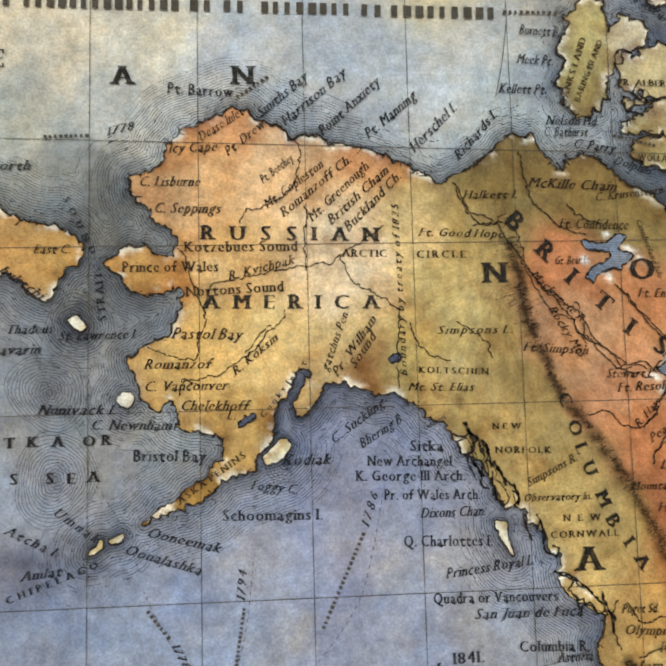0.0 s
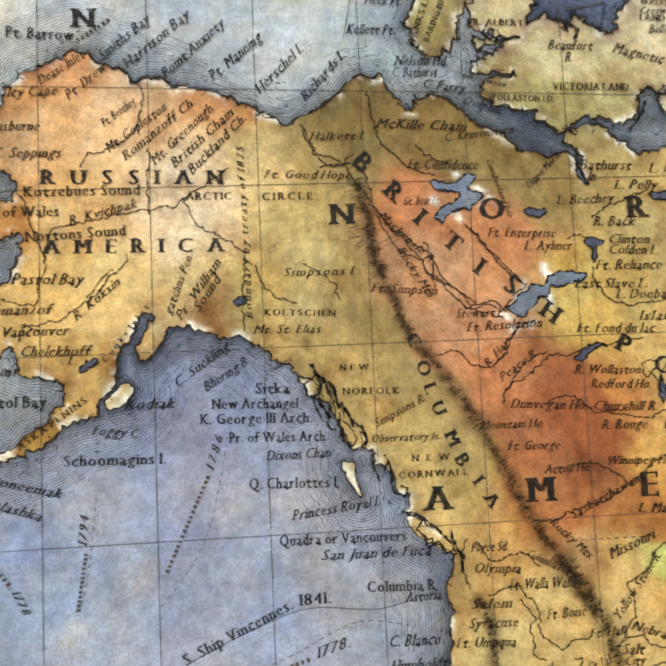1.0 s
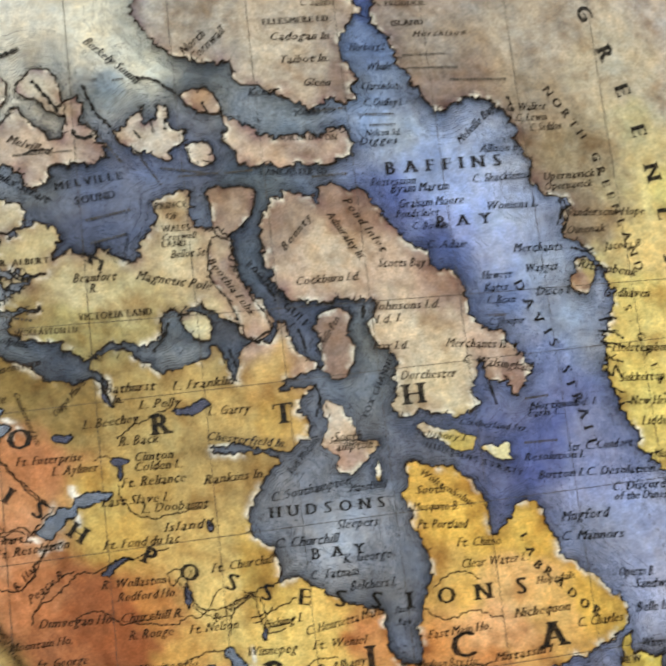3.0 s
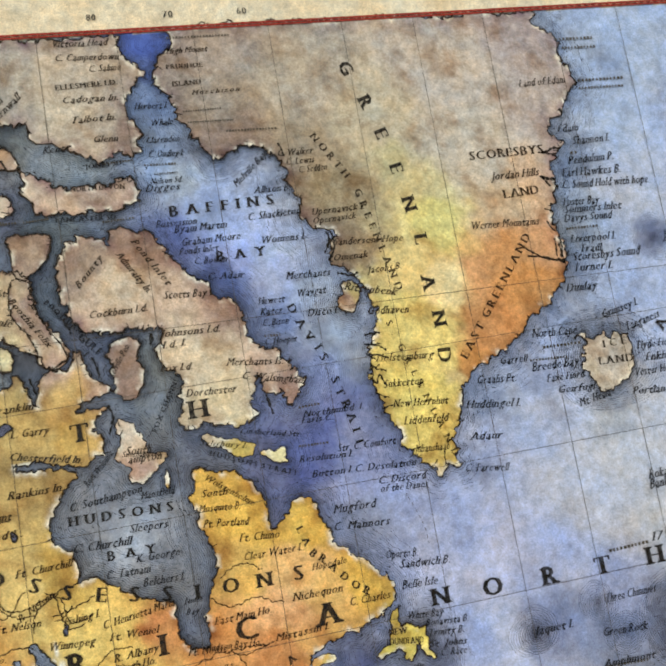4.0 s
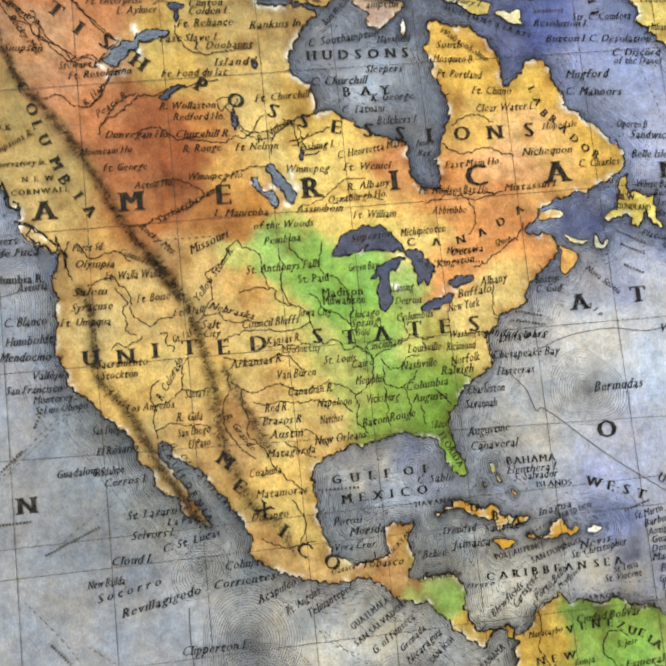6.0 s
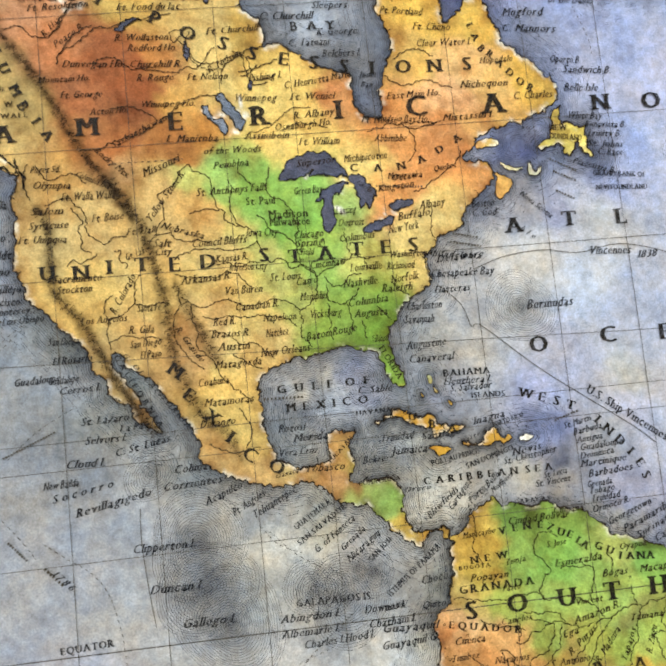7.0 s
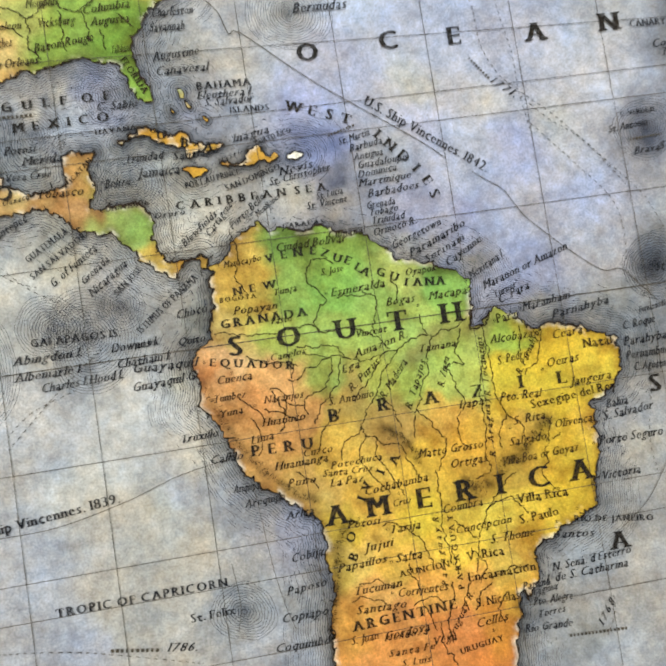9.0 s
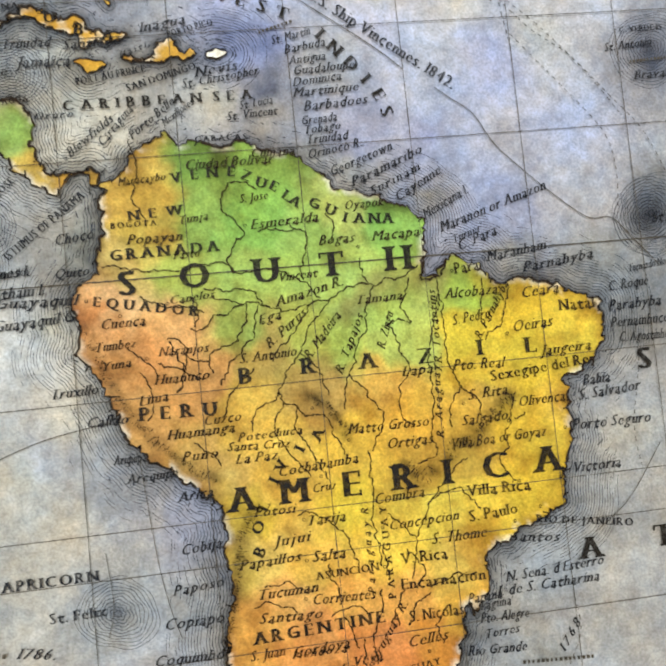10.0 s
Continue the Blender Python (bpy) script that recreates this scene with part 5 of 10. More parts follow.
land("coastal_islet", "pale olive islet of the coastal archipelago", [(-15.8, -58.9), (-12.8, -56.9), (-11.5, -60.6), (-14.1, -63.4)])
land("coastal_islet", "pale olive islet of the coastal archipelago", [(-10.7, -59.2), (-8.4, -58.5), (-6.5, -63.7), (-8, -65.9)])
land("coastal_islet", "pale olive islet of the coastal archipelago", [(-5.8, -66), (-3.6, -66.8), (-2.4, -71.2), (-4.6, -71.1)])
land("coastal_islet", "pale olive islet of the coastal archipelago", [(-3.9, -71.9), (-0.7, -73.5), (1.4, -78.7), (-0.5, -80.5)])
land("coastal_islet", "pale olive islet of the coastal archipelago", [(2.6, -75.1), (4.4, -78.1), (3.9, -80.2)])
land("vancouver_shore", "cream island along the coast", [(17.5, -105.4), (22.5, -107.4), (27.9, -110.5), (33.1, -116.2), (34.5, -119), (29.8, -117.9), (23.7, -113.8), (18.4, -109.7)])
lake("grey-blue engraved lake on the map", [(112.5, 5.3), (118.6, 5.9), (124, 7.9), (127.3, 5.5), (121.9, 3.4), (114.8, 2.6)])
lake("grey-blue engraved lake on the map", [(-91.3, -49.4), (-88.3, -47.8), (-84.7, -47.4), (-86.9, -49.5), (-90.5, -50.9)])
lake("grey-blue engraved lake on the map", [(-38.4, -28.5), (-35, -28.2), (-35, -30.3), (-38.3, -30.3)])
lake("grey-blue engraved lake on the map", [(80.5, -53.5), (86.7, -49.4), (92.6, -49.3), (88.3, -50.6), (83, -54.5)])

lake("dark grey-blue engraved lake with a jagged shore", [(148.8, -130.1), (150.8, -126.2), (153.5, -122.7), (157.7, -120.3), (162.8, -118.7), (167.9, -118.2), (172.8, -119.7), (176.4, -123.5), (178.6, -127.2), (180.6, -131.1), (176.7, -129.8), (172.7, -130.1), (167.8, -129.2), (163.2, -129.3), (164.6, -126.7), (161.9, -128.5), (158.8, -129.3), (153.8, -129.9)])
lake("dark grey-blue engraved lake with a jagged shore", [(180.4, -133.6), (177.4, -133.4), (172.3, -134.2), (169.2, -135.4), (166.8, -138.7), (165.1, -141.8), (168.2, -140.8), (167, -146.5), (166.5, -151.6), (167.2, -155.1), (169, -156.1), (171.2, -154), (172.3, -150), (172.1, -145.9), (172.6, -140.8), (174.9, -137.9), (175.7, -139.6), (177, -136.6)])
lake("dark grey-blue engraved lake with a jagged shore", [(180.6, -131.5), (184.7, -130.4), (187.5, -132.7), (190.3, -135.1), (192.4, -138.3), (193.3, -140.9), (191.2, -141.4), (190.2, -144.8), (188.6, -146.7), (187.7, -144.2), (185.1, -146), (184.2, -144.9), (184, -140.7), (182.6, -135.4)])
lake("dark grey-blue engraved lake with a jagged shore", [(185, -156.3), (187.2, -154.4), (192.3, -153.2), (196.6, -151.1), (199.7, -150.8), (198.3, -153.7), (195.1, -155.5), (190.9, -157.2), (187.4, -157.7)])
lake("dark grey-blue engraved lake with a jagged shore", [(198.2, -146.1), (200.4, -144.2), (205.6, -143.6), (209.5, -144.4), (209.3, -146.4), (204.1, -147.2), (200.6, -148.4)])
lake("grey-blue lake ringed by bare white paper", [(124, -88.3), (126.3, -86.7), (128.1, -88.7), (130, -92.2), (132.2, -95.7), (134.4, -99.2), (135.3, -102.6), (133.7, -105.7), (131.4, -103.8), (130, -100.4), (127.7, -97.7), (125.5, -94.2), (124.1, -90.8)], True)
lake("grey-blue lake ringed by bare white paper", [(117.2, -92.3), (119.2, -92.3), (120.4, -94.6), (120.9, -97.9), (123.3, -99.8), (126.6, -100.9), (127.9, -105.1), (126.9, -106.7), (123.8, -103.1), (121.2, -100), (118.7, -97.7), (117.7, -95.9)], True)
lake("grey-blue lake ringed by bare white paper", [(32.1, 11.8), (35.3, 10.4), (39.5, 10.8), (42.1, 11.6), (43.9, 13.2), (48, 12.9), (47.4, 10.7), (45.2, 8.3), (47.7, 7.3), (50.9, 5.8), (49.9, 3.7), (47, 2.7), (45.2, 0.6), (42.6, 1.1), (39.7, 0.5), (37.9, -1.4), (36.1, -3.3), (32.9, -1.9), (34.7, 0.5), (37.4, 2.9), (40.7, 3.8), (42.2, 5.4), (41, 7.2), (36.8, 8), (33.3, 9.2)], True)
lake("grey-blue lake ringed by bare white paper", [(56.5, -34.9), (59.1, -33.5), (61.8, -30.7), (65.2, -28.9), (67.1, -27.1), (70.4, -26.8), (73.2, -23.7), (78.4, -22.4), (81.7, -22.3), (86.7, -24.2), (84.9, -25.5), (80.5, -26.8), (76.2, -27.8), (72.9, -27.9), (72.7, -30.4), (69.3, -31.3), (67.9, -33.4), (65.1, -35.6), (62.9, -38), (59.6, -37.2)], True)
lake("small grey-blue engraved lake on the map", [(87.7, -11.2), (90.7, -10.2), (94.4, -12.9), (91.8, -14), (90.9, -18.3), (89.3, -19), (89.7, -14.7), (88.1, -13.2)])
lake("small grey-blue engraved lake on the map", [(66.5, -0.1), (73.6, -0.1), (72.3, -2.3), (67.2, -1.9)])
lake("small grey-blue engraved lake on the map", [(111.2, -61.4), (112.5, -62.4), (113.5, -65), (113.5, -68.3), (111.6, -70.8), (110.6, -68), (111.3, -64.8)])
lake("small grey-blue engraved lake on the map", [(122.3, -38.7), (124.9, -40.1), (123.6, -42.6), (122, -41.3)])
lake("small grey-blue engraved lake on the map", [(85.8, 14.1), (87.6, 14.3), (88.7, 11.8), (89.9, 8.9), (87.9, 10.1)])
lake("small grey-blue engraved lake on the map", [(139.7, -82.4), (141, -83), (140.3, -86.8), (139.1, -86.3)])

# ---- the sheet: sea washes, darker where the engraved water lines crowd the shore ----
STEP = 1.4
gx, gz = np.meshgrid(np.arange(X0, X1 + STEP, STEP), np.arange(Z0, Z1 + STEP, STEP))
tree = kdtree.KDTree(sum(len(s) for s in SHORES))
k = 0
for s in SHORES:
    for q in s:
        tree.insert((q[0], q[1], 0), k)
        k += 1
tree.balance()
flat = np.c_[gx.ravel(), gz.ravel()]
dist = np.array([tree.find((x, z, 0))[2] for x, z in flat])
dry = np.zeros(len(flat), bool)
for s in SHORES:
    dry |= inside(flat, s)
c = washed(SEA, warped(flat), 1.9)
rough = np.array([noise.noise(Vector((x * 0.03, z * 0.03, 5))) for x, z in flat])
c *= (1 - np.clip(0.43 + 0.34 * rough, 0, 1) * np.exp(-dist / 5.5) - np.clip(0.28 + 0.3 * rough, 0, 1) * np.exp(-dist / 1.3))[:, None]
# grey soiling in ragged patches, and paler rubbed places
for n, (x, z) in enumerate(flat):
    soil = noise.fractal(Vector((x * 0.045, z * 0.045, 71)), 0.6, 2.2, 5)
    fleck = noise.fractal(Vector((x * 0.2, z * 0.2, 81)), 0.7, 2.0, 3)
    c[n] *= 1 - min(0.40, max(-0.10, 0.30 * (soil - 0.05) + 0.10 * fleck)) * (0.6 + 0.8 * math.exp(-dist[n] / 12)) * np.array((1.0, 1.0, 0.92))
for x, z, r, s, rings in BLOTS:
    d2 = (flat[:, 0] - x) ** 2 + (flat[:, 1] - z) ** 2
    c *= (1 - 0.5 * s * np.exp(-d2 / (2 * (0.30 * r) ** 2)) - 0.35 * s * np.exp(-d2 / (2 * (0.10 * r) ** 2)))[:, None] ** np.array([1.0, 0.98, 0.9])
margin = flat[:, 1] > neat(flat[:, 0])
c[margin] = srgb("d6c8ae")
rows, cols = gx.shape
i = np.arange(rows * cols).reshape(rows, cols)
quads = np.stack([i[:-1, :-1], i[:-1, 1:], i[1:, 1:], i[1:, :-1]], -1).reshape(-1, 4)
part("paper_sheet", flat, quads, WASH, 0.0, label="sheet of tinted paper with a blue-grey sea", colours=c)
part("paper_backing", [(X0, Z0), (X1 + 1, Z0), (X1 + 1, Z1 + 1), (X0, Z1 + 1)], [(0, 1, 2, 3)], PAPER_BACK, -0.4)


def contour(field, level, width, fade):
    """Short ink strokes along one level of a field over the sheet's grid."""
    f = field.reshape(rows, cols)
    a, b, d, e = f[:-1, :-1], f[:-1, 1:], f[1:, 1:], f[1:, :-1]
    hits = []
    corner = [(0, 0), (1, 0), (1, 1), (0, 1)]
    vals = [a, b, d, e]
    px = np.full((4, *a.shape, 2), np.nan)
    for k in range(4):
        p, q = vals[k], vals[(k + 1) % 4]
        cross = (p > level) != (q > level)
        t = np.where(cross, (level - p) / np.where(p == q, 1, q - p), 0)
        (x0, y0), (x1, y1) = corner[k], corner[(k + 1) % 4]
        px[k, ..., 0] = np.where(cross, x0 + t * (x1 - x0), np.nan)
        px[k, ..., 1] = np.where(cross, y0 + t * (y1 - y0), np.nan)
    ok = ~np.isnan(px[..., 0])
    two = ok.sum(0) == 2
    ry, rx = np.nonzero(two)
    got = px[:, ry, rx]
    okk = ok[:, ry, rx]
    first = okk.argmax(0)
    second = 3 - okk[::-1].argmax(0)
    n = np.arange(len(ry))
    base = np.c_[rx, ry] * STEP + [X0, Z0]
    return got[first, n] * STEP + base, got[second, n] * STEP + base


def strokes(name, pairs, widths, mat, height, label):
    p = np.vstack([q[0] for q in pairs])
    q = np.vstack([q[1] for q in pairs])
    w = np.concatenate([np.full(len(s[0]), v) for s, v in zip(pairs, widths)])
    d = q - p
    d /= np.maximum(np.hypot(d[:, 0], d[:, 1]), 1e-6)[:, None]
    s = np.c_[-d[:, 1], d[:, 0]] * (w / 2)[:, None]
    v = np.stack([p - s, q - s, q + s, p + s], 1).reshape(-1, 2)
    part(name, v, np.arange(len(v)).reshape(-1, 4), mat, height, label=label, kind="stuff")


fine = np.array([noise.noise(Vector((x * 0.14, z * 0.14, 7))) for x, z in flat]) * 0.3
sea_dist = np.where(dry, -1.0, dist) + rough * 1.0 + fine
levels = [0.7 + 0.92 * k for k in range(20)]
pairs, widths = [], []
for k, l in enumerate(levels):
    p, q = contour(sea_dist, l, 0.2, 0)
    n = np.array([noise.noise(Vector((x * 0.02, z * 0.02, 11))) for x, z in p])
    m = np.array([noise.noise(Vector((x * 0.16, z * 0.16, 17 + k))) for x, z in p])
    keep = (n + 0.9 * m + 0.05 * (p[:, 1] > -20) > -0.45 + 0.042 * k) & (p[:, 1] < neat(p[:, 0]) - 1)
    pairs.append((p[keep], q[keep]))
    widths.append(0.23 - 0.005 * k)
strokes("water_lining", pairs, widths, LINE_INK, 0.06, "fine engraved water lines along the shores")
pairs, widths = [], []
for x, z, r, s, rings in BLOTS:
    for k in range(1, int(1.15 * r / 1.05)) if rings else ():
        a = np.linspace(0, 2 * math.pi, 60)
        rr = 1.05 * k * (1 + 0.09 * np.sin(2 * a + x) + 0.05 * np.sin(3 * a + z)) + 0.25 * np.sin(7 * a + k)
        ring = np.c_[x + rr * np.cos(a), z + rr * np.sin(a)]
        pairs.append((ring[:-1], ring[1:]))
        widths.append(0.24 - 0.08 * 1.05 * k / r)
strokes("ring_hatching", pairs, widths, LINE_INK, 0.08, "fine engraved rings round small ocean islands")

# short engraved strokes in the water near the shores
rng = np.random.default_rng(15)
slope = np.stack(np.gradient(dist.reshape(gx.shape))[::-1], -1).reshape(-1, 2)
pick = np.nonzero(~dry & ~margin & (dist < 16) & (flat[:, 1] < 200) & (flat[:, 0] < 480))[0]
patchy = np.array([noise.noise(Vector((flat[n, 0] * 0.06, flat[n, 1] * 0.06, 27))) for n in pick])
pick = pick[rng.random(len(pick)) < np.clip(0.55 + 1.1 * patchy, 0, 1) * np.exp(-dist[pick] / 4.0)]
turn = np.arctan2(slope[pick, 0], -slope[pick, 1]) + rng.normal(0, 0.35, len(pick))
length = rng.uniform(0.5, 1.7, len(pick))
start = flat[pick] + rng.uniform(-0.7, 0.7, (len(pick), 2))
ends = start + np.c_[np.cos(turn), np.sin(turn)] * length[:, None]
group = rng.integers(0, 6, len(pick))
strokes("water_hatching", [(start[group == g], ends[group == g]) for g in range(6)], [0.11, 0.14, 0.18, 0.22, 0.28, 0.36], LINE_INK, 0.10, "short engraved strokes in the water by the shores")

# short dark strokes along the shores, thickest round the arctic islands
pairs, widths = [], []
rng = np.random.default_rng(8)
for line in SHORES:
    t = np.gradient(line, axis=0)
    t /= np.maximum(np.hypot(t[:, 0], t[:, 1]), 1e-9)[:, None]
    side = np.c_[-t[:, 1], t[:, 0]]
    for i, (x, z) in enumerate(line):
        if z > neat(x) - 3 or z < Z0 + 3:
            continue
        often = 0.75 if z > 20 else 0.22 if len(line) > 250 else 0.05
        if rng.random() < often * (0.6 + 1.6 * noise.noise(Vector((x * 0.05, z * 0.05, 14)))):
            a = line[i] + side[i] * rng.normal(0, 0.3)
            b = a + side[i] * rng.normal(0, 0.9) + t[i] * rng.normal(0, 0.9)
            pairs.append((a[None], b[None]))
            widths.append(rng.uniform(0.2, 0.55))
strokes("shore_hatching", pairs, widths, INK, 0.71, "short dark engraved strokes along the shores")

# hill hachures: short uneven strokes across each range
pairs, widths = [], []
rng = np.random.default_rng(4)
for line, w, dark in RANGES:
    fine = spline(line, 0.35)
    t = np.gradient(fine, axis=0)
    t /= np.maximum(np.hypot(t[:, 0], t[:, 1]), 1e-9)[:, None]
    side = np.c_[-t[:, 1], t[:, 0]]
    for k in range(int(len(fine) * (0.6 + 2.2 * dark))):
        i = rng.integers(len(fine))
        a = fine[i] + side[i] * rng.normal(0, 0.38 * w) + t[i] * rng.normal(0, 0.3)
        b = a + side[i] * rng.normal(0, 0.42 * w) + t[i] * rng.normal(0.1, 0.3)
        pairs.append((a[None], b[None]))
        widths.append(rng.uniform(0.08, 0.26) * (0.5 + dark))
strokes("hill_hatching", pairs, widths, INK_BROWN, 0.72, "brown hatched mountain ranges")

# ---- graticule, border ----
EQUATOR, DEGREE = -329.0, 3.75
for k in range(-11, 11):
    x = 271.2 + 37.5 * k + (4.6 if k == -4 else 0.0)
    rv, rf = ribbon(spline([(x, Z0), (x + 0.6, -300), (x, -100), (x - 0.4, neat(x))], 2.0), 0.22, False, 0.4)
    part("meridian", rv, rf, INK_SOFT, 0.70)
# the sheet has stretched unevenly: a few parallels lie off their place or slope a little
SHIFT = {70: (1.1, -0.027), 66.5: (2.8, 0.0), 50: (2.4, 0.0), 40: (-2.5, -0.008), 30: (8.0, -0.036), 20: (2.0, 0.0), 10: (1.4, 0.0), -10: (1.2, 0.0), 0: (1.9, -0.006)}
for lat in (-50, -40, -30, -20, -10, 0, 10, 20, 30, 40, 50, 60, 70, 23.45, -23.45, 66.5):
    off, slope = SHIFT.get(lat, (0.0, 0.0))
    z = EQUATOR + DEGREE * 180 / math.pi * math.log(math.tan(math.pi / 4 + radians(lat) / 2)) + off
    rv, rf = ribbon(spline([(X0, z + slope * X0), (100, z + 100 * slope + 0.3), (300, z + 300 * slope), (X1, z + X1 * slope - 0.3)], 2.0), 0.36 if lat == 0 else 0.22, False, 0.4)
    part("equator_line" if lat == 0 else "parallel", rv, rf, INK_SOFT, 0.70)
for off, wide, mat in ((0.0, 0.9, RED), (1.5, 1.1, RED), (0.75, 0.5, INK_SOFT)):
    rv, rf = ribbon([(x, neat(x) + off) for x in np.arange(X0, X1, 2.0)], wide, False, 0.15, 1 if mat is INK_SOFT else 0)
    part("border_line", rv, rf, mat, 0.80)
river([(-89.8, 18.5), (-87.5, 23), (-81.5, 24.5), (-70.9, 32), (-69.3, 38.2), (-68.4, 45.9), (-70.6, 49.8)], 0.37)
river([(-102.5, -12.7), (-101, -6.8), (-99.5, -2.4), (-90.7, -0.3), (-78.9, 1.8), (-70, 3.5), (-59.5, 4.2), (-55, 7.5), (-50.4, 10.5), (-44.3, 13.5), (-39.6, 18)], 0.36)
river([(-55, 7.5), (-52.9, 1.4), (-50, -3.1), (-43.3, -6.3), (-38.1, -9.4), (-35.2, -12.4), (-35.8, -30.3), (-35.7, -40.7)], 0.37)
river([(-109.9, -36), (-104.1, -34.6), (-96.9, -33.4), (-92.5, -30.5), (-85.2, -24.8), (-77.7, -17.6), (-74.7, -11.7)], 0.36)
river([(-122.7, -22.6), (-117, -25.6), (-108.4, -28.7), (-104, -25.9), (-103.3, -18.6), (-101.8, -12.7), (-108.2, 5.2), (-111.1, 10.4)], 0.36)
river([(-111.3, -40.3), (-108.4, -36), (-104.1, -36.8)], 0.36)
river([(-13.5, 33.5), (-9.7, 24.8), (-3.6, 17.7), (6.2, 18.1), (9.9, 8.6), (15.1, -1.8), (22.8, -10.6), (30.4, -21.1), (35, -26.4), (39.7, -31.7), (47.6, -36.3), (55.7, -38.5)], 0.40)
river([(42.9, -4.1), (49.2, -10.4), (56.9, -21), (64, -26.4)], 0.41)
river([(31.2, -51), (38.6, -49.8), (43.2, -54.3), (51.3, -55.6), (56.7, -49.4), (60.4, -43), (67.3, -40.1)], 0.41)
river([(78.1, -52.5), (71.4, -52), (64.4, -58.2), (55.8, -62.5), (53.8, -68.9)], 0.42)
river([(78.1, -52.5), (85, -49.6), (95.2, -48.6), (107.2, -47.7)], 0.42)
river([(107.9, -59.5), (112.6, -64.8), (115.5, -70.1), (123.9, -72.3), (136.3, -68.2), (147, -65.6)], 0.42)
river([(65.7, -26.5), (57.8, -32.8), (54.1, -37.6)], 0.42)
river([(88.9, -21.1), (91.6, -29.8), (101.4, -35.5), (122.2, -33.3)], 0.42)
river([(60.9, -109.8), (70.7, -109.1), (80.9, -105.1), (91, -102.7), (99.8, -96.9), (110.5, -89.6), (120.8, -87.9), (125.8, -89.1)], 0.41)
river([(111.7, 7.1), (104.5, 3.9), (93.8, -0.7), (90.1, -4)], 0.43)
river([(10.7, 44.6), (11.9, 34.2), (16.4, 25.4), (22.6, 18.2), (33.9, 12.6)], 0.41)
river([(136.3, -68.2), (140.1, -83.5), (147.1, -82.4)], 0.43)
river([(-12.3, 31.7), (-7.3, 22.3), (0.3, 19.2), (5.4, 11.4), (13.4, 0.5), (20.7, -7.3), (29.7, -15.1), (35.4, -24.3), (45.8, -32.1)], 0.39)
river([(280.9, -455.5), (280.5, -446.2), (284, -438.8), (284.6, -433.6)], 0.34)
river([(291.6, -445.1), (295, -439), (299.5, -435.6)], 0.34)
river([(221.6, -354.4), (227.9, -357.7), (235.4, -361.2)], 0.33)
river([(225.4, -348.1), (229.2, -357.8), (227.3, -364.3)], 0.33)
river([(41.2, -114.7), (47.1, -121.7), (57, -119.6), (63.1, -125)], 0.40)
river([(206, -107.6), (213.6, -107.4), (224.9, -108)], 0.47)
river([(134.7, -77.6), (143.9, -75.9), (153.3, -72.3)], 0.45)
track([(73.5, -116.9), (83.4, -116.9), (94.9, -117), (106.6, -116.9)], 0.33)
track([(-92.1, -130.2), (-89.2, -118.4), (-87.7, -107.4), (-86, -92.2)], 0.21)
track([(-66.8, -131.5), (-58, -121.1), (-50.5, -109), (-45.7, -92.3), (-42.3, -75.3)], 0.21)
track([(-122.7, -104.6), (-117.1, -117.1), (-108.9, -129.5)], 0.21)
track([(-155.5, -17.6), (-158.1, -27.7), (-152.4, -39.3)], 0.21)
track([(-142.4, -63.6), (-129.7, -83.6), (-124.1, -99)], 0.21)
track([(-57.5, -156.8), (-42.6, -154.9), (-22.9, -148.6), (-1, -139.4), (19, -142.1)], 0.22)
track([(298.1, -55), (303.5, -70.1), (304.7, -80.3)], 0.31)
track([(416.7, -127.4), (417.4, -115.3), (425.9, -108.8)], 0.33)
track([(398.7, -155.6), (416.2, -147.5), (434.2, -137.2)], 0.32)
track([(130.3, -285.5), (140.6, -296.1), (151.2, -303)], 0.28)
track([(342.5, -464.3), (347.4, -454.2), (346.6, -443.3)], 0.21)
track([(377.8, -348.9), (378.2, -369), (373.8, -391.2), (374.9, -405.4)], 0.22)
track([(126.2, -350.6), (136.5, -342.6), (153, -337.1)], 0.23)
track([(113.6, -428.5), (143.6, -433.4), (185.9, -445.4)], 0.23)
route([(-57.3, -148.9), (-39.2, -141), (-17.7, -134), (6.9, -135.5), (27.5, -130.5)], 0.22)
route([(216.1, -184.5), (226.1, -194.6), (229.9, -205.1), (234.9, -205.6), (260.6, -228.4), (298, -256.6), (309, -266.2)], 0.30)
route([(319.2, -273.3), (324.7, -277.6), (331.1, -282.8), (337.3, -293.5), (345.7, -302.6), (354.3, -310.9), (366.3, -320.6), (374.4, -321.4), (380.6, -328), (389.7, -339.1)], 0.27)
route([(234.1, -179), (249.2, -174.2), (268.1, -172.8), (284.5, -175.4), (306.1, -173.1), (328.7, -179.4), (336.2, -186.4), (341.5, -180.6), (356.8, -177.7)], 0.31)
route([(118.7, -387.1), (140.3, -386.5), (166.1, -381.3), (186.2, -375.1), (206.1, -371.9)], 0.23)
route([(76.3, -269.6), (75.9, -282.5), (77.2, -300.9), (79.4, -319.3)], 0.27)
route([(3.1, 64.8), (6, 77.7), (8.2, 92.3)], 0.24)
route([(201.4, -410.9), (202.6, -426.4), (200.5, -436.3)], 0.19)
route([(213.9, -383.9), (216.5, -412.9), (219, -428.6), (221.9, -439.3)], 0.19)
route([(356.3, -424), (369.2, -414.5), (381.9, -397.8)], 0.22)
fjord([(291.1, 21.8), (295.3, 21.7), (299.5, 21.4)], 0.73)
fjord([(290.8, 17.6), (296.4, 16), (301.2, 13.1)], 0.73)
fjord([(291.1, 12.2), (296.6, 11.3), (301.5, 9)], 0.73)
fjord([(291.6, 6.9), (295.4, 4.8), (299.4, 3.5)], 0.73)
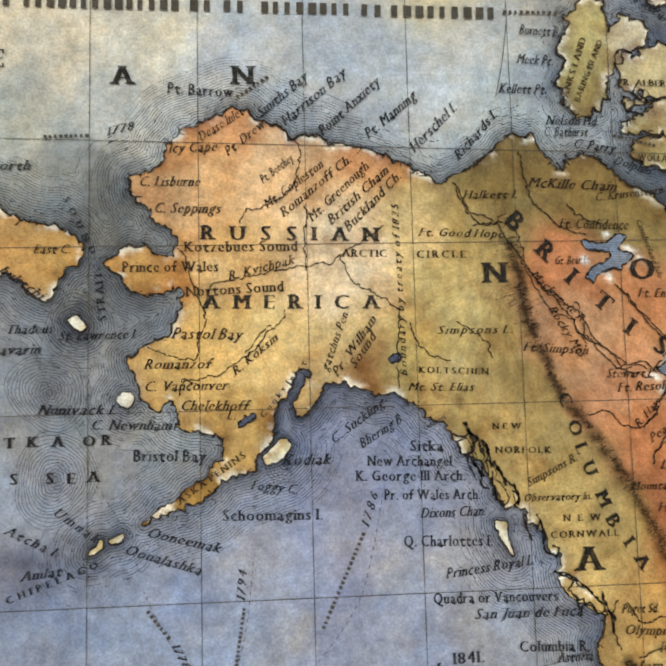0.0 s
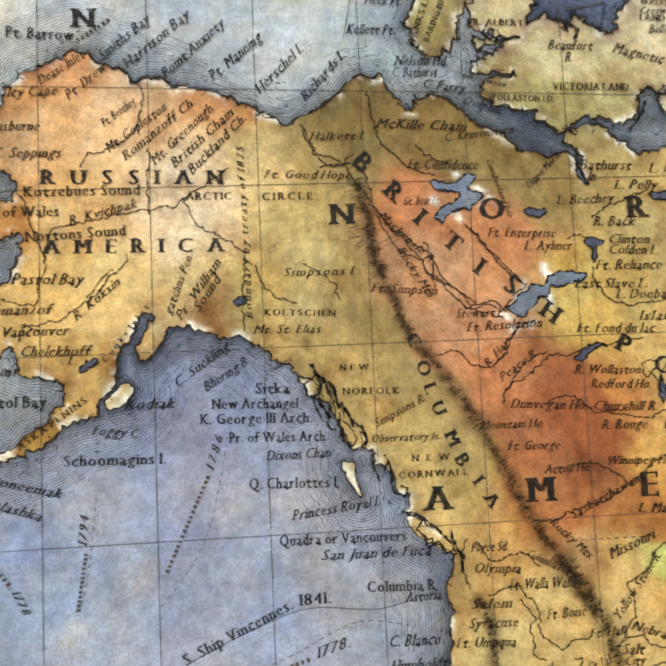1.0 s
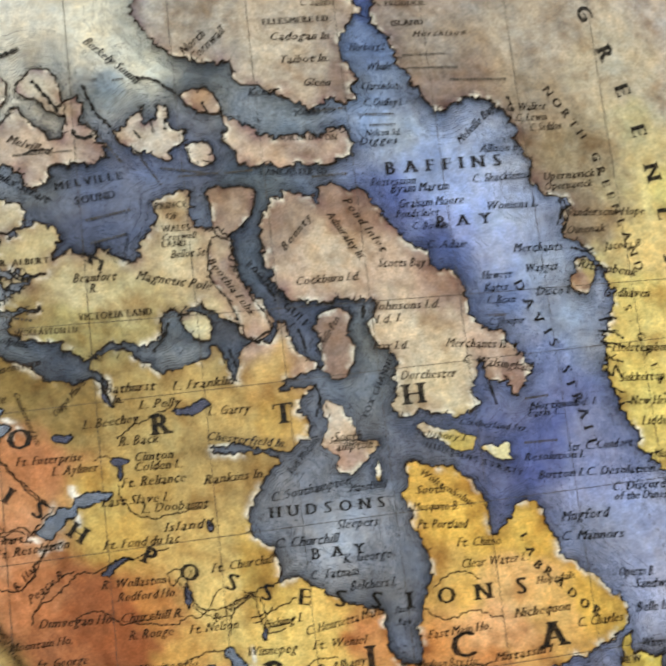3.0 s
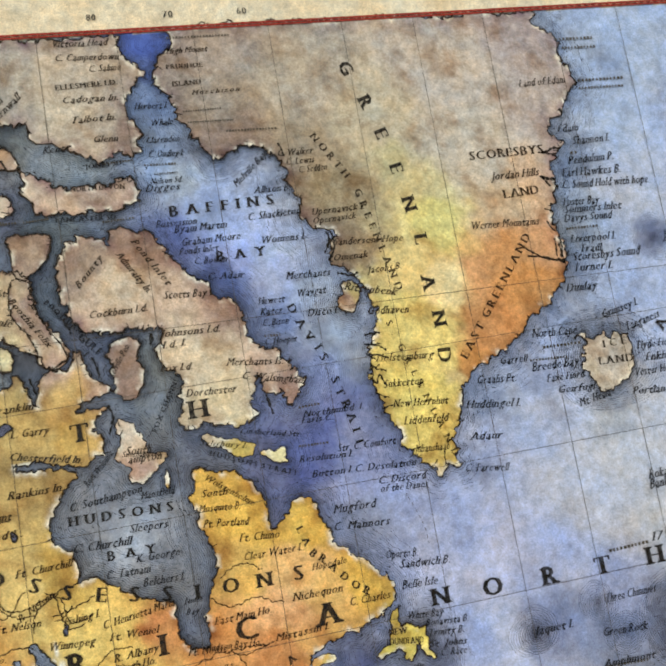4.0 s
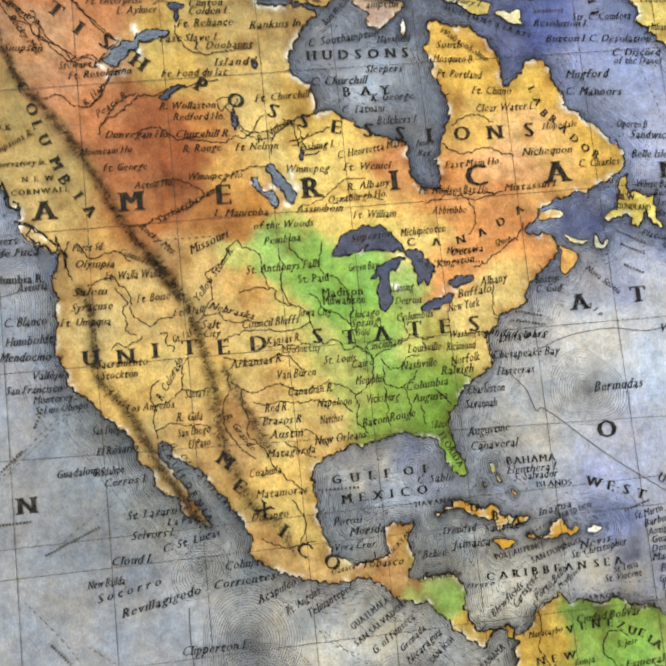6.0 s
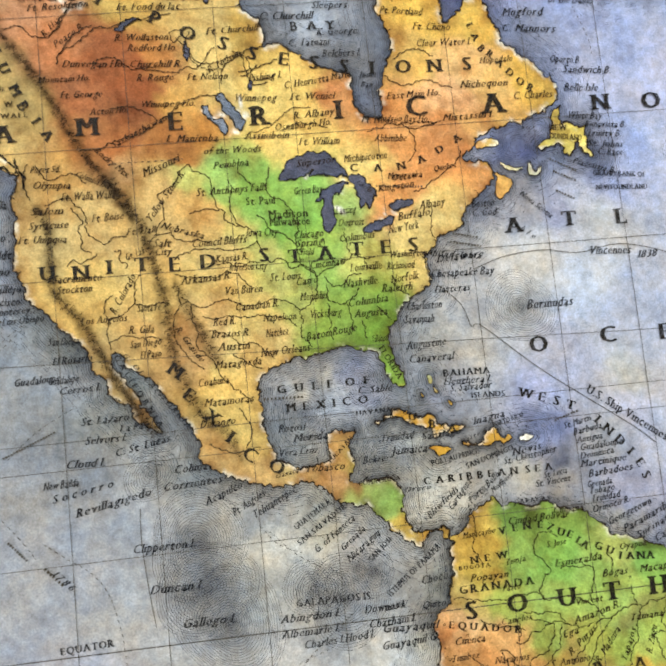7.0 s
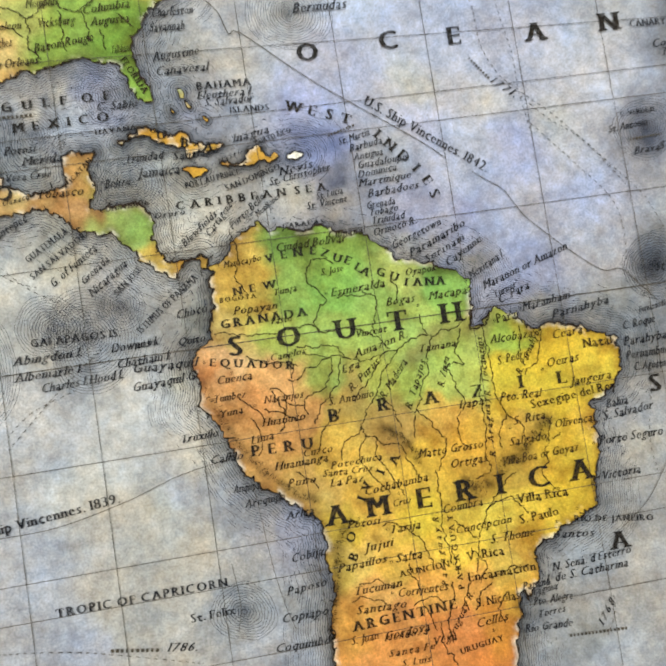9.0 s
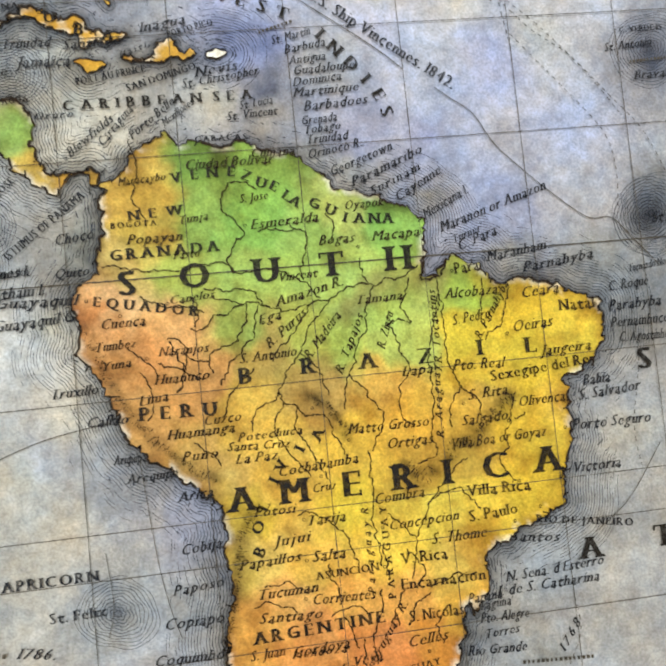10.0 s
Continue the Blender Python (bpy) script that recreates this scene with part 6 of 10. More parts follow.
fjord([(290.7, 1.8), (293.2, -1.8), (296, 1.9), (297.5, -3.6)], 0.83)
fjord([(380.9, 48.1), (390.8, 46.1), (400.1, 41.1)], 0.90)
fjord([(396.5, 88.2), (400.7, 86), (404.2, 86)], 1.38)
fjord([(397.9, 52.3), (399, 46.5), (399.5, 41.4)], 1.14)
fjord([(400.1, 99.4), (405.3, 101.8), (410.4, 101.1)], 1.15)
fjord([(281.7, 75), (283, 70.4), (279.5, 64.4)], 1.05)
fjord([(284, 54), (290.1, 51.9), (294.4, 52.4)], 1.04)
fjord([(265.8, 122.7), (267.8, 115.7)], 0.84)
fjord([(-12.6, -51.7), (-11.3, -55.5), (-10.7, -59.2)], 1.03)
fjord([(-9.6, -57), (-8.5, -60), (-6.7, -63.7)], 1.03)
fjord([(-7, -59.3), (-5, -63.1), (-4.4, -67.5)], 0.88)
fjord([(-3.6, -65.3), (-0.8, -69.8), (0.8, -74.3)], 1.03)
fjord([(3.4, -73.7), (4.5, -77.4), (4.9, -81)], 0.89)
fjord([(-12.3, -62.7), (-9.5, -67.2), (-6.8, -71)], 0.88)
fjord([(-4, -74.8), (-2.7, -79.2)], 0.88)
fjord([(11.1, -84.2), (13.1, -88.7), (13.6, -93.1)], 0.59)
fjord([(34.5, -117.2), (36.6, -120.2), (35.6, -124.5)], 0.89)
fjord([(37.1, 128.5), (42.4, 134.3), (49.2, 137.3)], 0.98)
fjord([(41.9, 126.3), (46.2, 129.5)], 0.99)
fjord([(62.7, 114.4), (67.8, 115.7), (73.5, 114.7)], 1.00)
fjord([(68.1, 144.9), (72.8, 139.1), (78.1, 130.5)], 1.35)
fjord([(82.5, 122.9), (85.6, 119), (90.8, 119.5)], 1.35)
fjord([(107.1, 120.8), (110.2, 116.9)], 0.86)
fjord([(114.3, 124.8), (115.5, 119.2)], 0.86)
fjord([(121.3, 126), (119.9, 119.7)], 1.04)
fjord([(135.7, 130.4), (137.9, 125.6)], 1.05)
fjord([(88.2, 141.5), (92.5, 130.2), (98.7, 122.4)], 1.19)
fjord([(109, 143.6), (117.5, 141.1), (125.6, 134.9)], 1.04)
fjord([(51.9, 153.4), (57.1, 156.7), (64, 158.9)], 1.50)
fjord([(52, 128.1), (48.3, 123.1)], 0.99)
fjord([(86, 70.2), (90, 67.2), (88.8, 63)], 1.33)
fjord([(53.9, 66.9), (58.5, 63), (65.1, 64.1)], 0.81)
fjord([(51.8, 60.3), (58.1, 57.9)], 0.81)
fjord([(86.5, 22.6), (86.8, 15.8), (89.6, 9.7)], 0.98)
fjord([(114.6, 39.9), (110.6, 33.5), (106.9, 28.8)], 1.00)
fjord([(121.9, 46), (118.1, 42.1)], 1.01)
fjord([(137, 27.1), (139.5, 18.2)], 0.85)
fjord([(165, 31.8), (167.1, 27.2), (167.4, 22)], 0.86)
fjord([(169.3, 8.8), (171.2, 2.6), (168.7, -4)], 1.03)
fjord([(192.9, 38.5), (191.4, 33.3)], 1.41)
fjord([(240.8, 1.4), (243.2, -7.7)], 1.07)
fjord([(155, 51.3), (157.6, 44)], 1.03)
town(202.0, -333.8)
town(211.8, -339.4)
town(226.4, -336.8)
town(218.7, -353.4)
town(252.9, -314.2)
town(288.2, -324.1)
town(255.6, -345.7)
town(318.2, -334.6)
town(315.5, -365.7)
town(317.2, -378.0)
town(334.3, -356.8)
town(352.4, -345.1)
town(365.4, -349.9)
town(367.8, -354.4)
town(361.1, -368.7)
town(351.4, -381.0)
town(350.1, -389.3)
town(346.7, -404.9)
town(332.6, -404.6)
town(329.7, -417.2)
town(311.6, -389.8)
town(278.8, -385.4)
town(268.3, -374.1)
town(286.7, -413.9)
town(268.9, -395.7)
town(262.2, -408.4)
town(261.9, -421.1)
town(260.4, -432.7)
town(286.1, -426.1)
town(331.4, -385.1)
town(310.1, -445.7)
town(297.4, -453.9)
town(338.7, -413.6)
town(160.2, -161.4)
town(156.0, -167.7)
town(178.4, -152.8)
town(165.7, -159.4)
town(151.6, -165.7)
town(176.1, -155.2)
town(141.7, -183.4)
town(209.0, -184.8)
town(157.7, -179.9)
river([(122, -231.4), (126.9, -239.6), (124.2, -248.9)], 0.36)
river([(107.6, -245.1), (116.5, -249.9), (129.8, -249.5)], 0.36)
river([(132, -66.9), (139.1, -71.3), (141.9, -81.2), (151.5, -80)], 0.35)
river([(114.3, -55.9), (111.7, -65.4), (120, -75.7), (129.5, -74.5)], 0.35)
river([(135.7, -107.5), (147.1, -104.7), (155.3, -97.7), (166.7, -96.7)], 0.35)
river([(150.7, -106.9), (162.2, -104), (173.2, -106.8)], 0.35)
river([(202.5, -83.9), (209.7, -88.4), (223.4, -87.5), (234.6, -92.3)], 0.36)
river([(207.3, -76.4), (217.6, -71.3), (226.8, -75.9)], 0.37)
river([(191.8, -110.3), (203.7, -107.4), (214.9, -110.2), (226.8, -107.3)], 0.36)
river([(211, -109.9), (213.7, -119.8), (209, -127)], 0.36)
river([(218.5, -283.7), (220.3, -293.5), (218.3, -301.5), (221.5, -309.9)], 0.25)
river([(207.3, -323.6), (215.1, -324.3), (228, -326.8), (244, -325.5), (249.1, -328.7)], 0.25)
river([(216.1, -357.8), (219.4, -364.8), (217.4, -372.5)], 0.25)
river([(247.7, -427.3), (255.7, -427.1), (262, -430.6)], 0.25)
river([(267.8, -439.2), (274.7, -437.5), (281.2, -439.7)], 0.25)
river([(244.5, -433.4), (249.8, -432.8), (257.4, -436.5)], 0.25)
river([(294.1, -421.5), (298.9, -428.8), (295.4, -435.1)], 0.26)
river([(305.9, -440.5), (301, -446.5), (303.2, -452.1)], 0.26)
river([(-66.6, 25.9), (-67.5, 13.7), (-67, 1.6)], 0.29)
river([(-7.5, 17.7), (0.3, 18.4), (5.1, 22.2)], 0.29)
river([(11.8, 0.5), (19, -11.8), (27.9, -18.1), (32.1, -27.2)], 0.29)
river([(-31.6, -17), (-25.9, -27.5), (-17, -30.7)], 0.29)
river([(-79.2, -17.6), (-85.1, -21.9), (-88.1, -26.2)], 0.28)
river([(68.9, -69.2), (77.4, -66.7), (87, -72.6), (98.8, -72)], 0.31)
river([(54.3, -64.6), (61.6, -55.4), (70.3, -51.1)], 0.31)
river([(41.6, -33.7), (51.6, -32.8), (56.3, -36.6)], 0.31)
river([(75.5, -91.1), (85.5, -90.5), (91.9, -94.3), (96.6, -98.1)], 0.31)
river([(26.9, 25.2), (33.2, 19.6), (39.8, 17.4)], 0.32)
river([(-14.5, -17.4), (-5.1, -23.2), (-2.2, -30)], 0.30)
river([(38, -114.4), (35.9, -122), (38.6, -130.1)], 0.30)
fjord([(-17.2, -55.9), (-13.5, -56.8), (-11.3, -56.2), (-8.4, -57.8), (-6.3, -59.3), (-4.9, -62.3)], 0.73)
fjord([(-13.6, -51.7), (-12, -54.7), (-10.3, -57), (-10.7, -60.6), (-10.2, -64.3), (-9.3, -68), (-8.2, -70.9)], 0.74)
fjord([(-13, -62.7), (-11.7, -67.1), (-9.7, -71.6)], 0.73)
fjord([(-7, -58.6), (-4.9, -61.6), (-5.8, -65.2), (-7.3, -66.6)], 0.74)
fjord([(-5.1, -66), (-2.2, -67.6), (-0.1, -71.3), (2, -73.6), (4.1, -75.2), (4.7, -78.8), (3.1, -80.9)], 0.74)
fjord([(-3.7, -69), (-3.9, -73.3), (-2, -79.2), (0.1, -82.2)], 0.74)
fjord([(-7.3, -67.3), (-8.3, -73.1), (-5.4, -74.7)], 0.73)
fjord([(10.8, -90), (12.4, -86.5), (12.9, -91.6), (13.5, -95.9), (14.9, -97.5)], 0.74)
fjord([(6.6, -84.7), (7.9, -89.9), (9.2, -92.8)], 0.74)
fjord([(16.5, -94.7), (18.6, -96.2), (17, -99)], 0.74)
fjord([(16, -104), (21.1, -105), (26.8, -108.9), (31, -113.5), (34.6, -116.5), (35.8, -120.9), (36.3, -125.9)], 0.74)
fjord([(32.6, -111.4), (34.2, -115.8)], 0.74)
fjord([(23.7, -113), (25, -116.7), (28, -114.7), (30.8, -118.5), (33.8, -117.2)], 0.74)
river([(286.7, -419.5), (286.8, -425.3), (286.6, -430.3), (286.6, -430.3)], 0.37)
river([(277.5, -447.9), (277.1, -453.9), (278.7, -459.5), (281.8, -463.8), (281.8, -463.8)], 0.37)
river([(291.1, -434.4), (288.5, -439.7), (286.9, -443.5)], 0.38)
river([(314.9, -432), (308.3, -432.1), (302.5, -433.1), (300.7, -433.6)], 0.38)
river([(267.8, -422.8), (270.3, -430.6), (271.2, -435.7)], 0.37)
river([(272.1, -440.8), (274.8, -447.4), (275.7, -449.6)], 0.37)
river([(94.7, -132.1), (99, -130.1), (102.1, -127.7), (104.4, -123.4), (107.8, -119.4), (111.2, -123.3), (115.9, -125), (117.9, -129.2), (118.4, -134.1), (119.6, -141.1)], 0.30)
river([(108.2, -142.8), (110.6, -141.6), (114.9, -141.2), (122.2, -142.2), (123, -146.1), (127.4, -149.7), (132.7, -151.6), (135.9, -154.9), (135.9, -158.6), (138.8, -163.3), (141.4, -167.3), (147, -166), (150.5, -170.6), (156.8, -170), (160.7, -174.3), (162.1, -175.9)], 0.30)
river([(125.4, -127.6), (126.9, -132.8), (126, -138.9), (127.6, -147.1), (128.6, -149.6)], 0.30)
river([(144.7, -123), (142.3, -132.5), (145, -136.8), (149.5, -139.8), (152.5, -143.2), (153.2, -148.3), (156, -153.7), (154.1, -157.6), (153.6, -162.6), (155.3, -168.8), (157.6, -172), (162.1, -176.1)], 0.30)
river([(136.6, -144.9), (140.2, -148.2), (142.8, -152.5), (147.4, -155), (152, -158.4), (153.6, -162)], 0.30)
river([(131.1, -118.8), (131.2, -124), (133.2, -128.2), (135.9, -131.1)], 0.30)
river([(162.1, -176.1), (161.2, -181.4), (159.2, -185.2), (155.9, -188.9), (152.7, -191.6), (153.9, -195.7), (151.9, -199.4), (153.5, -203.5), (156.1, -206.8)], 0.30)
river([(162.1, -176.1), (167.3, -173), (172.5, -171), (176.7, -168.8), (179.9, -166.6), (183.6, -169.4), (189.6, -168.9)], 0.30)
river([(165.3, -179.2), (165.6, -183.9), (166.8, -187.4), (172.6, -189.1), (177.1, -187), (180.8, -182.9)], 0.30)
river([(165, -176.4), (168.5, -180.7), (173.5, -180.6), (176.8, -176.9), (181.9, -175.9)], 0.30)
river([(98.8, -169.5), (107.2, -171.7), (116.7, -172.2), (121.7, -170.7), (126.4, -172.1), (129.9, -175.8), (132.2, -178.3)], 0.30)
river([(99.3, -162.6), (103.3, -161), (108.2, -159.1), (118.8, -159.4), (128.3, -160.9), (133.9, -159.4), (136.4, -158)], 0.30)
river([(112.5, -165.8), (120.2, -166.2), (125.9, -167.1), (135.6, -167)], 0.30)
river([(88.7, -153.1), (93.6, -151.1), (98.4, -150.2), (101, -153.8), (109.5, -155), (115.2, -156.1)], 0.30)
river([(100.8, -180.6), (105.3, -183.4), (110.9, -185.1), (115.7, -184), (121.6, -182.6), (126.2, -185), (129.9, -186.4), (135.8, -185.9), (139.8, -184.7), (145.6, -184.9), (149.2, -187.3), (152.8, -190.6)], 0.30)
river([(109.6, -189.3), (115.2, -190.3), (121.9, -190.1), (127.6, -191.1), (135.3, -191.4), (144.8, -193.2), (151.2, -197.4)], 0.30)
river([(111.9, -195.4), (119.3, -198.5), (124.6, -202.6), (132.2, -204.3), (139.2, -210.9)], 0.30)
river([(120.4, -207), (126.7, -211.6), (133.1, -215.2)], 0.30)
river([(44.8, -133.9), (49.5, -132.7), (55.2, -131.2), (58.7, -135.1), (61.7, -139.3), (61.8, -145.3), (62.5, -148.4), (65.7, -151.6), (70.7, -152.5), (73.7, -150), (78.5, -149.8)], 0.30)
river([(55.9, -135.8), (58.4, -140), (60.1, -142.2), (59, -146.1), (59, -151), (59.3, -154.6), (63.9, -155.8)], 0.30)
river([(52.3, -161.8), (54.8, -158.5), (59, -159.9), (63.7, -159.3), (65.7, -156.6)], 0.30)
river([(83.7, -168.7), (82, -170.9), (81.2, -176.7), (80.6, -180.6), (77.9, -183.2), (72.1, -186), (68.9, -187.2), (68, -192), (68.5, -196.9), (69.3, -199.8)], 0.30)
river([(71.6, -175.4), (67.8, -180.3), (68.5, -184.3), (68.9, -186.8)], 0.30)
river([(80.6, -180.6), (85.5, -182), (90.3, -181.5), (94.9, -182.4)], 0.30)
river([(68.5, -197.2), (72.3, -195.7), (76.2, -194.2), (80.7, -195.8), (86.3, -196.3), (91.9, -197.7)], 0.30)
river([(99.4, -174.5), (100, -182.5), (97.3, -188.1), (96.5, -193.9), (97.4, -198.8), (99.5, -202.9), (104.1, -209.2), (108.6, -212.6)], 0.30)
river([(104.4, -182.9), (106, -192.9), (106.1, -201.7), (111.7, -209), (117.5, -218.4), (123.6, -224.8), (127.6, -229.7)], 0.30)
river([(94.5, -132.1), (96.3, -140.3), (93.3, -147.1), (90.7, -151.9)], 0.30)
river([(73.2, -157.2), (76.1, -156.9), (75.9, -161.5), (78.1, -163), (77.6, -164.6)], 0.30)
river([(187.2, -191), (190.7, -195.3), (193.4, -198.6)], 0.30)
river([(196.2, -181.7), (199.7, -186.1), (202.4, -188.8)], 0.30)
river([(183.6, -169.4), (185.1, -173.6), (189, -175)], 0.30)
river([(217.3, -147.7), (216.6, -159.1), (217.5, -163.3)], 0.30)
river([(210.3, -140.9), (216.4, -138.3), (221.9, -134.6), (227.5, -130.8), (233.1, -127), (234.7, -122.9)], 0.30)
river([(210.5, -170.9), (211.8, -177.1), (213.1, -183.3)], 0.30)
river([(165.7, -188.9), (166.1, -194.9), (165.9, -200.8), (166.6, -204.9)], 0.30)
river([(180.5, -198.3), (181, -202.3), (181.6, -206.8)], 0.30)
river([(174.5, -189.7), (174.8, -195.8), (175.6, -201.8)], 0.30)
river([(165.8, -158.6), (167.2, -164.8), (170.2, -170.2)], 0.30)
river([(175.9, -157.5), (177.2, -163.7), (179.3, -166.6)], 0.30)
river([(307, -331.2), (303.5, -334.4), (298.5, -335.7), (295.7, -335.1), (293.4, -337.2), (290.7, -336.7), (288.7, -335.8), (285.2, -336.4), (282.2, -338), (280, -339.8), (276.5, -340.5), (273.1, -340), (270.3, -340.6), (266.8, -342), (262.3, -343.4), (260, -341.8), (256.8, -340.1), (253.6, -338.5), (250.6, -339.1), (248.8, -339.9), (246, -340.7), (243.9, -342.5), (240.6, -341.8), (239.1, -343.4), (237.6, -346), (232.9, -346.2)], 0.27)
river([(238.1, -333.5), (240.7, -334.1), (244.6, -334.2), (248.6, -334.5), (252.6, -334.6), (253.8, -336), (255.2, -338.2), (256.8, -340.1)], 0.27)
river([(239.8, -336.1), (242.3, -337.4), (246.3, -338.3), (249.5, -339.7)], 0.27)
river([(245.9, -306.6), (246.9, -310.1), (249.4, -312.4), (250.6, -313.9), (252, -316.1), (251.2, -318), (249.4, -318.6), (248.3, -320.5), (247.1, -322.5), (246.8, -325.9), (247.9, -328), (249.8, -329.5), (253.1, -329.2), (257.2, -329.2), (261.2, -329.2), (265.1, -330.9), (268.4, -332.6), (270.5, -334.8), (272.1, -336.4), (274.1, -339.3)], 0.27)
river([(245.9, -306.6), (246.4, -303.2), (249.1, -300.7), (253.2, -300), (257.1, -302)], 0.27)
river([(266.8, -313.8), (267.9, -316.4), (270.8, -318), (272.8, -319.9), (271.3, -323.9), (269.4, -326.5), (269.6, -329.9), (270.3, -333.4)], 0.27)
river([(278, -312), (279.8, -314.2), (280.4, -318.4), (278.4, -321.7)], 0.27)
river([(255.8, -315.7), (259.2, -315.7), (263.8, -317), (267.9, -316.7)], 0.27)
river([(250.2, -339.5), (250, -345.2), (247.9, -349), (246.4, -350.9), (243, -351.9), (239.6, -352.9), (237.3, -356), (238.3, -360.1)], 0.27)
river([(255.1, -340), (253.2, -342.8), (252.3, -348.1), (250.3, -351.9), (247.8, -354.4), (244.5, -356.7), (242.5, -360.5), (241.2, -364.4)], 0.27)
river([(270.3, -340.6), (269.3, -344.3), (265.4, -348.7), (263.1, -351.2), (259.4, -354.9), (257.1, -358)], 0.27)
river([(277.1, -340.9), (273.3, -344.7), (270.2, -348.5), (268.4, -352.4), (267.2, -355.7), (267.2, -357.7), (269.8, -359.3), (271.8, -362.2), (273.1, -366.4), (273.7, -370.6)], 0.27)
river([(267.1, -356.3), (264.4, -358.8), (262.2, -361.2), (260.2, -365.1), (258.2, -367.6)], 0.27)
river([(258.2, -367.6), (259.6, -371.1), (257.5, -374.9), (255.8, -378), (257.9, -383.6), (260.2, -387.9), (263.2, -391.5), (265.5, -395.1)], 0.27)
river([(258.2, -367.6), (256.6, -370.1), (252.4, -371.6), (250.1, -374.7), (249.4, -379.3)], 0.27)
river([(259.5, -371.5), (262.4, -372.7), (262.8, -375.4), (262.7, -380.1), (264.6, -383.7), (266.2, -387.9), (269.7, -393.6), (271, -397.1)], 0.27)
river([(262.4, -372.3), (266.1, -375.4), (270.1, -376.2), (272.7, -377.9), (274.4, -380.8), (274.1, -383.4), (276.5, -386.4), (276.9, -389.8)], 0.27)
river([(251.5, -360.1), (249.4, -361.9), (245.8, -364.9), (242.7, -369.2), (240.6, -374.3)], 0.27)
river([(292, -337.5), (288.9, -342.7), (288, -346.1), (288.1, -350.9), (285.4, -354.1), (284.1, -357.4), (283.2, -361.4), (280.5, -365.2), (279.2, -369.8), (279.1, -375.2)], 0.27)
river([(280.5, -365.2), (283.3, -367.5), (286.1, -369.4), (286.9, -372), (288.6, -375.6), (291.1, -378.5), (289.6, -383.1), (288.2, -385.7), (286.5, -389.5)], 0.27)
river([(303.7, -335.8), (301.6, -341.8), (300.3, -344.5), (302.7, -348.6), (302.9, -350.3), (301.2, -348.7), (297.1, -348.1), (295.5, -350.3), (297.2, -353.9), (298.7, -359.5), (301, -363.9), (301.1, -366.7), (298, -369.8), (297.1, -373.8), (296.1, -376.4), (297.1, -380.6), (300.3, -383)], 0.27)
river([(311.8, -336.5), (312.3, -341.5), (312.3, -347), (310.1, -351), (308.8, -356.4), (307.8, -361.8), (307.8, -366), (307.3, -370), (307, -376.9), (306.2, -383.6), (306.3, -387.7), (307, -391.9), (303.9, -394.3), (300.3, -395.9)], 0.27)
river([(312.6, -341.5), (313.6, -345.8), (313.2, -351.3), (313.4, -356.9), (313.4, -362.4), (315.3, -368.1), (316.2, -372.4), (313.7, -376.2), (312.6, -381.6), (312.6, -385.7)], 0.27)
river([(316.2, -372.1), (319.5, -374.8), (322.7, -377.9), (322.9, -382)], 0.27)
river([(328.4, -337.3), (327.6, -341.5), (326.4, -348.4)], 0.27)
river([(336.3, -340.9), (334.8, -347.8), (332.7, -353.2), (329.6, -355), (326.4, -358.2)], 0.27)
river([(335.1, -375.8), (333.2, -379.7), (332, -383.7), (329.9, -389), (330.1, -393.2), (327.6, -396.3), (329.2, -401.3), (331.7, -404.3)], 0.27)
river([(337.8, -383.3), (332.6, -384.5)], 0.27)
river([(287.2, -327.4), (288.5, -330.9), (289.8, -334.5), (290.4, -336.4)], 0.27)
river([(284.4, -389.3), (285.4, -393.4), (284.7, -397.4), (284.9, -401.5), (283.8, -408), (284.2, -413.4), (285.2, -420.2), (285.4, -425.5)], 0.27)
river([(316.4, -395), (311.8, -398.6), (307.9, -402.2), (303.3, -405.7), (301.9, -410.2), (299.6, -414.6), (297.7, -419.1), (296.2, -424.2), (295, -430.7)], 0.27)
river([(302.5, -406.9), (306.1, -406), (311.1, -404.6), (313.9, -405.2), (316.3, -408.6), (319.4, -412.4)], 0.27)
river([(288.4, -409.9), (291.6, -412.3), (294.7, -415.4), (297.4, -418.4)], 0.27)
river([(260.2, -407.7), (263.1, -406.1), (267.6, -408), (272, -411.2), (274.9, -414.9), (276.5, -419.1), (278.7, -424.6)], 0.27)
river([(230.5, -380.5), (236, -385.1), (238.2, -389.3)], 0.27)
river([(233.9, -335.5), (236, -341.1), (233.7, -344.9)], 0.27)
river([(218.3, -334.1), (224.6, -337.3), (232.3, -338.7), (237.4, -341.2)], 0.27)
river([(213.1, -349.5), (217.9, -354), (221.4, -358.3)], 0.27)
river([(229.9, -351.2), (232.8, -355.5), (237.3, -356)], 0.27)
river([(225, -346.7), (228.8, -348.5), (231, -352.7), (229.9, -357.9)], 0.27)
river([(309.8, -328.6), (308.7, -336.2), (311.8, -336.5), (314.7, -335.4), (316.5, -329.9)], 0.55)
river([(90.2, -73.6), (96.9, -74.7), (101.8, -75.5), (106.9, -75.6), (111.4, -73.1), (114.6, -75), (116.3, -74.4)], 0.30)
river([(138.3, -68.9), (133.8, -71), (129.2, -73.9), (127.1, -77.9), (127, -82.8)], 0.30)
river([(124.9, -65.2), (122.1, -67.4), (120.1, -70.6), (116.4, -73.6)], 0.30)
river([(28.3, -10.8), (31.2, -16.1), (32.1, -24.5), (38, -26.4), (42.7, -31.3), (44.9, -34.8), (49.9, -33.5), (53.9, -35.5)], 0.30)
river([(44.8, -6.2), (49.7, -11.7), (54.4, -16.3), (59.8, -22.6), (63.8, -26.3)], 0.30)
river([(62, -38.7), (59.2, -43.5), (55.4, -49.8), (51.7, -56.1)], 0.30)
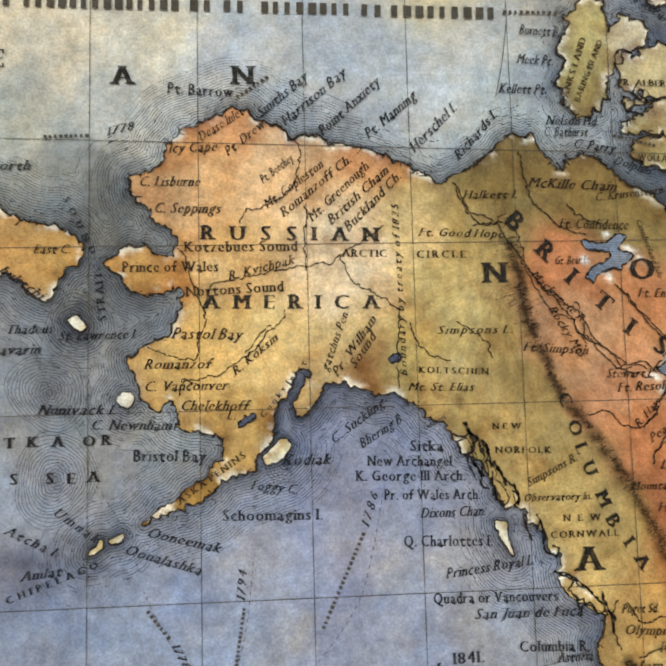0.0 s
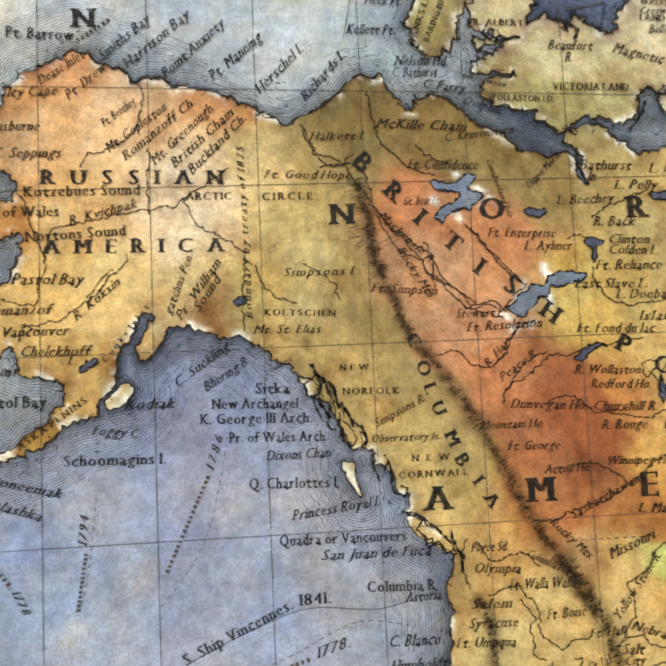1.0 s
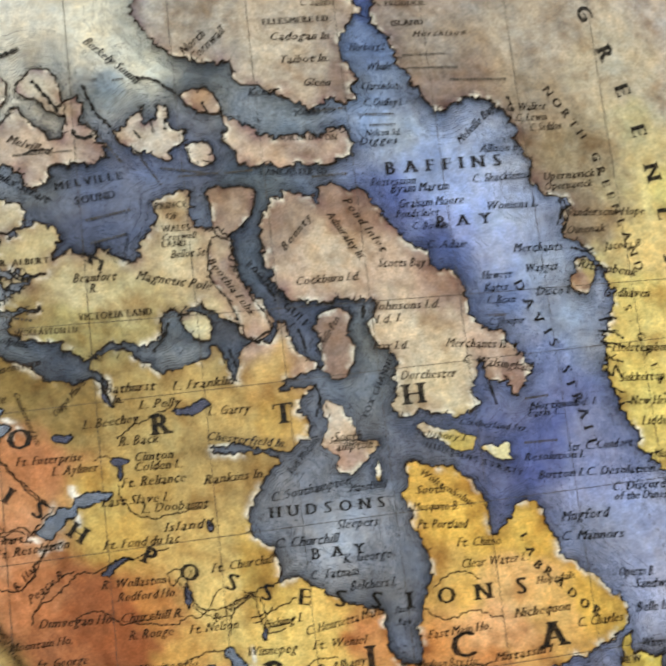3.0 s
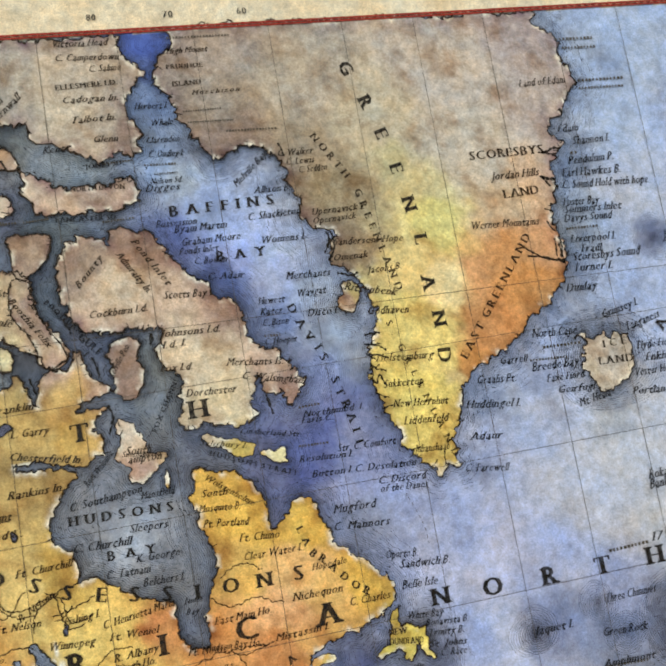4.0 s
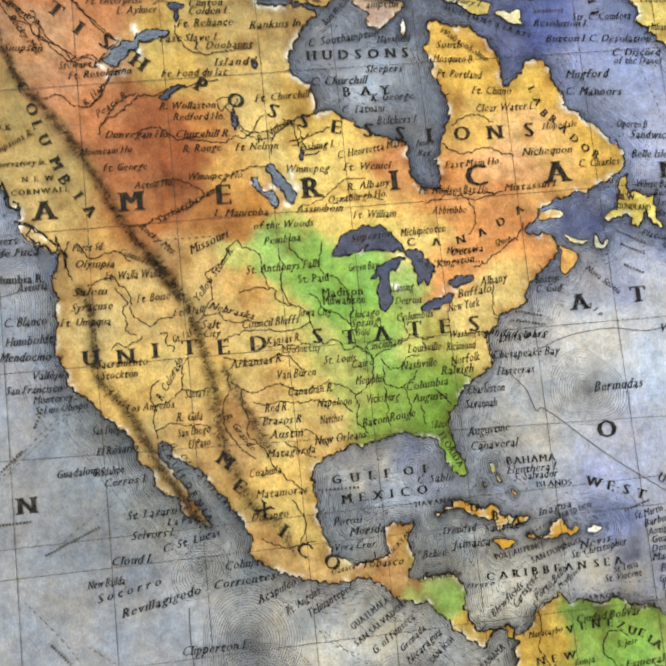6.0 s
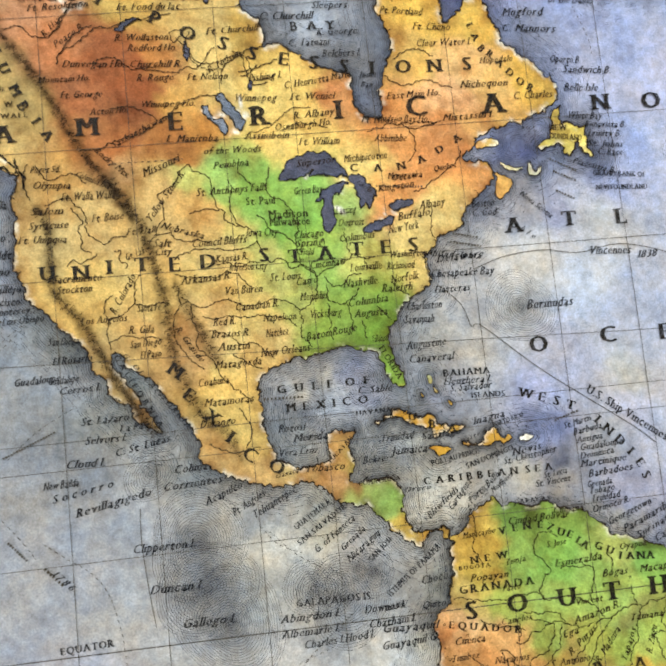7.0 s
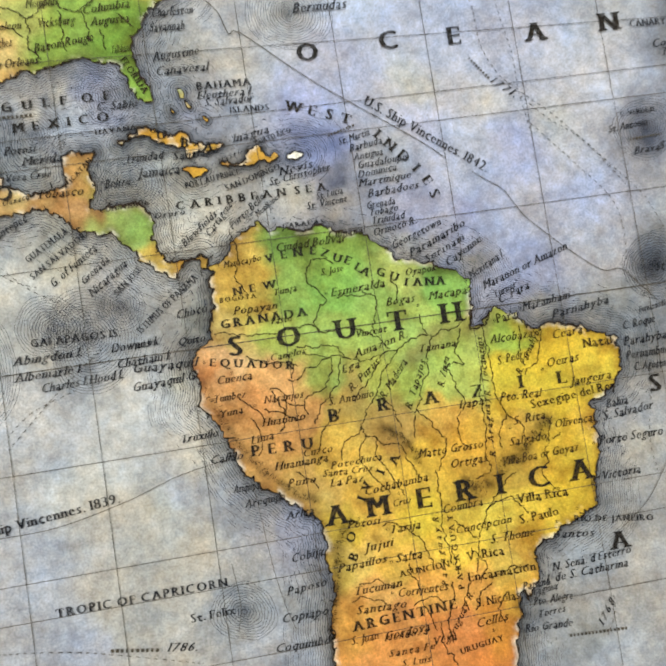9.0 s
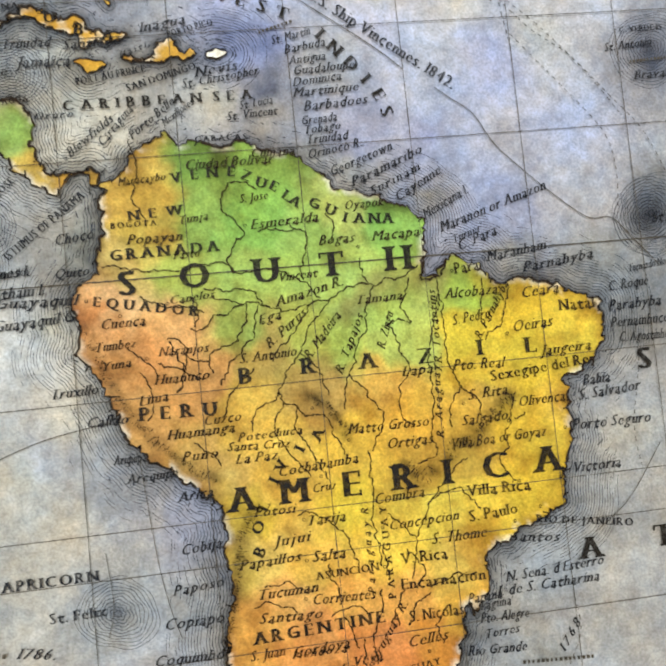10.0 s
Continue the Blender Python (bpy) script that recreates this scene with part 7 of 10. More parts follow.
river([(104.8, -57.5), (107, -56), (110.4, -56), (109.8, -58.8), (107.9, -61.1), (106.2, -60.6), (104.8, -57.5)], 0.30)
river([(80.2, -10.1), (84, -9), (87.8, -10.6)], 0.30)
river([(136.3, -80.4), (140, -78.3), (143.3, -74.4)], 0.30)
track([(4.7, -210.2), (15.5, -199.3), (26.2, -190.1), (36.9, -183.3)], 0.26)
track([(8.2, -208), (20.7, -197.3), (34.2, -186)], 0.26)
track([(23, -242.8), (35.5, -232.4), (51.4, -223.9)], 0.26)
track([(12, -259.8), (24.4, -274.6), (32, -285.4)], 0.26)
track([(35.8, -280.1), (44.3, -286.6), (54.5, -294.2), (61, -304.1), (65.2, -320.8), (67.4, -338.8), (75.5, -350.5)], 0.26)
track([(126.8, -283), (133.6, -291.3), (144.4, -296.4)], 0.26)
track([(164.3, -323), (148, -335.4), (135.7, -346.4), (125.6, -355.8)], 0.26)
track([(330.2, -184.8), (327.8, -193), (330.8, -205.9), (331.4, -220.6), (336.5, -233.6), (345.3, -243), (358, -254.9), (372, -271.1), (382.8, -286.8)], 0.26)
track([(339.3, -187.9), (341.2, -207.1), (344.1, -226.3), (344.3, -242.9), (346.5, -259.5)], 0.26)
track([(344.8, -244.6), (354.7, -255.4), (367, -265), (378.9, -279.1), (388.1, -290), (393, -299.3), (395.8, -306.8)], 0.26)
track([(345.8, -255), (354.9, -265.8), (362.7, -275.1), (375.7, -292.1), (378.5, -305.5), (377.4, -320)], 0.26)
fjord([(399.9, 54.5), (399.1, 45.6)], 0.70)
fjord([(397, 54.9), (396.4, 44.9), (400.1, 42.8)], 0.70)
fjord([(379.6, 52.8), (389.4, 45.9), (400.1, 42.8)], 0.80)
fjord([(397.1, 88), (400.4, 81.8)], 0.90)
fjord([(398.6, 100.5), (406.3, 98.4)], 0.80)
fjord([(394.4, 64.3), (397.7, 58.2)], 0.70)
fjord([(394.7, 71.1), (399.2, 68.2)], 0.60)
fjord([(292.3, 21.9), (298.6, 22)], 0.60)
fjord([(290.6, 17.9), (299.1, 16.2)], 0.60)
fjord([(290.2, 13.3), (295.6, 8.7)], 0.60)
fjord([(290.4, 4.9), (296.5, 6.5)], 0.60)
fjord([(292.2, 9.3), (292.4, -1.2)], 0.60)
fjord([(283.7, 74.6), (285.1, 67.9), (281.2, 59.8)], 0.90)
fjord([(292.5, -6.5), (298.2, -9.5)], 0.60)
fjord([(293.7, -13.9), (299.6, -13.2)], 0.60)
fjord([(303.7, -36.2), (309.1, -35.1)], 0.60)
fjord([(312.3, -45.9), (316.1, -42.4)], 0.60)
fjord([(319.6, -46.1), (319.9, -39)], 0.60)
# ---- lettering ----
letter("N", 0, 0.2, 7.5, 0)
letter("O", 53.9, 0.9, 7.7, 0)
letter("R", 107.7, 0.1, 8.0, 0)
letter("T", 155.7, -1.3, 8.2, 0)
letter("H", 209.1, 0.3, 8.5, 0)
letter("A", 28.9, -100, 8.3, 0)
letter("M", 65.3, -99, 8.5, 0)
letter("E", 104.5, -99.2, 8.7, 0)
letter("R", 142.8, -99.4, 8.9, 0)
letter("I", 179.3, -98.9, 9.1, 0)
letter("C", 216.1, -99.6, 9.5, 0)
letter("A", 253, -100.8, 9.7, 0)
letter("B", 8.3, 18.8, 6.3, -46)
letter("R", 18.9, 7.8, 6.3, -46)
letter("I", 27.8, -1.4, 6.3, -43)
letter("T", 38.9, -10.7, 6.3, -42)
letter("I", 48.3, -19.9, 6.3, -38)
letter("S", 59.5, -26.8, 6.3, -35)
letter("H", 73, -37.1, 6.3, -38)
letter("P", 99.1, -49.5, 6.2, -29)
letter("O", 113.4, -57.5, 6.2, -25)
letter("S", 129.2, -63.4, 6.2, -22)
letter("S", 142.3, -69, 6.2, -19)
letter("E", 156.4, -72.7, 6.2, -13)
letter("S", 170.2, -75.3, 6.2, -11)
letter("S", 184.1, -77.9, 6.2, -11)
letter("I", 197.2, -79.6, 6.2, -1)
letter("O", 212, -79.9, 6.2, -2)
letter("N", 227, -80.5, 6.2, -1)
letter("S", 242.6, -80.5, 6.2, 0)
letter("C", 23.2, -45, 4.5, -73)
letter("O", 26.3, -55.1, 4.5, -73)
letter("L", 28.3, -62.2, 4.5, -72)
letter("U", 30.8, -69.2, 4.5, -69)
letter("M", 35, -79.8, 4.5, -68)
letter("B", 38.1, -87.4, 4.5, -61)
letter("I", 43.3, -94.6, 4.5, -56)
letter("A", 47.7, -101.5, 4.5, -57)
letter("G", 306.3, 157.5, 6.6, -71)
letter("R", 313, 138.5, 6.6, -72)
letter("E", 318.2, 121, 6.6, -75)
letter("E", 322.5, 102.1, 6.6, -79)
letter("N", 325.6, 83.1, 6.6, -82)
letter("L", 328.1, 64.4, 6.6, -87)
letter("A", 327.6, 42.4, 6.6, -88)
letter("N", 329.7, 24, 6.6, -88)
letter("D", 328.8, 5.9, 6.6, -93)
letter("D", 259.5, 39.8, 4.0, -69)
letter("A", 262.4, 32.2, 4.0, -68)
letter("V", 265.4, 25.4, 4.0, -63)
letter("I", 268.7, 19.6, 4.0, -64)
letter("S", 270.6, 14.6, 4.0, -69)
letter("S", 274.2, 3, 4.0, -78)
letter("T", 275.4, -3, 4.0, -76)
letter("R", 277.3, -9.4, 4.0, -75)
letter("A", 278.8, -15.8, 4.0, -77)
letter("I", 280, -21.8, 4.0, -81)
letter("T", 280.7, -27.4, 4.0, -83)
letter("A", 443, 3.4, 5.2, 55)
letter("R", 455.9, 21.8, 5.2, 52)
letter("C", 471.4, 39.8, 5.2, 49)
letter("N", 305.4, -103.7, 7.7, 0)
letter("O", 330.7, -104.5, 7.9, 0)
letter("R", 358.9, -105.3, 8.0, 0)
letter("T", 385.7, -105.8, 8.2, 0)
letter("H", 412.9, -106.2, 8.4, 0)
letter("A", 255.5, -160, 7.1, 0)
letter("T", 282.4, -159, 7.2, 0)
letter("L", 307.7, -159.9, 7.3, 0)
letter("A", 334.2, -162.3, 7.4, 0)
letter("N", 360.9, -160.3, 7.5, 0)
letter("T", 389.8, -160.5, 7.6, 0)
letter("I", 418.1, -161.4, 7.8, 0)
letter("O", 260, -216.2, 7.2, 0)
letter("C", 293.5, -214.9, 7.4, 0)
letter("E", 321, -216.1, 7.5, 0)
letter("A", 355.6, -218.3, 7.7, 0)
letter("N", 388.2, -217.5, 7.8, 0)
letter("L", 246.5, -61.8, 3.3, -72)
letter("A", 248.3, -67.5, 3.3, -70)
letter("B", 250.7, -73.4, 3.3, -55)
letter("R", 254.5, -76.5, 3.3, -44)
letter("A", 258.7, -81.2, 3.3, -49)
letter("D", 263.1, -86.2, 3.4, -48)
letter("O", 267.5, -90.8, 3.4, -42)
letter("R", 272.1, -94.3, 3.4, -37)
letter("U", 44, -164.2, 6.3, 0)
letter("N", 58.3, -165, 6.3, 0)
letter("I", 70.6, -163.7, 6.4, 0)
letter("T", 84.8, -163.7, 6.4, 0)
letter("E", 99, -164.8, 6.5, 0)
letter("D", 113.8, -164.8, 6.5, 0)
letter("S", 139, -164.1, 6.2, 0)
letter("T", 152.8, -165.8, 6.3, 0)
letter("A", 166.7, -165.6, 6.3, 0)
letter("T", 181.1, -164.9, 6.4, 0)
letter("E", 194.5, -165.1, 6.4, 0)
letter("S", 207.2, -165.2, 6.5, 0)
letter("M", 95.8, -212.2, 5.6, -40)
letter("E", 100.9, -223.3, 5.6, -40)
letter("X", 110, -233.9, 5.6, -40)
letter("I", 117.1, -243.3, 5.7, -40)
letter("C", 124.9, -251.8, 5.7, -40)
letter("O", 136, -258.2, 5.7, -40)
letter("C", 189.9, -240.7, 3.5, -12)
letter("U", 198, -242.8, 3.5, -12)
letter("B", 206.7, -247.3, 3.5, -12)
letter("A", 215.4, -249.8, 3.6, -12)
letter("W", 251.2, -237.9, 4.1, -18)
letter("E", 258.4, -240.3, 4.1, -19)
letter("S", 265, -242.6, 4.1, -21)
letter("T", 271.3, -245.2, 4.1, -23)
letter("I", 283, -252.9, 4.1, -49)
letter("N", 287.4, -258, 4.1, -48)
letter("D", 292.4, -263.5, 4.1, -50)
letter("I", 296.6, -268.8, 4.1, -54)
letter("E", 300.3, -274.4, 4.1, -63)
letter("S", 302.3, -280.2, 4.1, -71)
letter("C", 183.7, -126.9, 3.5, -5)
letter("A", 194.8, -127.8, 3.5, -2)
letter("N", 205.8, -127.7, 3.5, 7)
letter("A", 215.5, -125.3, 3.5, 19)
letter("D", 224.7, -121.2, 3.5, 26)
letter("A", 233.5, -116.6, 3.5, 28)
letter("S", 214.6, -329.4, 7.5, 0)
letter("O", 235.5, -328.8, 7.7, 0)
letter("U", 258.1, -329.1, 7.8, 0)
letter("T", 279.1, -329, 8.0, 0)
letter("H", 301, -328.9, 8.1, 0)
letter("A", 243.7, -399.9, 7.6, 0)
letter("M", 260.1, -399.3, 7.7, 0)
letter("E", 278.4, -399.2, 7.9, 0)
letter("R", 295.2, -399.1, 8.0, 0)
letter("I", 309.4, -399.1, 8.1, 0)
letter("C", 325.4, -398.9, 8.2, 0)
letter("A", 343, -398.9, 8.3, 0)
letter("B", 248.3, -361.8, 4.8, 0)
letter("R", 268.3, -360.8, 4.9, 0)
letter("A", 287.5, -361.1, 5.0, 0)
letter("Z", 306.3, -361.4, 5.0, 0)
letter("I", 324.6, -360.5, 5.1, 0)
letter("L", 341.7, -361.3, 5.2, 0)
letter("B", 247.7, -416.5, 3.4, 60)
letter("O", 247.9, -409, 3.4, 60)
letter("L", 250.3, -402.7, 3.4, 60)
letter("I", 254.1, -395.2, 3.5, 60)
letter("V", 256.8, -390.9, 3.5, 60)
letter("I", 263.1, -386.3, 3.5, 60)
letter("A", 269.2, -382.6, 3.5, 60)
letter("S", 380.1, -369.6, 6.9, 0)
letter("A", 353.9, -428.9, 6.9, 0)
letter("T", 379.3, -428, 7.1, 0)
letter("V", 232.6, -297.1, 3.2, 7)
letter("E", 238.4, -296.5, 3.2, 4)
letter("N", 244, -296.3, 3.2, 0)
letter("E", 250.1, -296.4, 3.2, -9)
letter("Z", 254.7, -298.1, 3.3, -26)
letter("U", 259.2, -300.8, 3.3, -26)
letter("E", 263.2, -302.2, 3.3, -32)
letter("L", 267, -305.6, 3.3, -40)
letter("A", 269.5, -307.6, 3.3, -38)
letter("G", 275.6, -308.8, 3.3, -27)
letter("U", 280.6, -311.3, 3.3, -29)
letter("I", 285.1, -314.1, 3.3, -21)
letter("A", 289.6, -314.8, 3.3, -7)
letter("N", 294.5, -315.2, 3.4, -5)
letter("A", 298.9, -315.6, 3.4, -5)
letter("E", -173.3, 78.3, 6.7, 0)
letter("A", -130.2, 72.3, 6.8, 0)
letter("N", -88.1, 72.5, 6.9, 0)
letter("T", -166.8, -54.9, 3.6, 0)
letter("K", -159.2, -54.7, 3.6, 0)
letter("A", -151.1, -54.9, 3.6, 0)
letter("O", -140.8, -54.9, 3.4, 0)
letter("R", -135.1, -54.8, 3.4, 0)
letter("S", -165.2, -66.8, 3.6, 0)
letter("S", -153.5, -66.9, 3.6, 0)
letter("E", -146.5, -67.1, 3.6, 0)
letter("A", -139.3, -66.8, 3.6, 0)
letter("N", 14.7, -221.7, 6.7, 0)
bar(-175.9, 97.7, -167.4, 97.4, 6.7)
bar(-164.5, 97.3, -109.3, 96.3, 6.7)
bar(-106.6, 96.4, -96.9, 96.1, 6.9)
bar(-94.7, 96.2, -85.1, 95.9, 7.0)
bar(-81.3, 95.8, -47.5, 95.4, 7.0)
bar(-45.1, 95.2, -35.5, 94.8, 7.1)
bar(-34.2, 94.8, 5.9, 94.3, 7.2)
word("Pt. Barrow", -114.6, 65.8, -91.8, 64.3, 3.9, "r")
bar(-90.0, 63.8, -78.4, 71.7, 3.0)
word("Smiths Bay", -81.8, 56.8, -64.9, 71.0, 3.6, "i")
word("Harrison Bay", -73.3, 53.7, -51.1, 72.6, 3.6, "i")
word("Point Anxiety", -60.0, 50.1, -38.9, 69.5, 3.6, "i")
word("Pt. Manning", -43.6, 49.0, -25.9, 64.0, 3.7, "i")
word("Herschel I.", -27.3, 43.9, -11.2, 60.0, 3.7, "i")
word("Richards I.", -11.2, 41.1, 3.5, 57.6, 3.4, "i")
bar(-157.0, 49.5, -141.1, 49.9, 2.9)
word("1778", -135.2, 50.4, -126.4, 52.5, 2.9, "i")
word("Icy Cape", -114.2, 44.2, -97.7, 44.8, 3.5, "i")
word("Dease Inlet", -102.8, 48.3, -87.8, 58.1, 3.3, "i")
word("Pt. Drew", -93.5, 42.9, -80.4, 53.7, 3.3, "i")
word("C. Lisburne", -124.5, 32.4, -103.7, 32.2, 3.5, "i")
word("C. Seppings", -119.5, 23.0, -96.7, 22.5, 3.5, "i")
word("Pt. Beechey", -81.4, 33.0, -70.5, 41.3, 3.0, "i")
word("Mt. Copleston", -80.0, 23.9, -60.0, 38.9, 3.3, "i")
word("Romanzoff Ch.", -74.4, 20.8, -49.9, 40.9, 3.3, "i")
word("Mt. Greenough", -64.4, 19.1, -43.9, 38.4, 3.3, "i")
word("British Chain", -57.7, 17.9, -36.8, 36.8, 3.3, "i")
word("Buckland Ch.", -51.8, 15.4, -32.2, 34.9, 3.3, "i")
word("RUSSIAN", -103.1, 13.2, -41.3, 11.9, 5.0, "b")
word("AMERICA", -102.5, -11.0, -41.7, -12.0, 4.9, "b")
word("ARCTIC", -54.2, 6.6, -38.4, 6.4, 2.6, "c")
word("CIRCLE", -27.8, 5.9, -10.3, 5.7, 2.6, "c")
word("Kotzebues Sound", -108.9, 9.0, -69.9, 8.9, 3.6, "r")
word("Prince of Wales", -130.0, 2.2, -97.3, 2.0, 3.6, "r")
word("R. Kvichpak", -93.7, -1.3, -71.1, 4.4, 3.2, "i")
word("Nortons Sound", -108.3, -6.7, -74.9, -5.2, 3.6, "r")
word("Pastol Bay", -113.4, -21.0, -89.8, -21.8, 3.7, "i")
word("R. Koksin", -91.8, -34.3, -77.1, -22.1, 2.9, "i")
word("Romanzof", -122.7, -31.3, -100.5, -31.5, 3.4, "i")
word("C. Vancouver", -122.7, -38.8, -94.8, -38.9, 3.4, "i")
word("Chelekhoff", -110.6, -45.5, -87.9, -46.1, 3.4, "i")
word("L.", -94.9, -49.0, -92.0, -49.1, 3.5, "i")
word("C. Newnham", -140.4, -51.2, -113.9, -52.0, 3.4, "i")
word("Nunivack I.", -157.9, -45.7, -132.4, -46.3, 3.3, "i")
word("Bristol Bay", -126.2, -62.1, -102.1, -62.9, 3.7, "r")
word("Kodiak", -76.3, -64.8, -60.3, -65.0, 3.5, "i")
word("Foggy C.", -87.2, -72.7, -71.4, -74.7, 3.2, "i")
word("ASKA PENINS", -110.7, -76.9, -88.5, -61.7, 2.3, "c")
word("Schoomagins I.", -96.6, -82.8, -62.9, -83.5, 3.6, "r")
word("Ooneemak", -122.0, -87.0, -98.1, -93.1, 3.2, "i")
word("Oonalashka", -129.4, -92.2, -104.5, -100.1, 3.2, "i")
word("Umnak", -152.6, -78.6, -138.7, -88.5, 3.0, "i")
word("Atcha I.", -168.3, -84.3, -151.1, -92.8, 3.0, "i")
word("Amlat", -162.6, -100.0, -149.7, -98.6, 3.0, "i")
word("CHIPELAGO", -166.6, -107.1, -137.3, -96.5, 2.3, "c")
word("Thadeus", -168.8, -18.4, -153.3, -18.4, 3.1, "i")
word("avarin", -170.8, -25.4, -157.5, -25.4, 3.4, "i")
word("St. Lawrence I.", -151.2, -20.9, -125.3, -20.7, 3.1, "i")
word("East C.", -160.0, 9.1, -147.5, 8.9, 3.1, "i")
word("orth", -171.9, 38.3, -161.9, 38.3, 3.4, "i")
word("huktchi", -171.3, 3.0, -157.7, -6.7, 3.1, "i")
word("STRAIT", -135.3, -14.3, -136.9, 2.6, 2.6, "c")
word("SOUND", -150.3, 28.0, -140.8, 8.5, 2.3, "c")
word("Boundary by treaty of 1825", -32.5, -35.6, -33.8, 24.9, 2.5, "i")
word("gatchus Pen.", -60.1, -33.5, -52.2, -12.9, 2.8, "i")
word("Pr. William", -56.7, -35.5, -42.7, -16.0, 3.1, "i")
word("Sound", -50.7, -32.9, -43.0, -22.0, 3.1, "i")
word("Cooks Inlet", -82.3, -48.9, -67.4, -30.4, 2.0, "c")
word("Mt. St. Elias", -32.4, -40.7, -9.6, -41.3, 2.8, "i")
word("Simpsons L.", -21.5, -21.2, 5.4, -21.4, 2.9, "i")
word("KOLTSCHEN", -28.4, -34.6, -3.9, -35.8, 2.2, "c")
word("NEW", -3.2, -54.7, 6.9, -55.0, 2.1, "c")
word("NORFOLK", -2.5, -63.0, 17.1, -63.6, 2.3, "c")
word("Sitka", -32.3, -61.4, -20.9, -61.7, 3.6, "r")
word("New Archangel", -47.2, -66.0, -18.1, -66.9, 3.5, "r")
word("K. George III Arch.", -51.3, -71.0, -13.4, -72.0, 3.5, "r")
word("Pr. of Wales Arch.", -41.7, -77.6, -8.4, -78.5, 3.4, "r")
word("Dixons Chan.", -29.4, -84.2, -6.9, -84.0, 3.4, "i")
word("Q. Charlottes I.", -35.5, -93.5, -4.9, -94.3, 3.7, "r")
word("Princess Royal I.", -21.3, -104.7, 8.5, -101.2, 3.4, "i")
word("Quadra or Vancouvers", -26.0, -112.8, 17.1, -113.5, 3.5, "r")
word("San Juan de Fuca", -12.3, -118.4, 25.2, -118.8, 3.4, "i")
word("Columbia R.", 3.0, -129.8, 27.5, -130.6, 3.5, "r")
word("Astoria", 15.8, -134.0, 28.0, -133.7, 3.3, "i")
word("Observatory In.", 6.5, -79.8, 30.7, -79.9, 2.6, "i")
word("NEW", 20.4, -87.0, 33.6, -87.2, 2.3, "c")
word("CORNWALL", 15.6, -92.6, 39.8, -92.6, 2.3, "c")
word("C. Suckling", -58.7, -58.4, -40.7, -45.7, 3.2, "i")
word("Bhering B.", -48.9, -60.1, -33.9, -51.0, 3.2, "i")
bar(-63.0, -119.5, -48.2, -88.0, 2.9)
word("1786", -47.3, -86.6, -43.8, -76.0, 2.9, "i")
word("1794", -89.5, -109.0, -88.7, -99.8, 2.8, "i")
bar(-92.1, -130.2, -89.1, -110.8, 2.5)
bar(-122.0, -111.5, -114.4, -121.1, 2.8)
word("1778", -113.7, -122.7, -110.0, -129.9, 2.5, "i")
word("Lindenberg I.", -26.9, -54.4, -19.3, -50.6, 1.8, "i")
word("S. Ship Vincennes.", -57.9, -149.7, -22.0, -133.5, 3.7, "r")
word("1841.", -19.9, -132.8, -9.3, -132.6, 3.7, "r")
bar(-27.6, -154.4, -16.1, -150.8, 3.3)
word("1778.", -14.6, -150.3, -3.7, -147.2, 3.4, "i")
word("McKille Chain", 13.4, 31.3, 45.8, 29.6, 3.5, "i")
word("C. Krusenstern", 38.0, 25.8, 63.4, 28.5, 3.0, "i")
word("Halkett I.", -10.5, 27.2, 9.1, 27.1, 2.9, "i")
word("Ft. Good Hope", -27.0, 13.8, 3.5, 12.8, 2.9, "i")
word("Ft. Confidence", 24.2, 16.1, 49.4, 15.3, 3.5, "i")
word("Gt. Bear L.", 21.9, 2.9, 34.2, 3.2, 2.8, "i")
word("Ft. Enterprise", 51.8, -9.2, 76.4, -10.2, 3.3, "i")
word("L. Aylmer", 64.8, -14.6, 82.0, -14.9, 3.4, "i")
word("Bathurst", 87.2, 14.5, 106.2, 14.0, 3.6, "i")
word("In.", 89.9, 10.4, 93.8, 10.2, 3.4, "i")
word("L. Franklin", 113.1, 12.8, 137.1, 12.6, 3.5, "i")
word("L. Pelly", 99.6, 7.0, 115.5, 6.6, 3.4, "i")
word("L. Garry", 126.1, 1.3, 142.3, 0.8, 3.5, "i")
word("L. Beechey", 77.8, 1.8, 98.7, 2.1, 3.4, "i")
word("R. Back", 90.8, -6.3, 105.8, -6.6, 3.4, "i")
word("Clinton", 96.0, -12.9, 110.9, -13.4, 3.4, "i")
word("Colden L.", 95.7, -16.7, 114.4, -17.4, 3.4, "i")
word("Ft. Reliance", 90.5, -22.4, 114.8, -22.9, 3.6, "i")
word("East Slave L.", 82.3, -28.7, 109.1, -29.5, 3.4, "i")
word("L. Doobaunt", 97.3, -33.0, 122.5, -33.7, 3.4, "i")
word("Island L.", 105.2, -41.1, 126.3, -41.6, 3.4, "i")
word("Chesterfield In.", 124.4, -7.9, 155.0, -14.8, 3.3, "i")
word("Rankins In.", 122.0, -25.1, 146.0, -25.2, 3.5, "i")
word("Ft. Fond du lac", 82.0, -44.7, 110.3, -45.7, 3.4, "i")
word("R. Wollaston", 80.1, -59.3, 104.0, -60.2, 3.2, "i")
word("Redford Ho.", 85.6, -64.6, 107.8, -65.5, 3.2, "i")
word("Dunvegan Ho.", 56.1, -70.3, 83.7, -72.1, 3.3, "i")
word("Churchill R.", 85.8, -72.4, 109.6, -73.6, 3.3, "i")
word("R. Rouge", 88.6, -79.2, 104.9, -79.6, 3.3, "i")
word("Ft. Simpson", 8.9, -27.7, 31.9, -29.5, 3.2, "i")
word("Stewart L.", 38.5, -37.8, 56.1, -38.0, 3.1, "i")
word("Ft. Resolution", 42.3, -43.0, 69.1, -42.2, 3.3, "i")
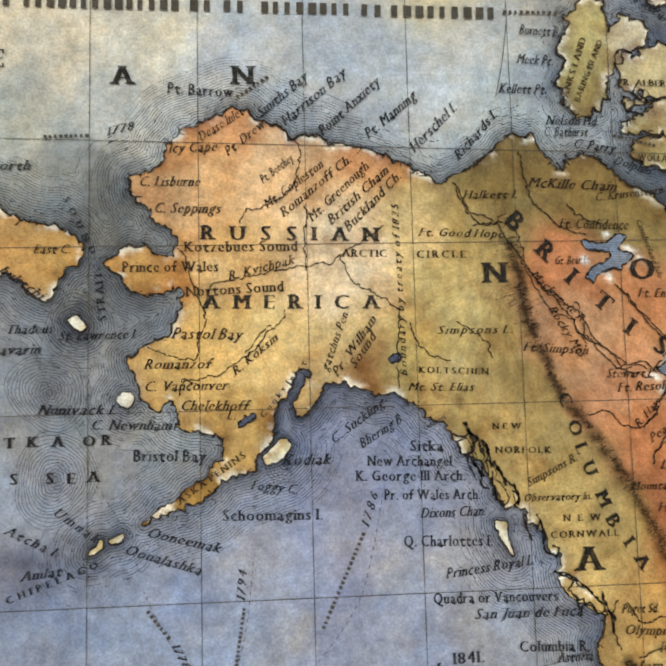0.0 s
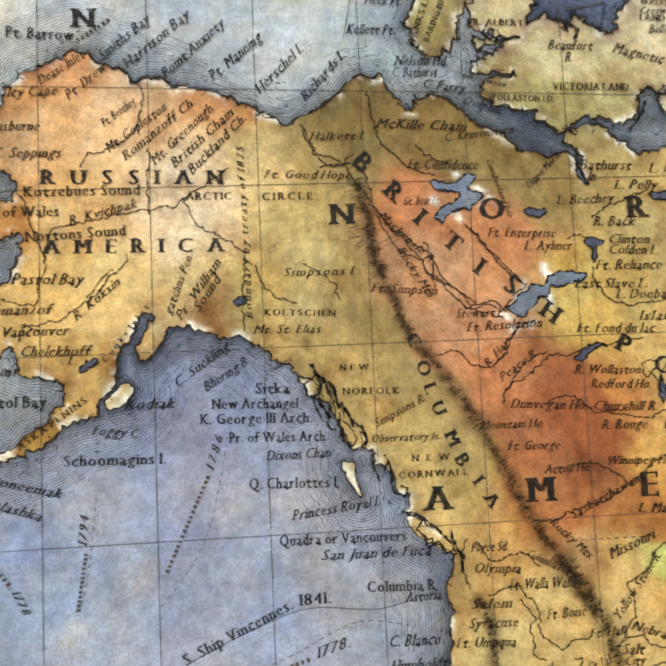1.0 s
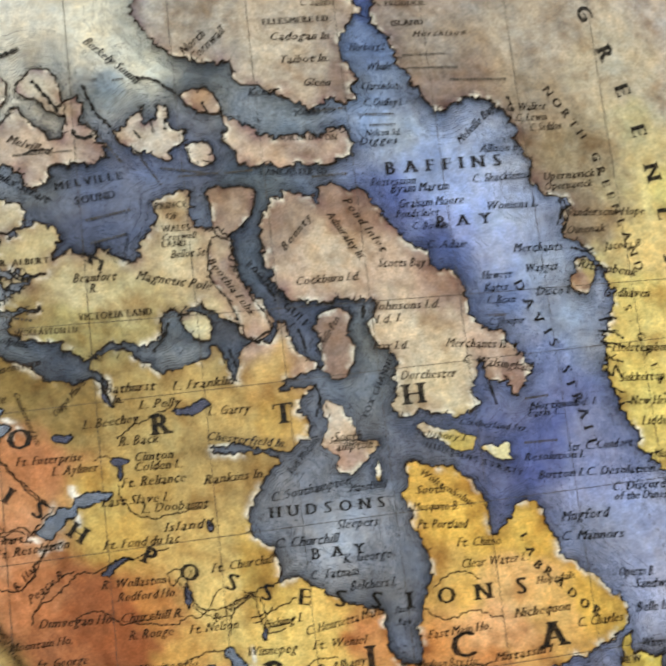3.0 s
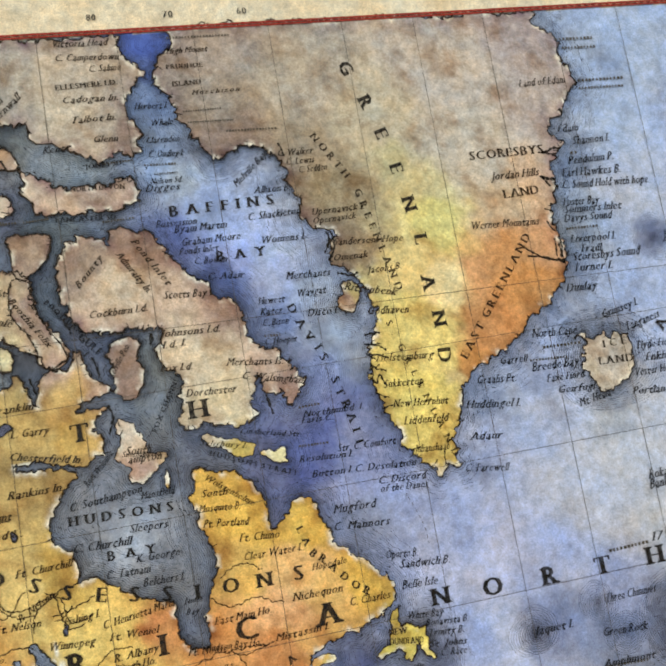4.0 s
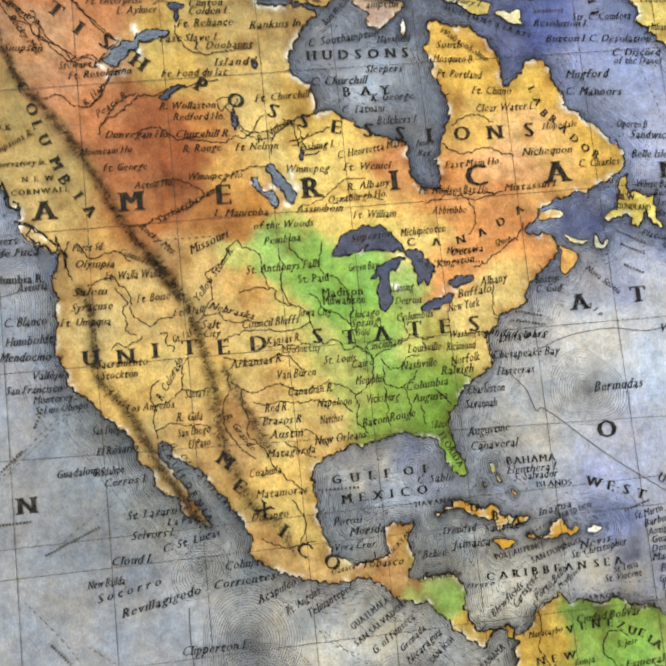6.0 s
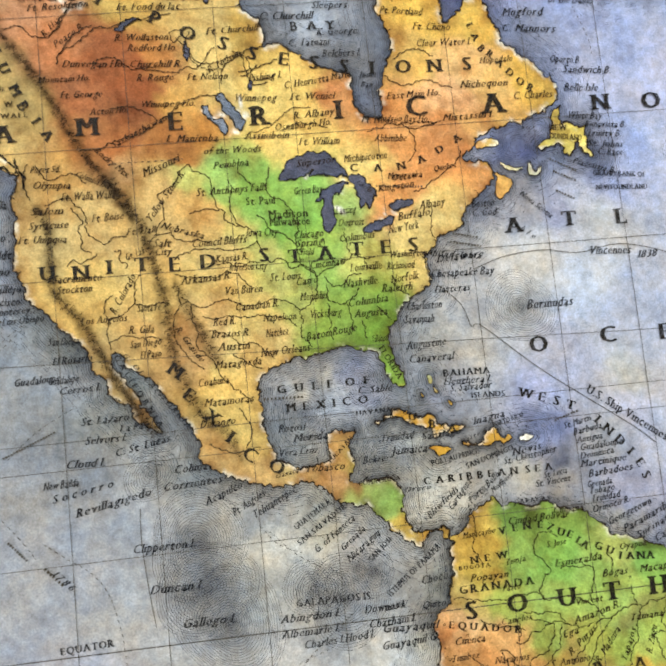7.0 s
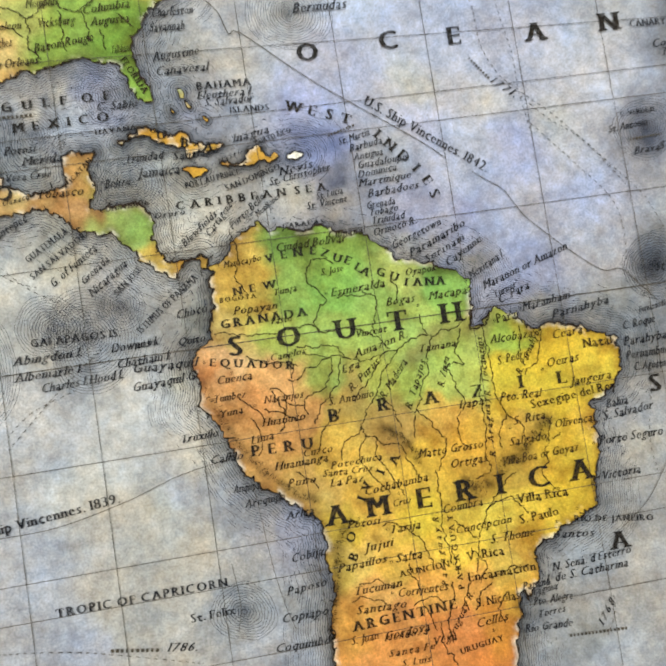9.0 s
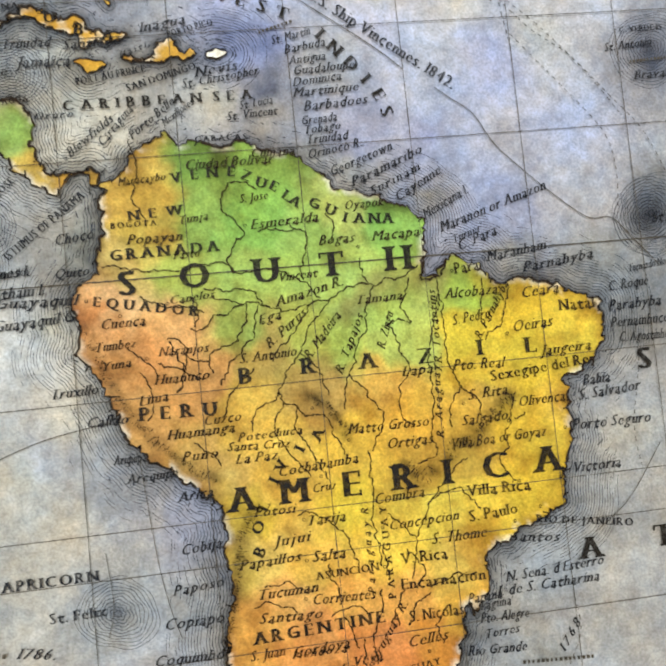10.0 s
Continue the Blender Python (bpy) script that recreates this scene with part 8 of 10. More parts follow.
word("Peace R.", 53.8, -61.1, 67.6, -52.1, 3.1, "i")
word("R. Hay", 49.2, -55.8, 57.1, -47.8, 2.8, "i")
word("Mackenzie R.", 12.7, -0.8, 30.9, -18.6, 2.8, "i")
word("Rocky Mts.", 18.6, -12.9, 29.8, -31.4, 2.9, "i")
word("Simpsons R.", 8.6, -75.0, 26.6, -66.3, 2.9, "i")
word("Saskatchawan", 75.9, -109.8, 100.8, -98.1, 2.9, "i")
word("L. Manitoba", 99.7, -108.6, 122.6, -109.7, 3.2, "i")
word("Acton Ho.", 66.9, -93.6, 83.7, -93.5, 3.1, "i")
word("Ft. George", 54.4, -84.8, 72.7, -85.4, 3.1, "i")
word("Mountain Ho.", 45.1, -77.2, 68.0, -77.3, 2.9, "i")
word("Winnipeg Ho.", 89.3, -91.5, 114.0, -92.5, 3.0, "i")
word("Winnepeg", 131.6, -91.5, 150.8, -92.7, 3.4, "i")
word("Assiniboin", 135.0, -109.9, 155.0, -110.7, 3.4, "i")
word("of the Woods", 115.8, -115.6, 141.6, -116.2, 3.2, "i")
word("Ft. William", 159.5, -114.4, 178.0, -115.1, 3.4, "i")
word("R. Albany", 158.1, -101.9, 176.9, -100.9, 3.3, "i")
word("Osnaburgh Ho.", 149.0, -106.9, 175.5, -105.8, 3.3, "i")
word("Ft. Weniel", 157.4, -92.7, 177.8, -93.4, 3.3, "i")
word("C. Henrietta Maria", 155.3, -87.2, 186.5, -83.3, 3.3, "i")
word("Fishing I.", 139.3, -82.6, 154.5, -81.6, 3.3, "i")
word("Ft. Nelson", 111.3, -80.1, 129.5, -80.6, 3.2, "i")
word("R. Nelson", 121.7, -77.5, 136.6, -69.4, 3.1, "i")
word("Ft. Churchill", 121.7, -58.8, 145.4, -58.2, 3.3, "i")
word("C. Churchill", 146.5, -53.0, 171.4, -53.9, 3.7, "i")
word("HUDSONS", 146.2, -41.3, 191.9, -42.8, 4.2, "b")
word("BAY", 160.8, -59.0, 181.5, -59.4, 4.0, "b")
word("K. George", 172.8, -62.2, 191.5, -62.5, 3.5, "i")
word("C. Tatnam", 159.1, -66.7, 178.0, -67.2, 3.5, "i")
word("Belchers I.", 174.3, -72.9, 192.4, -73.3, 3.5, "i")
word("Sleepers", 171.6, -48.8, 188.0, -49.5, 3.5, "i")
word("C. Southampton", 147.3, -35.2, 179.1, -32.2, 3.5, "i")
word("Mansfield", 178.4, -35.3, 193.1, -35.3, 3.2, "i")
word("South", 174.3, -14.9, 185.4, -15.5, 3.8, "i")
word("ampton", 174.8, -18.6, 189.5, -19.1, 3.4, "i")
word("Roes Welcome", 156.5, -25.8, 169.0, -13.4, 3.0, "i")
word("VICTORIA LAND", 79.4, 44.4, 108.1, 43.7, 2.8, "c")
word("WOLLASTON LD.", 54.9, 40.8, 79.6, 39.8, 2.4, "c")
word("Magnetic Pole", 102.8, 58.7, 131.7, 51.2, 3.7, "i")
word("Beaufort", 78.4, 59.8, 94.9, 59.3, 3.5, "i")
word("R.", 84.5, 55.1, 87.6, 55.0, 3.5, "i")
word("PR. ALBERT", 49.0, 69.3, 69.9, 68.7, 2.4, "c")
word("BANKS LAND", 29.1, 61.8, 38.1, 87.0, 2.5, "c")
word("BARING ISLAND", 34.2, 62.7, 44.3, 86.0, 2.2, "c")
word("Nelson Hd.", 21.2, 54.3, 40.8, 54.0, 3.5, "i")
word("C. Bathurst", 20.1, 50.0, 36.3, 49.9, 3.5, "i")
word("C. Parry", 30.8, 45.9, 46.1, 43.8, 3.3, "i")
word("Dolphin", 45.5, 39.8, 58.8, 35.7, 3.0, "i")
word("PRINCE", 113.0, 86.6, 125.8, 86.3, 2.7, "c")
word("OF", 117.0, 81.9, 121.5, 81.8, 2.7, "c")
word("WALES", 114.8, 76.8, 126.1, 76.5, 2.7, "c")
word("Creswell", 114.5, 73.2, 127.9, 73.2, 2.8, "i")
word("LAND", 114.3, 70.6, 124.1, 70.3, 2.5, "c")
word("Bellot St.", 117.5, 65.8, 131.8, 65.7, 3.2, "i")
word("Boothia Felix", 131.6, 63.5, 146.4, 39.4, 3.0, "i")
word("Cumberland Isle", 52.7, 18.9, 59.7, -2.4, 2.0, "i")
word("Copper Mine R.", 68.0, 7.5, 80.8, 19.9, 2.5, "i")
word("Columbia Ho.", 58.5, -121.1, 72.6, -128.3, 2.6, "i")
word("C. Mendocino", 1.7, -162.1, 27.5, -163.7, 3.7, "i")
word("Humboldt", 9.7, -156.4, 28.7, -156.3, 3.7, "i")
word("C. Blanco", 9.4, -148.3, 26.8, -148.5, 3.7, "i")
word("Olympia", 39.7, -125.7, 56.0, -126.8, 3.3, "i")
word("Salem", 38.2, -137.7, 52.0, -138.1, 3.3, "i")
word("Syracuse", 37.0, -144.1, 54.0, -144.5, 3.3, "i")
word("Ft. Umpqua", 32.4, -150.1, 52.8, -151.0, 3.3, "i")
word("Puget Sd.", 39.3, -118.6, 52.2, -118.9, 3.0, "i")
word("Rocky Mts.", 67.3, -110.4, 81.1, -124.0, 2.8, "i")
word("Kellett Pt.", 4.3, 66.3, 21.8, 65.7, 3.6, "i")
word("Meek Pt.", 11.5, 77.5, 24.8, 76.6, 3.7, "i")
word("Burnett B.", 12.8, 88.5, 27.9, 87.8, 3.7, "i")
word("Nebraska", 94.0, -148.0, 112.4, -154.4, 3.1, "i")
word("MELVILLE", 74.5, 98.0, 101.2, 100.5, 3.2, "c")
word("SOUND", 81.9, 91.4, 97.9, 92.8, 3.2, "c")
word("Banks Strait", 47.2, 108.1, 70.6, 93.2, 3.5, "i")
bar(19.7, 108.3, 32.0, 114.2, 3.1)
bar(33.6, 105.3, 42.1, 109.7, 3.1)
bar(7.2, 96.2, 28.4, 96.1, 3.4)
bar(58.9, 113.5, 82.7, 113.6, 2.1)
bar(85.7, 84.2, 103.7, 87.0, 2.5)
bar(86.8, 74.6, 101.1, 77.0, 2.5)
bar(116.7, 103.2, 137.2, 98.9, 2.2)
bar(46.1, 49.9, 62.0, 45.8, 2.4)
word("Melville I.", 56.7, 119.7, 73.7, 112.5, 3.5, "i")
word("Berkely Sound", 89.7, 159.7, 109.5, 140.4, 3.6, "i")
word("North", 130.5, 151.1, 140.1, 159.1, 3.6, "i")
word("Cornwall", 134.1, 147.4, 148.3, 160.0, 3.6, "i")
bar(91.9, 142.9, 94.6, 143.0, 2.1)
bar(100.7, 142.0, 105.2, 142.4, 2.1)
bar(87.1, 127.3, 101.3, 106.9, 2.1)
bar(105.4, 114.0, 116.2, 95.9, 2.1)
bar(123.7, 98.9, 139.9, 99.0, 2.1)
bar(142.6, 98.7, 154.5, 99.0, 2.2)
bar(177.9, 93.9, 192.9, 94.2, 2.2)
word("Nelson Sd.", 202.3, 109.8, 217.5, 109.2, 2.8, "i")
word("Melville Bay", 242.7, 102.7, 259.5, 116.9, 3.3, "i")
bar(181.2, 122.1, 196.3, 122.6, 2.2)
word("Rennell", 99.5, 66.3, 102.2, 77.0, 2.1, "i")
word("80", 183.1, 196.3, 187.7, 196.0, 3.2, "r")
word("70", 219.9, 194.3, 224.7, 194.0, 3.3, "r")
word("60", 256.3, 192.3, 261.2, 192.0, 3.4, "r")
word("Victoria Head", 165.2, 184.2, 191.2, 182.7, 3.4, "i")
word("C. Camperdown", 165.9, 177.0, 195.6, 174.7, 3.4, "i")
word("C. Sabine", 181.0, 169.7, 195.9, 169.1, 3.4, "i")
word("ELLESMERE LD.", 164.6, 162.1, 194.0, 161.9, 2.6, "c")
word("Cadogan In.", 166.7, 155.2, 192.9, 153.8, 3.3, "i")
word("Talbot In.", 169.4, 144.6, 190.7, 144.1, 3.3, "i")
word("Glenn", 178.6, 134.0, 189.9, 133.2, 3.2, "i")
word("NORTH DEVON", 165.4, 111.2, 190.2, 109.3, 2.5, "c")
word("Herbert I.", 199.9, 148.0, 215.5, 147.0, 3.4, "i")
word("Whale", 206.2, 138.8, 216.9, 138.4, 3.2, "i")
word("Clarendon", 203.0, 130.4, 218.8, 129.5, 3.2, "i")
word("C. Dudley I.", 203.2, 123.2, 219.8, 122.1, 3.2, "i")
bar(200.7, 119.1, 216.1, 118.1, 2.4)
word("Digges", 199.4, 106.3, 215.4, 105.6, 3.2, "i")
bar(204.8, 114.2, 216.5, 113.7, 2.0)
bar(220.0, 182.7, 251.4, 181.1, 2.5)
word("High Mount", 218.9, 174.8, 238.7, 174.2, 3.1, "i")
word("PRUDHOE", 217.8, 167.0, 235.4, 166.3, 2.3, "c")
word("ISLAND", 219.6, 157.7, 233.5, 157.4, 2.5, "c")
bar(222.8, 143.9, 241.5, 143.4, 2.0)
bar(224.1, 138.1, 246.8, 136.8, 2.0)
bar(241.8, 131.4, 266.9, 129.8, 2.5)
word("C. Walker", 264.6, 115.7, 282.1, 115.2, 3.4, "i")
word("C. Lewis", 268.1, 110.8, 281.9, 110.5, 3.4, "i")
word("C. Seddon", 273.7, 106.0, 287.6, 105.9, 3.4, "i")
word("Allison B.", 250.4, 98.6, 268.1, 97.9, 3.5, "i")
word("BAFFINS", 209.1, 92.7, 259.2, 92.1, 5.0, "b")
word("BAY", 227.8, 67.9, 251.1, 67.6, 4.6, "b")
word("C. Shackleton", 245.3, 85.7, 270.7, 85.6, 3.5, "i")
word("Womens I.", 249.6, 73.4, 271.4, 72.8, 3.5, "i")
word("Possession", 201.9, 88.1, 220.9, 87.5, 3.4, "i")
word("Byam Martin", 210.0, 84.4, 234.7, 83.8, 3.6, "i")
word("Graham Moore", 212.5, 77.7, 240.2, 77.2, 3.6, "i")
word("Ponds Inlet", 210.9, 73.6, 229.0, 73.1, 3.2, "i")
word("C. Bowen", 217.1, 68.0, 232.2, 67.2, 3.2, "i")
word("C. Adair", 222.0, 59.7, 239.0, 58.3, 3.2, "i")
word("Merchants", 258.9, 54.2, 280.1, 53.1, 3.7, "i")
word("Waygat", 262.6, 45.1, 276.6, 45.0, 3.5, "i")
word("Disco I.", 266.1, 34.9, 281.1, 34.2, 3.7, "i")
word("Rittenbenk", 285.7, 45.1, 310.2, 38.6, 3.8, "i")
word("Godhaven", 294.9, 31.4, 314.9, 29.2, 3.8, "i")
word("Hewett", 244.0, 44.2, 256.2, 43.7, 3.4, "i")
word("Kater", 244.1, 38.9, 254.3, 38.5, 3.4, "i")
word("C. Bison", 244.3, 33.6, 256.5, 33.1, 3.2, "i")
bar(244.5, 28.4, 252.6, 27.9, 2.4)
word("C. Hooper", 243.9, 24.7, 259.1, 23.9, 3.2, "i")
word("Holsteinburg", 295.0, 8.0, 322.7, 5.4, 3.7, "i")
word("Sukkertop", 296.4, -4.8, 315.7, -6.1, 3.7, "i")
word("New Herrnhut", 299.3, -14.7, 325.8, -17.3, 3.7, "i")
word("Liddenfeld", 302.9, -23.6, 324.2, -25.4, 3.7, "i")
word("Julianshaab", 305.5, -37.5, 322.7, -38.6, 3.5, "i")
word("Cockburn Ld.", 166.2, 49.7, 192.7, 49.3, 3.4, "i")
word("Scotts Bay", 200.8, 53.8, 220.3, 52.2, 3.5, "i")
word("Johnsons Ld.", 196.7, 35.9, 224.3, 34.4, 3.5, "i")
word("Ld. I.", 197.0, 30.5, 207.8, 30.4, 3.3, "i")
word("Fox Ld.", 194.6, 20.0, 209.1, 18.9, 3.3, "i")
word("Merchants Is.", 224.8, 17.9, 250.9, 14.4, 3.6, "i")
word("C. Walsingham", 230.7, 10.7, 259.3, 3.7, 3.6, "i")
word("Dorchester", 204.4, 6.6, 227.2, 5.2, 3.5, "i")
word("Boothian Gulf", 148.6, 58.4, 155.7, 46.1, 2.6, "i")
word("GULF", 159.9, 41.4, 168.2, 31.9, 3.4, "c")
word("Admiralty In.", 181.8, 78.0, 193.8, 57.4, 3.3, "i")
word("Pond Inlet", 189.3, 83.2, 203.0, 60.1, 3.3, "i")
word("Bounty", 163.6, 64.2, 175.8, 76.8, 3.1, "i")
word("Melville Pen.", 172.8, 20.1, 182.9, 34.5, 2.8, "i")
word("Southampton", 172.6, -15.4, 189.4, -17.6, 2.6, "i")
bar(255.0, -7.5, 265.3, -7.2, 2.4)
word("Northumbd. I.", 256.3, -11.8, 284.9, -12.8, 3.0, "i")
word("Earls C.", 254.9, -14.6, 270.0, -15.3, 3.0, "i")
word("Str. C. Comfort", 269.5, -30.4, 297.2, -31.5, 3.4, "i")
bar(252.1, -25.2, 266.2, -25.8, 2.4)
word("Resolution I.", 251.0, -32.0, 276.1, -33.7, 3.0, "i")
word("C. Desolation", 275.8, -41.1, 304.9, -43.1, 3.4, "i")
word("Button I.", 255.7, -39.9, 274.8, -40.9, 3.2, "i")
word("C. Farewell", 328.0, -50.5, 348.9, -53.8, 3.8, "i")
word("Adaur", 333.4, -36.4, 348.7, -38.2, 3.6, "i")
word("Huddingel I.", 334.3, -21.3, 361.4, -24.7, 3.8, "i")
word("Graahs Pt.", 341.9, -10.6, 361.7, -12.6, 3.9, "i")
word("Garrell", 355.4, -3.3, 369.1, -4.1, 3.7, "i")
word("C. Discord", 285.8, -48.6, 308.4, -49.9, 3.5, "i")
word("of the Danes", 286.1, -52.3, 308.7, -54.0, 3.2, "i")
word("Mugford", 262.8, -57.8, 282.4, -58.4, 3.8, "i")
word("C. Mannors", 261.4, -65.4, 287.5, -67.4, 3.6, "i")
word("Oporto B.", 283.1, -82.3, 298.2, -83.8, 3.6, "i")
word("Sandwich B.", 288.9, -87.8, 312.6, -89.9, 3.6, "i")
word("Belle Isle", 288.2, -97.0, 304.8, -98.1, 3.6, "i")
word("White Bay", 288.1, -110.6, 304.7, -112.2, 3.4, "i")
word("Bonavista B.", 296.0, -115.2, 316.2, -117.0, 3.0, "i")
word("Trinity B.", 296.1, -120.0, 313.3, -121.4, 3.2, "i")
word("St. Johns", 296.2, -124.8, 313.2, -126.6, 3.0, "i")
word("C. Race", 300.4, -129.4, 312.5, -130.5, 3.0, "i")
word("Placentia B.", 287.6, -132.6, 307.7, -139.0, 2.8, "i")
word("NEW", 278.6, -115.8, 287.0, -116.5, 2.8, "c")
word("FOUNDLAND", 276.9, -119.7, 293.7, -122.0, 2.8, "c")
word("C. Charles", 263.1, -99.5, 282.0, -99.6, 3.5, "i")
word("Nichequon", 238.1, -92.3, 260.8, -92.5, 3.5, "i")
word("Hopedale", 248.9, -80.8, 264.8, -80.5, 2.9, "i")
word("Pt. Portland", 203.6, -52.8, 223.5, -55.1, 3.4, "i")
word("Ft. Chimo", 218.6, -61.9, 236.3, -63.5, 3.5, "i")
word("Clear Water L.", 219.2, -70.5, 246.9, -71.1, 3.4, "i")
word("Mosquito B.", 202.7, -45.8, 221.2, -47.5, 3.2, "i")
word("South", 204.6, -39.4, 216.1, -40.2, 3.2, "i")
word("Wolstenholme", 206.7, -31.6, 226.7, -47.2, 2.9, "i")
word("East Main Ho.", 202.5, -95.3, 227.9, -95.1, 3.2, "i")
word("Abbitibbe", 194.5, -115.2, 209.4, -116.1, 3.3, "i")
word("Mistassin I.", 227.9, -107.7, 252.3, -107.3, 3.2, "i")
word("Ft. Moose", 189.4, -105.8, 206.0, -107.3, 3.1, "i")
word("Hudson Bay Ho.", 196.9, -105.6, 221.2, -107.6, 3.0, "i")
word("NORTH", 282.0, 124.0, 295.9, 100.3, 3.6, "c")
word("GREENLAND", 299.1, 93.6, 311.2, 40.6, 3.6, "c")
word("S. GREENLAND", 302.9, 26.2, 324.0, -42.6, 3.2, "c")
word("EAST GREENLAND", 339.6, 1.9, 384.5, 57.7, 4.1, "c")
word("SCORESBYS", 361.0, 101.1, 400.7, 100.0, 4.5, "c")
word("LAND", 374.8, 78.9, 393.8, 79.1, 4.5, "c")
word("Jordan Hills", 370.0, 89.3, 395.4, 88.6, 4.1, "i")
word("Werner Mountains", 354.3, 65.5, 389.9, 63.1, 4.0, "i")
word("Land of Edam", 395.1, 136.9, 420.5, 136.3, 4.0, "i")
bar(420.5, 160.2, 442.2, 158.9, 3.3)
bar(423.0, 155.0, 442.3, 153.9, 2.9)
bar(426.0, 136.1, 453.9, 134.8, 3.3)
bar(427.5, 131.8, 452.9, 130.5, 2.9)
word("Edam", 410.6, 109.9, 421.8, 109.6, 3.7, "i")
word("Shannon I.", 417.3, 102.6, 437.6, 101.9, 4.2, "i")
bar(415.0, 97.4, 419.8, 97.5, 3.3)
word("Pendulum P.", 412.7, 92.3, 437.7, 91.8, 4.2, "i")
word("Earl Hawkes B.", 407.7, 86.0, 440.1, 84.4, 4.4, "i")
word("C. Sound Hold with hope", 406.4, 79.9, 453.6, 76.9, 4.2, "i")
word("Foster Bay", 405.1, 71.0, 424.2, 69.7, 4.1, "i")
word("Sommers Inlet", 404.7, 66.9, 435.6, 65.3, 4.1, "i")
word("Davys Sound", 403.7, 62.4, 429.3, 61.1, 3.9, "i")
bar(403.9, 58.3, 421.4, 57.6, 2.7)
word("Liverpool I.", 404.7, 51.3, 429.1, 50.0, 4.1, "i")
word("Traill", 408.1, 45.8, 419.7, 45.0, 3.9, "i")
word("Scoresbys Sound", 403.8, 41.9, 440.0, 40.3, 4.3, "i")
word("Turner I.", 402.5, 36.4, 423.8, 35.2, 4.1, "i")
word("Dunlay", 396.9, 26.7, 413.0, 26.2, 4.1, "i")
word("Jan Mayen I.", 454.7, 46.2, 484.8, 48.8, 4.5, "i")
word("North Cape", 374.4, 6.9, 397.4, 5.3, 4.2, "i")
bar(378.7, 0.8, 399.0, 0.2, 3.1)
word("Breede Bay", 370.9, -9.4, 394.9, -10.0, 4.2, "i")
bar(370.8, -4.4, 390.9, -5.6, 2.6)
word("Faxe Fiord", 377.3, -15.7, 396.4, -16.4, 3.7, "i")
word("Geirfugl", 381.6, -22.0, 400.6, -23.2, 3.5, "i")
word("Mt. Hecla", 391.7, -30.3, 408.3, -27.6, 4.0, "i")
word("Grimsey I.", 412.9, 10.6, 433.2, 14.7, 4.1, "i")
word("Langaness", 424.6, 2.6, 443.1, 6.8, 4.1, "i")
word("LAND", 405.9, -11.9, 424.2, -12.8, 3.8, "c")
word("ICE", 410.1, -3.8, 422.4, -3.7, 3.6, "c")
word("Hyde Fiord", 427.4, -7.4, 448.5, -8.0, 3.9, "i")
word("Enkhuisen I.", 430.5, -13.9, 457.6, -14.9, 3.9, "i")
word("Vester Horn", 423.1, -20.5, 445.4, -20.8, 3.9, "i")
word("Portland", 419.9, -29.2, 439.3, -30.8, 3.8, "i")
word("Rokal", 418.7, -70.8, 429.5, -70.7, 4.5, "i")
word("Bank", 418.0, -75.5, 427.7, -75.3, 4.5, "i")
word("1795", 413.3, -99.7, 426.3, -99.6, 4.0, "i")
bar(390.6, -100.7, 411.6, -100.2, 3.3)
word("Jaquet I.", 346.1, -130.0, 365.3, -130.2, 3.7, "i")
word("Three Chimnies", 383.3, -122.8, 409.3, -122.8, 3.9, "i")
word("Green Rock", 378.8, -137.4, 401.0, -138.6, 3.8, "i")
word("HEBRIDES", 436.4, -64.5, 453.7, -64.5, 2.7, "c")
word("BRITISH ISLES", 437.8, -123.2, 458.6, -51.3, 3.8, "c")
word("FAROE IS.", 443.3, -29.3, 461.7, -29.8, 2.8, "c")
word("Sudero", 439.6, -39.2, 454.9, -39.7, 3.7, "i")
word("Mayda", 417.0, -133.6, 430.8, -132.8, 3.7, "i")
word("Upernavick I.", 276.4, 83.9, 302.5, 83.7, 3.4, "i")
word("Opernavick", 276.1, 79.5, 297.5, 79.5, 3.1, "i")
word("Sandersons Hope", 284.3, 67.6, 318.7, 64.9, 3.4, "i")
word("Omenak", 282.9, 59.8, 299.9, 59.4, 3.3, "i")
word("Jacobs B.", 298.5, 51.3, 315.7, 51.3, 3.2, "i")
word("Kent", 155.1, 131.2, 164.9, 131.3, 3.3, "i")
word("JONES SD.", 173.5, 121.3, 191.7, 121.4, 2.3, "c")
word("LANCASTER SD.", 157.0, 97.2, 185.3, 94.8, 2.5, "c")
word("Amplimont", 376.1, -151.0, 401.8, -151.9, 3.4, "i")
bar(499.0, 159.7, 510.1, 159.6, 3.0)
bar(495.3, 150.0, 507.6, 149.7, 3.0)
word("Murchison", 228.2, 152.2, 251.2, 151.7, 2.5, "i")
word("GRAND BANK OF", 296.9, -139.2, 322.5, -142.0, 2.4, "c")
word("NEWFOUNDLAND", 297.5, -146.4, 322.7, -147.8, 2.4, "c")
word("AZORES", 363.9, -175.5, 382.6, -175.7, 2.7, "c")
word("WESTERN IS.", 385.5, -174.3, 402.5, -176.0, 2.5, "c")
word("St. Michaels", 372.2, -181.2, 390.0, -182.7, 2.9, "i")
word("Corvo I.", 391.3, -168.1, 406.3, -169.3, 3.0, "i")
word("Graciosa", 392.5, -172.3, 407.4, -173.9, 3.0, "i")
bar(357.2, -167.3, 371.7, -169.0, 2.1)
bar(377.8, -151.4, 399.2, -152.5, 2.7)
bar(403.3, -195.8, 417.0, -195.8, 3.0)
word("Nova Scotia", 259.9, -145.6, 273.4, -157.9, 2.5, "i")
word("C. Sable", 247.1, -152.2, 264.0, -167.0, 2.3, "i")
bar(276.5, -130.1, 289.2, -137.0, 2.4)
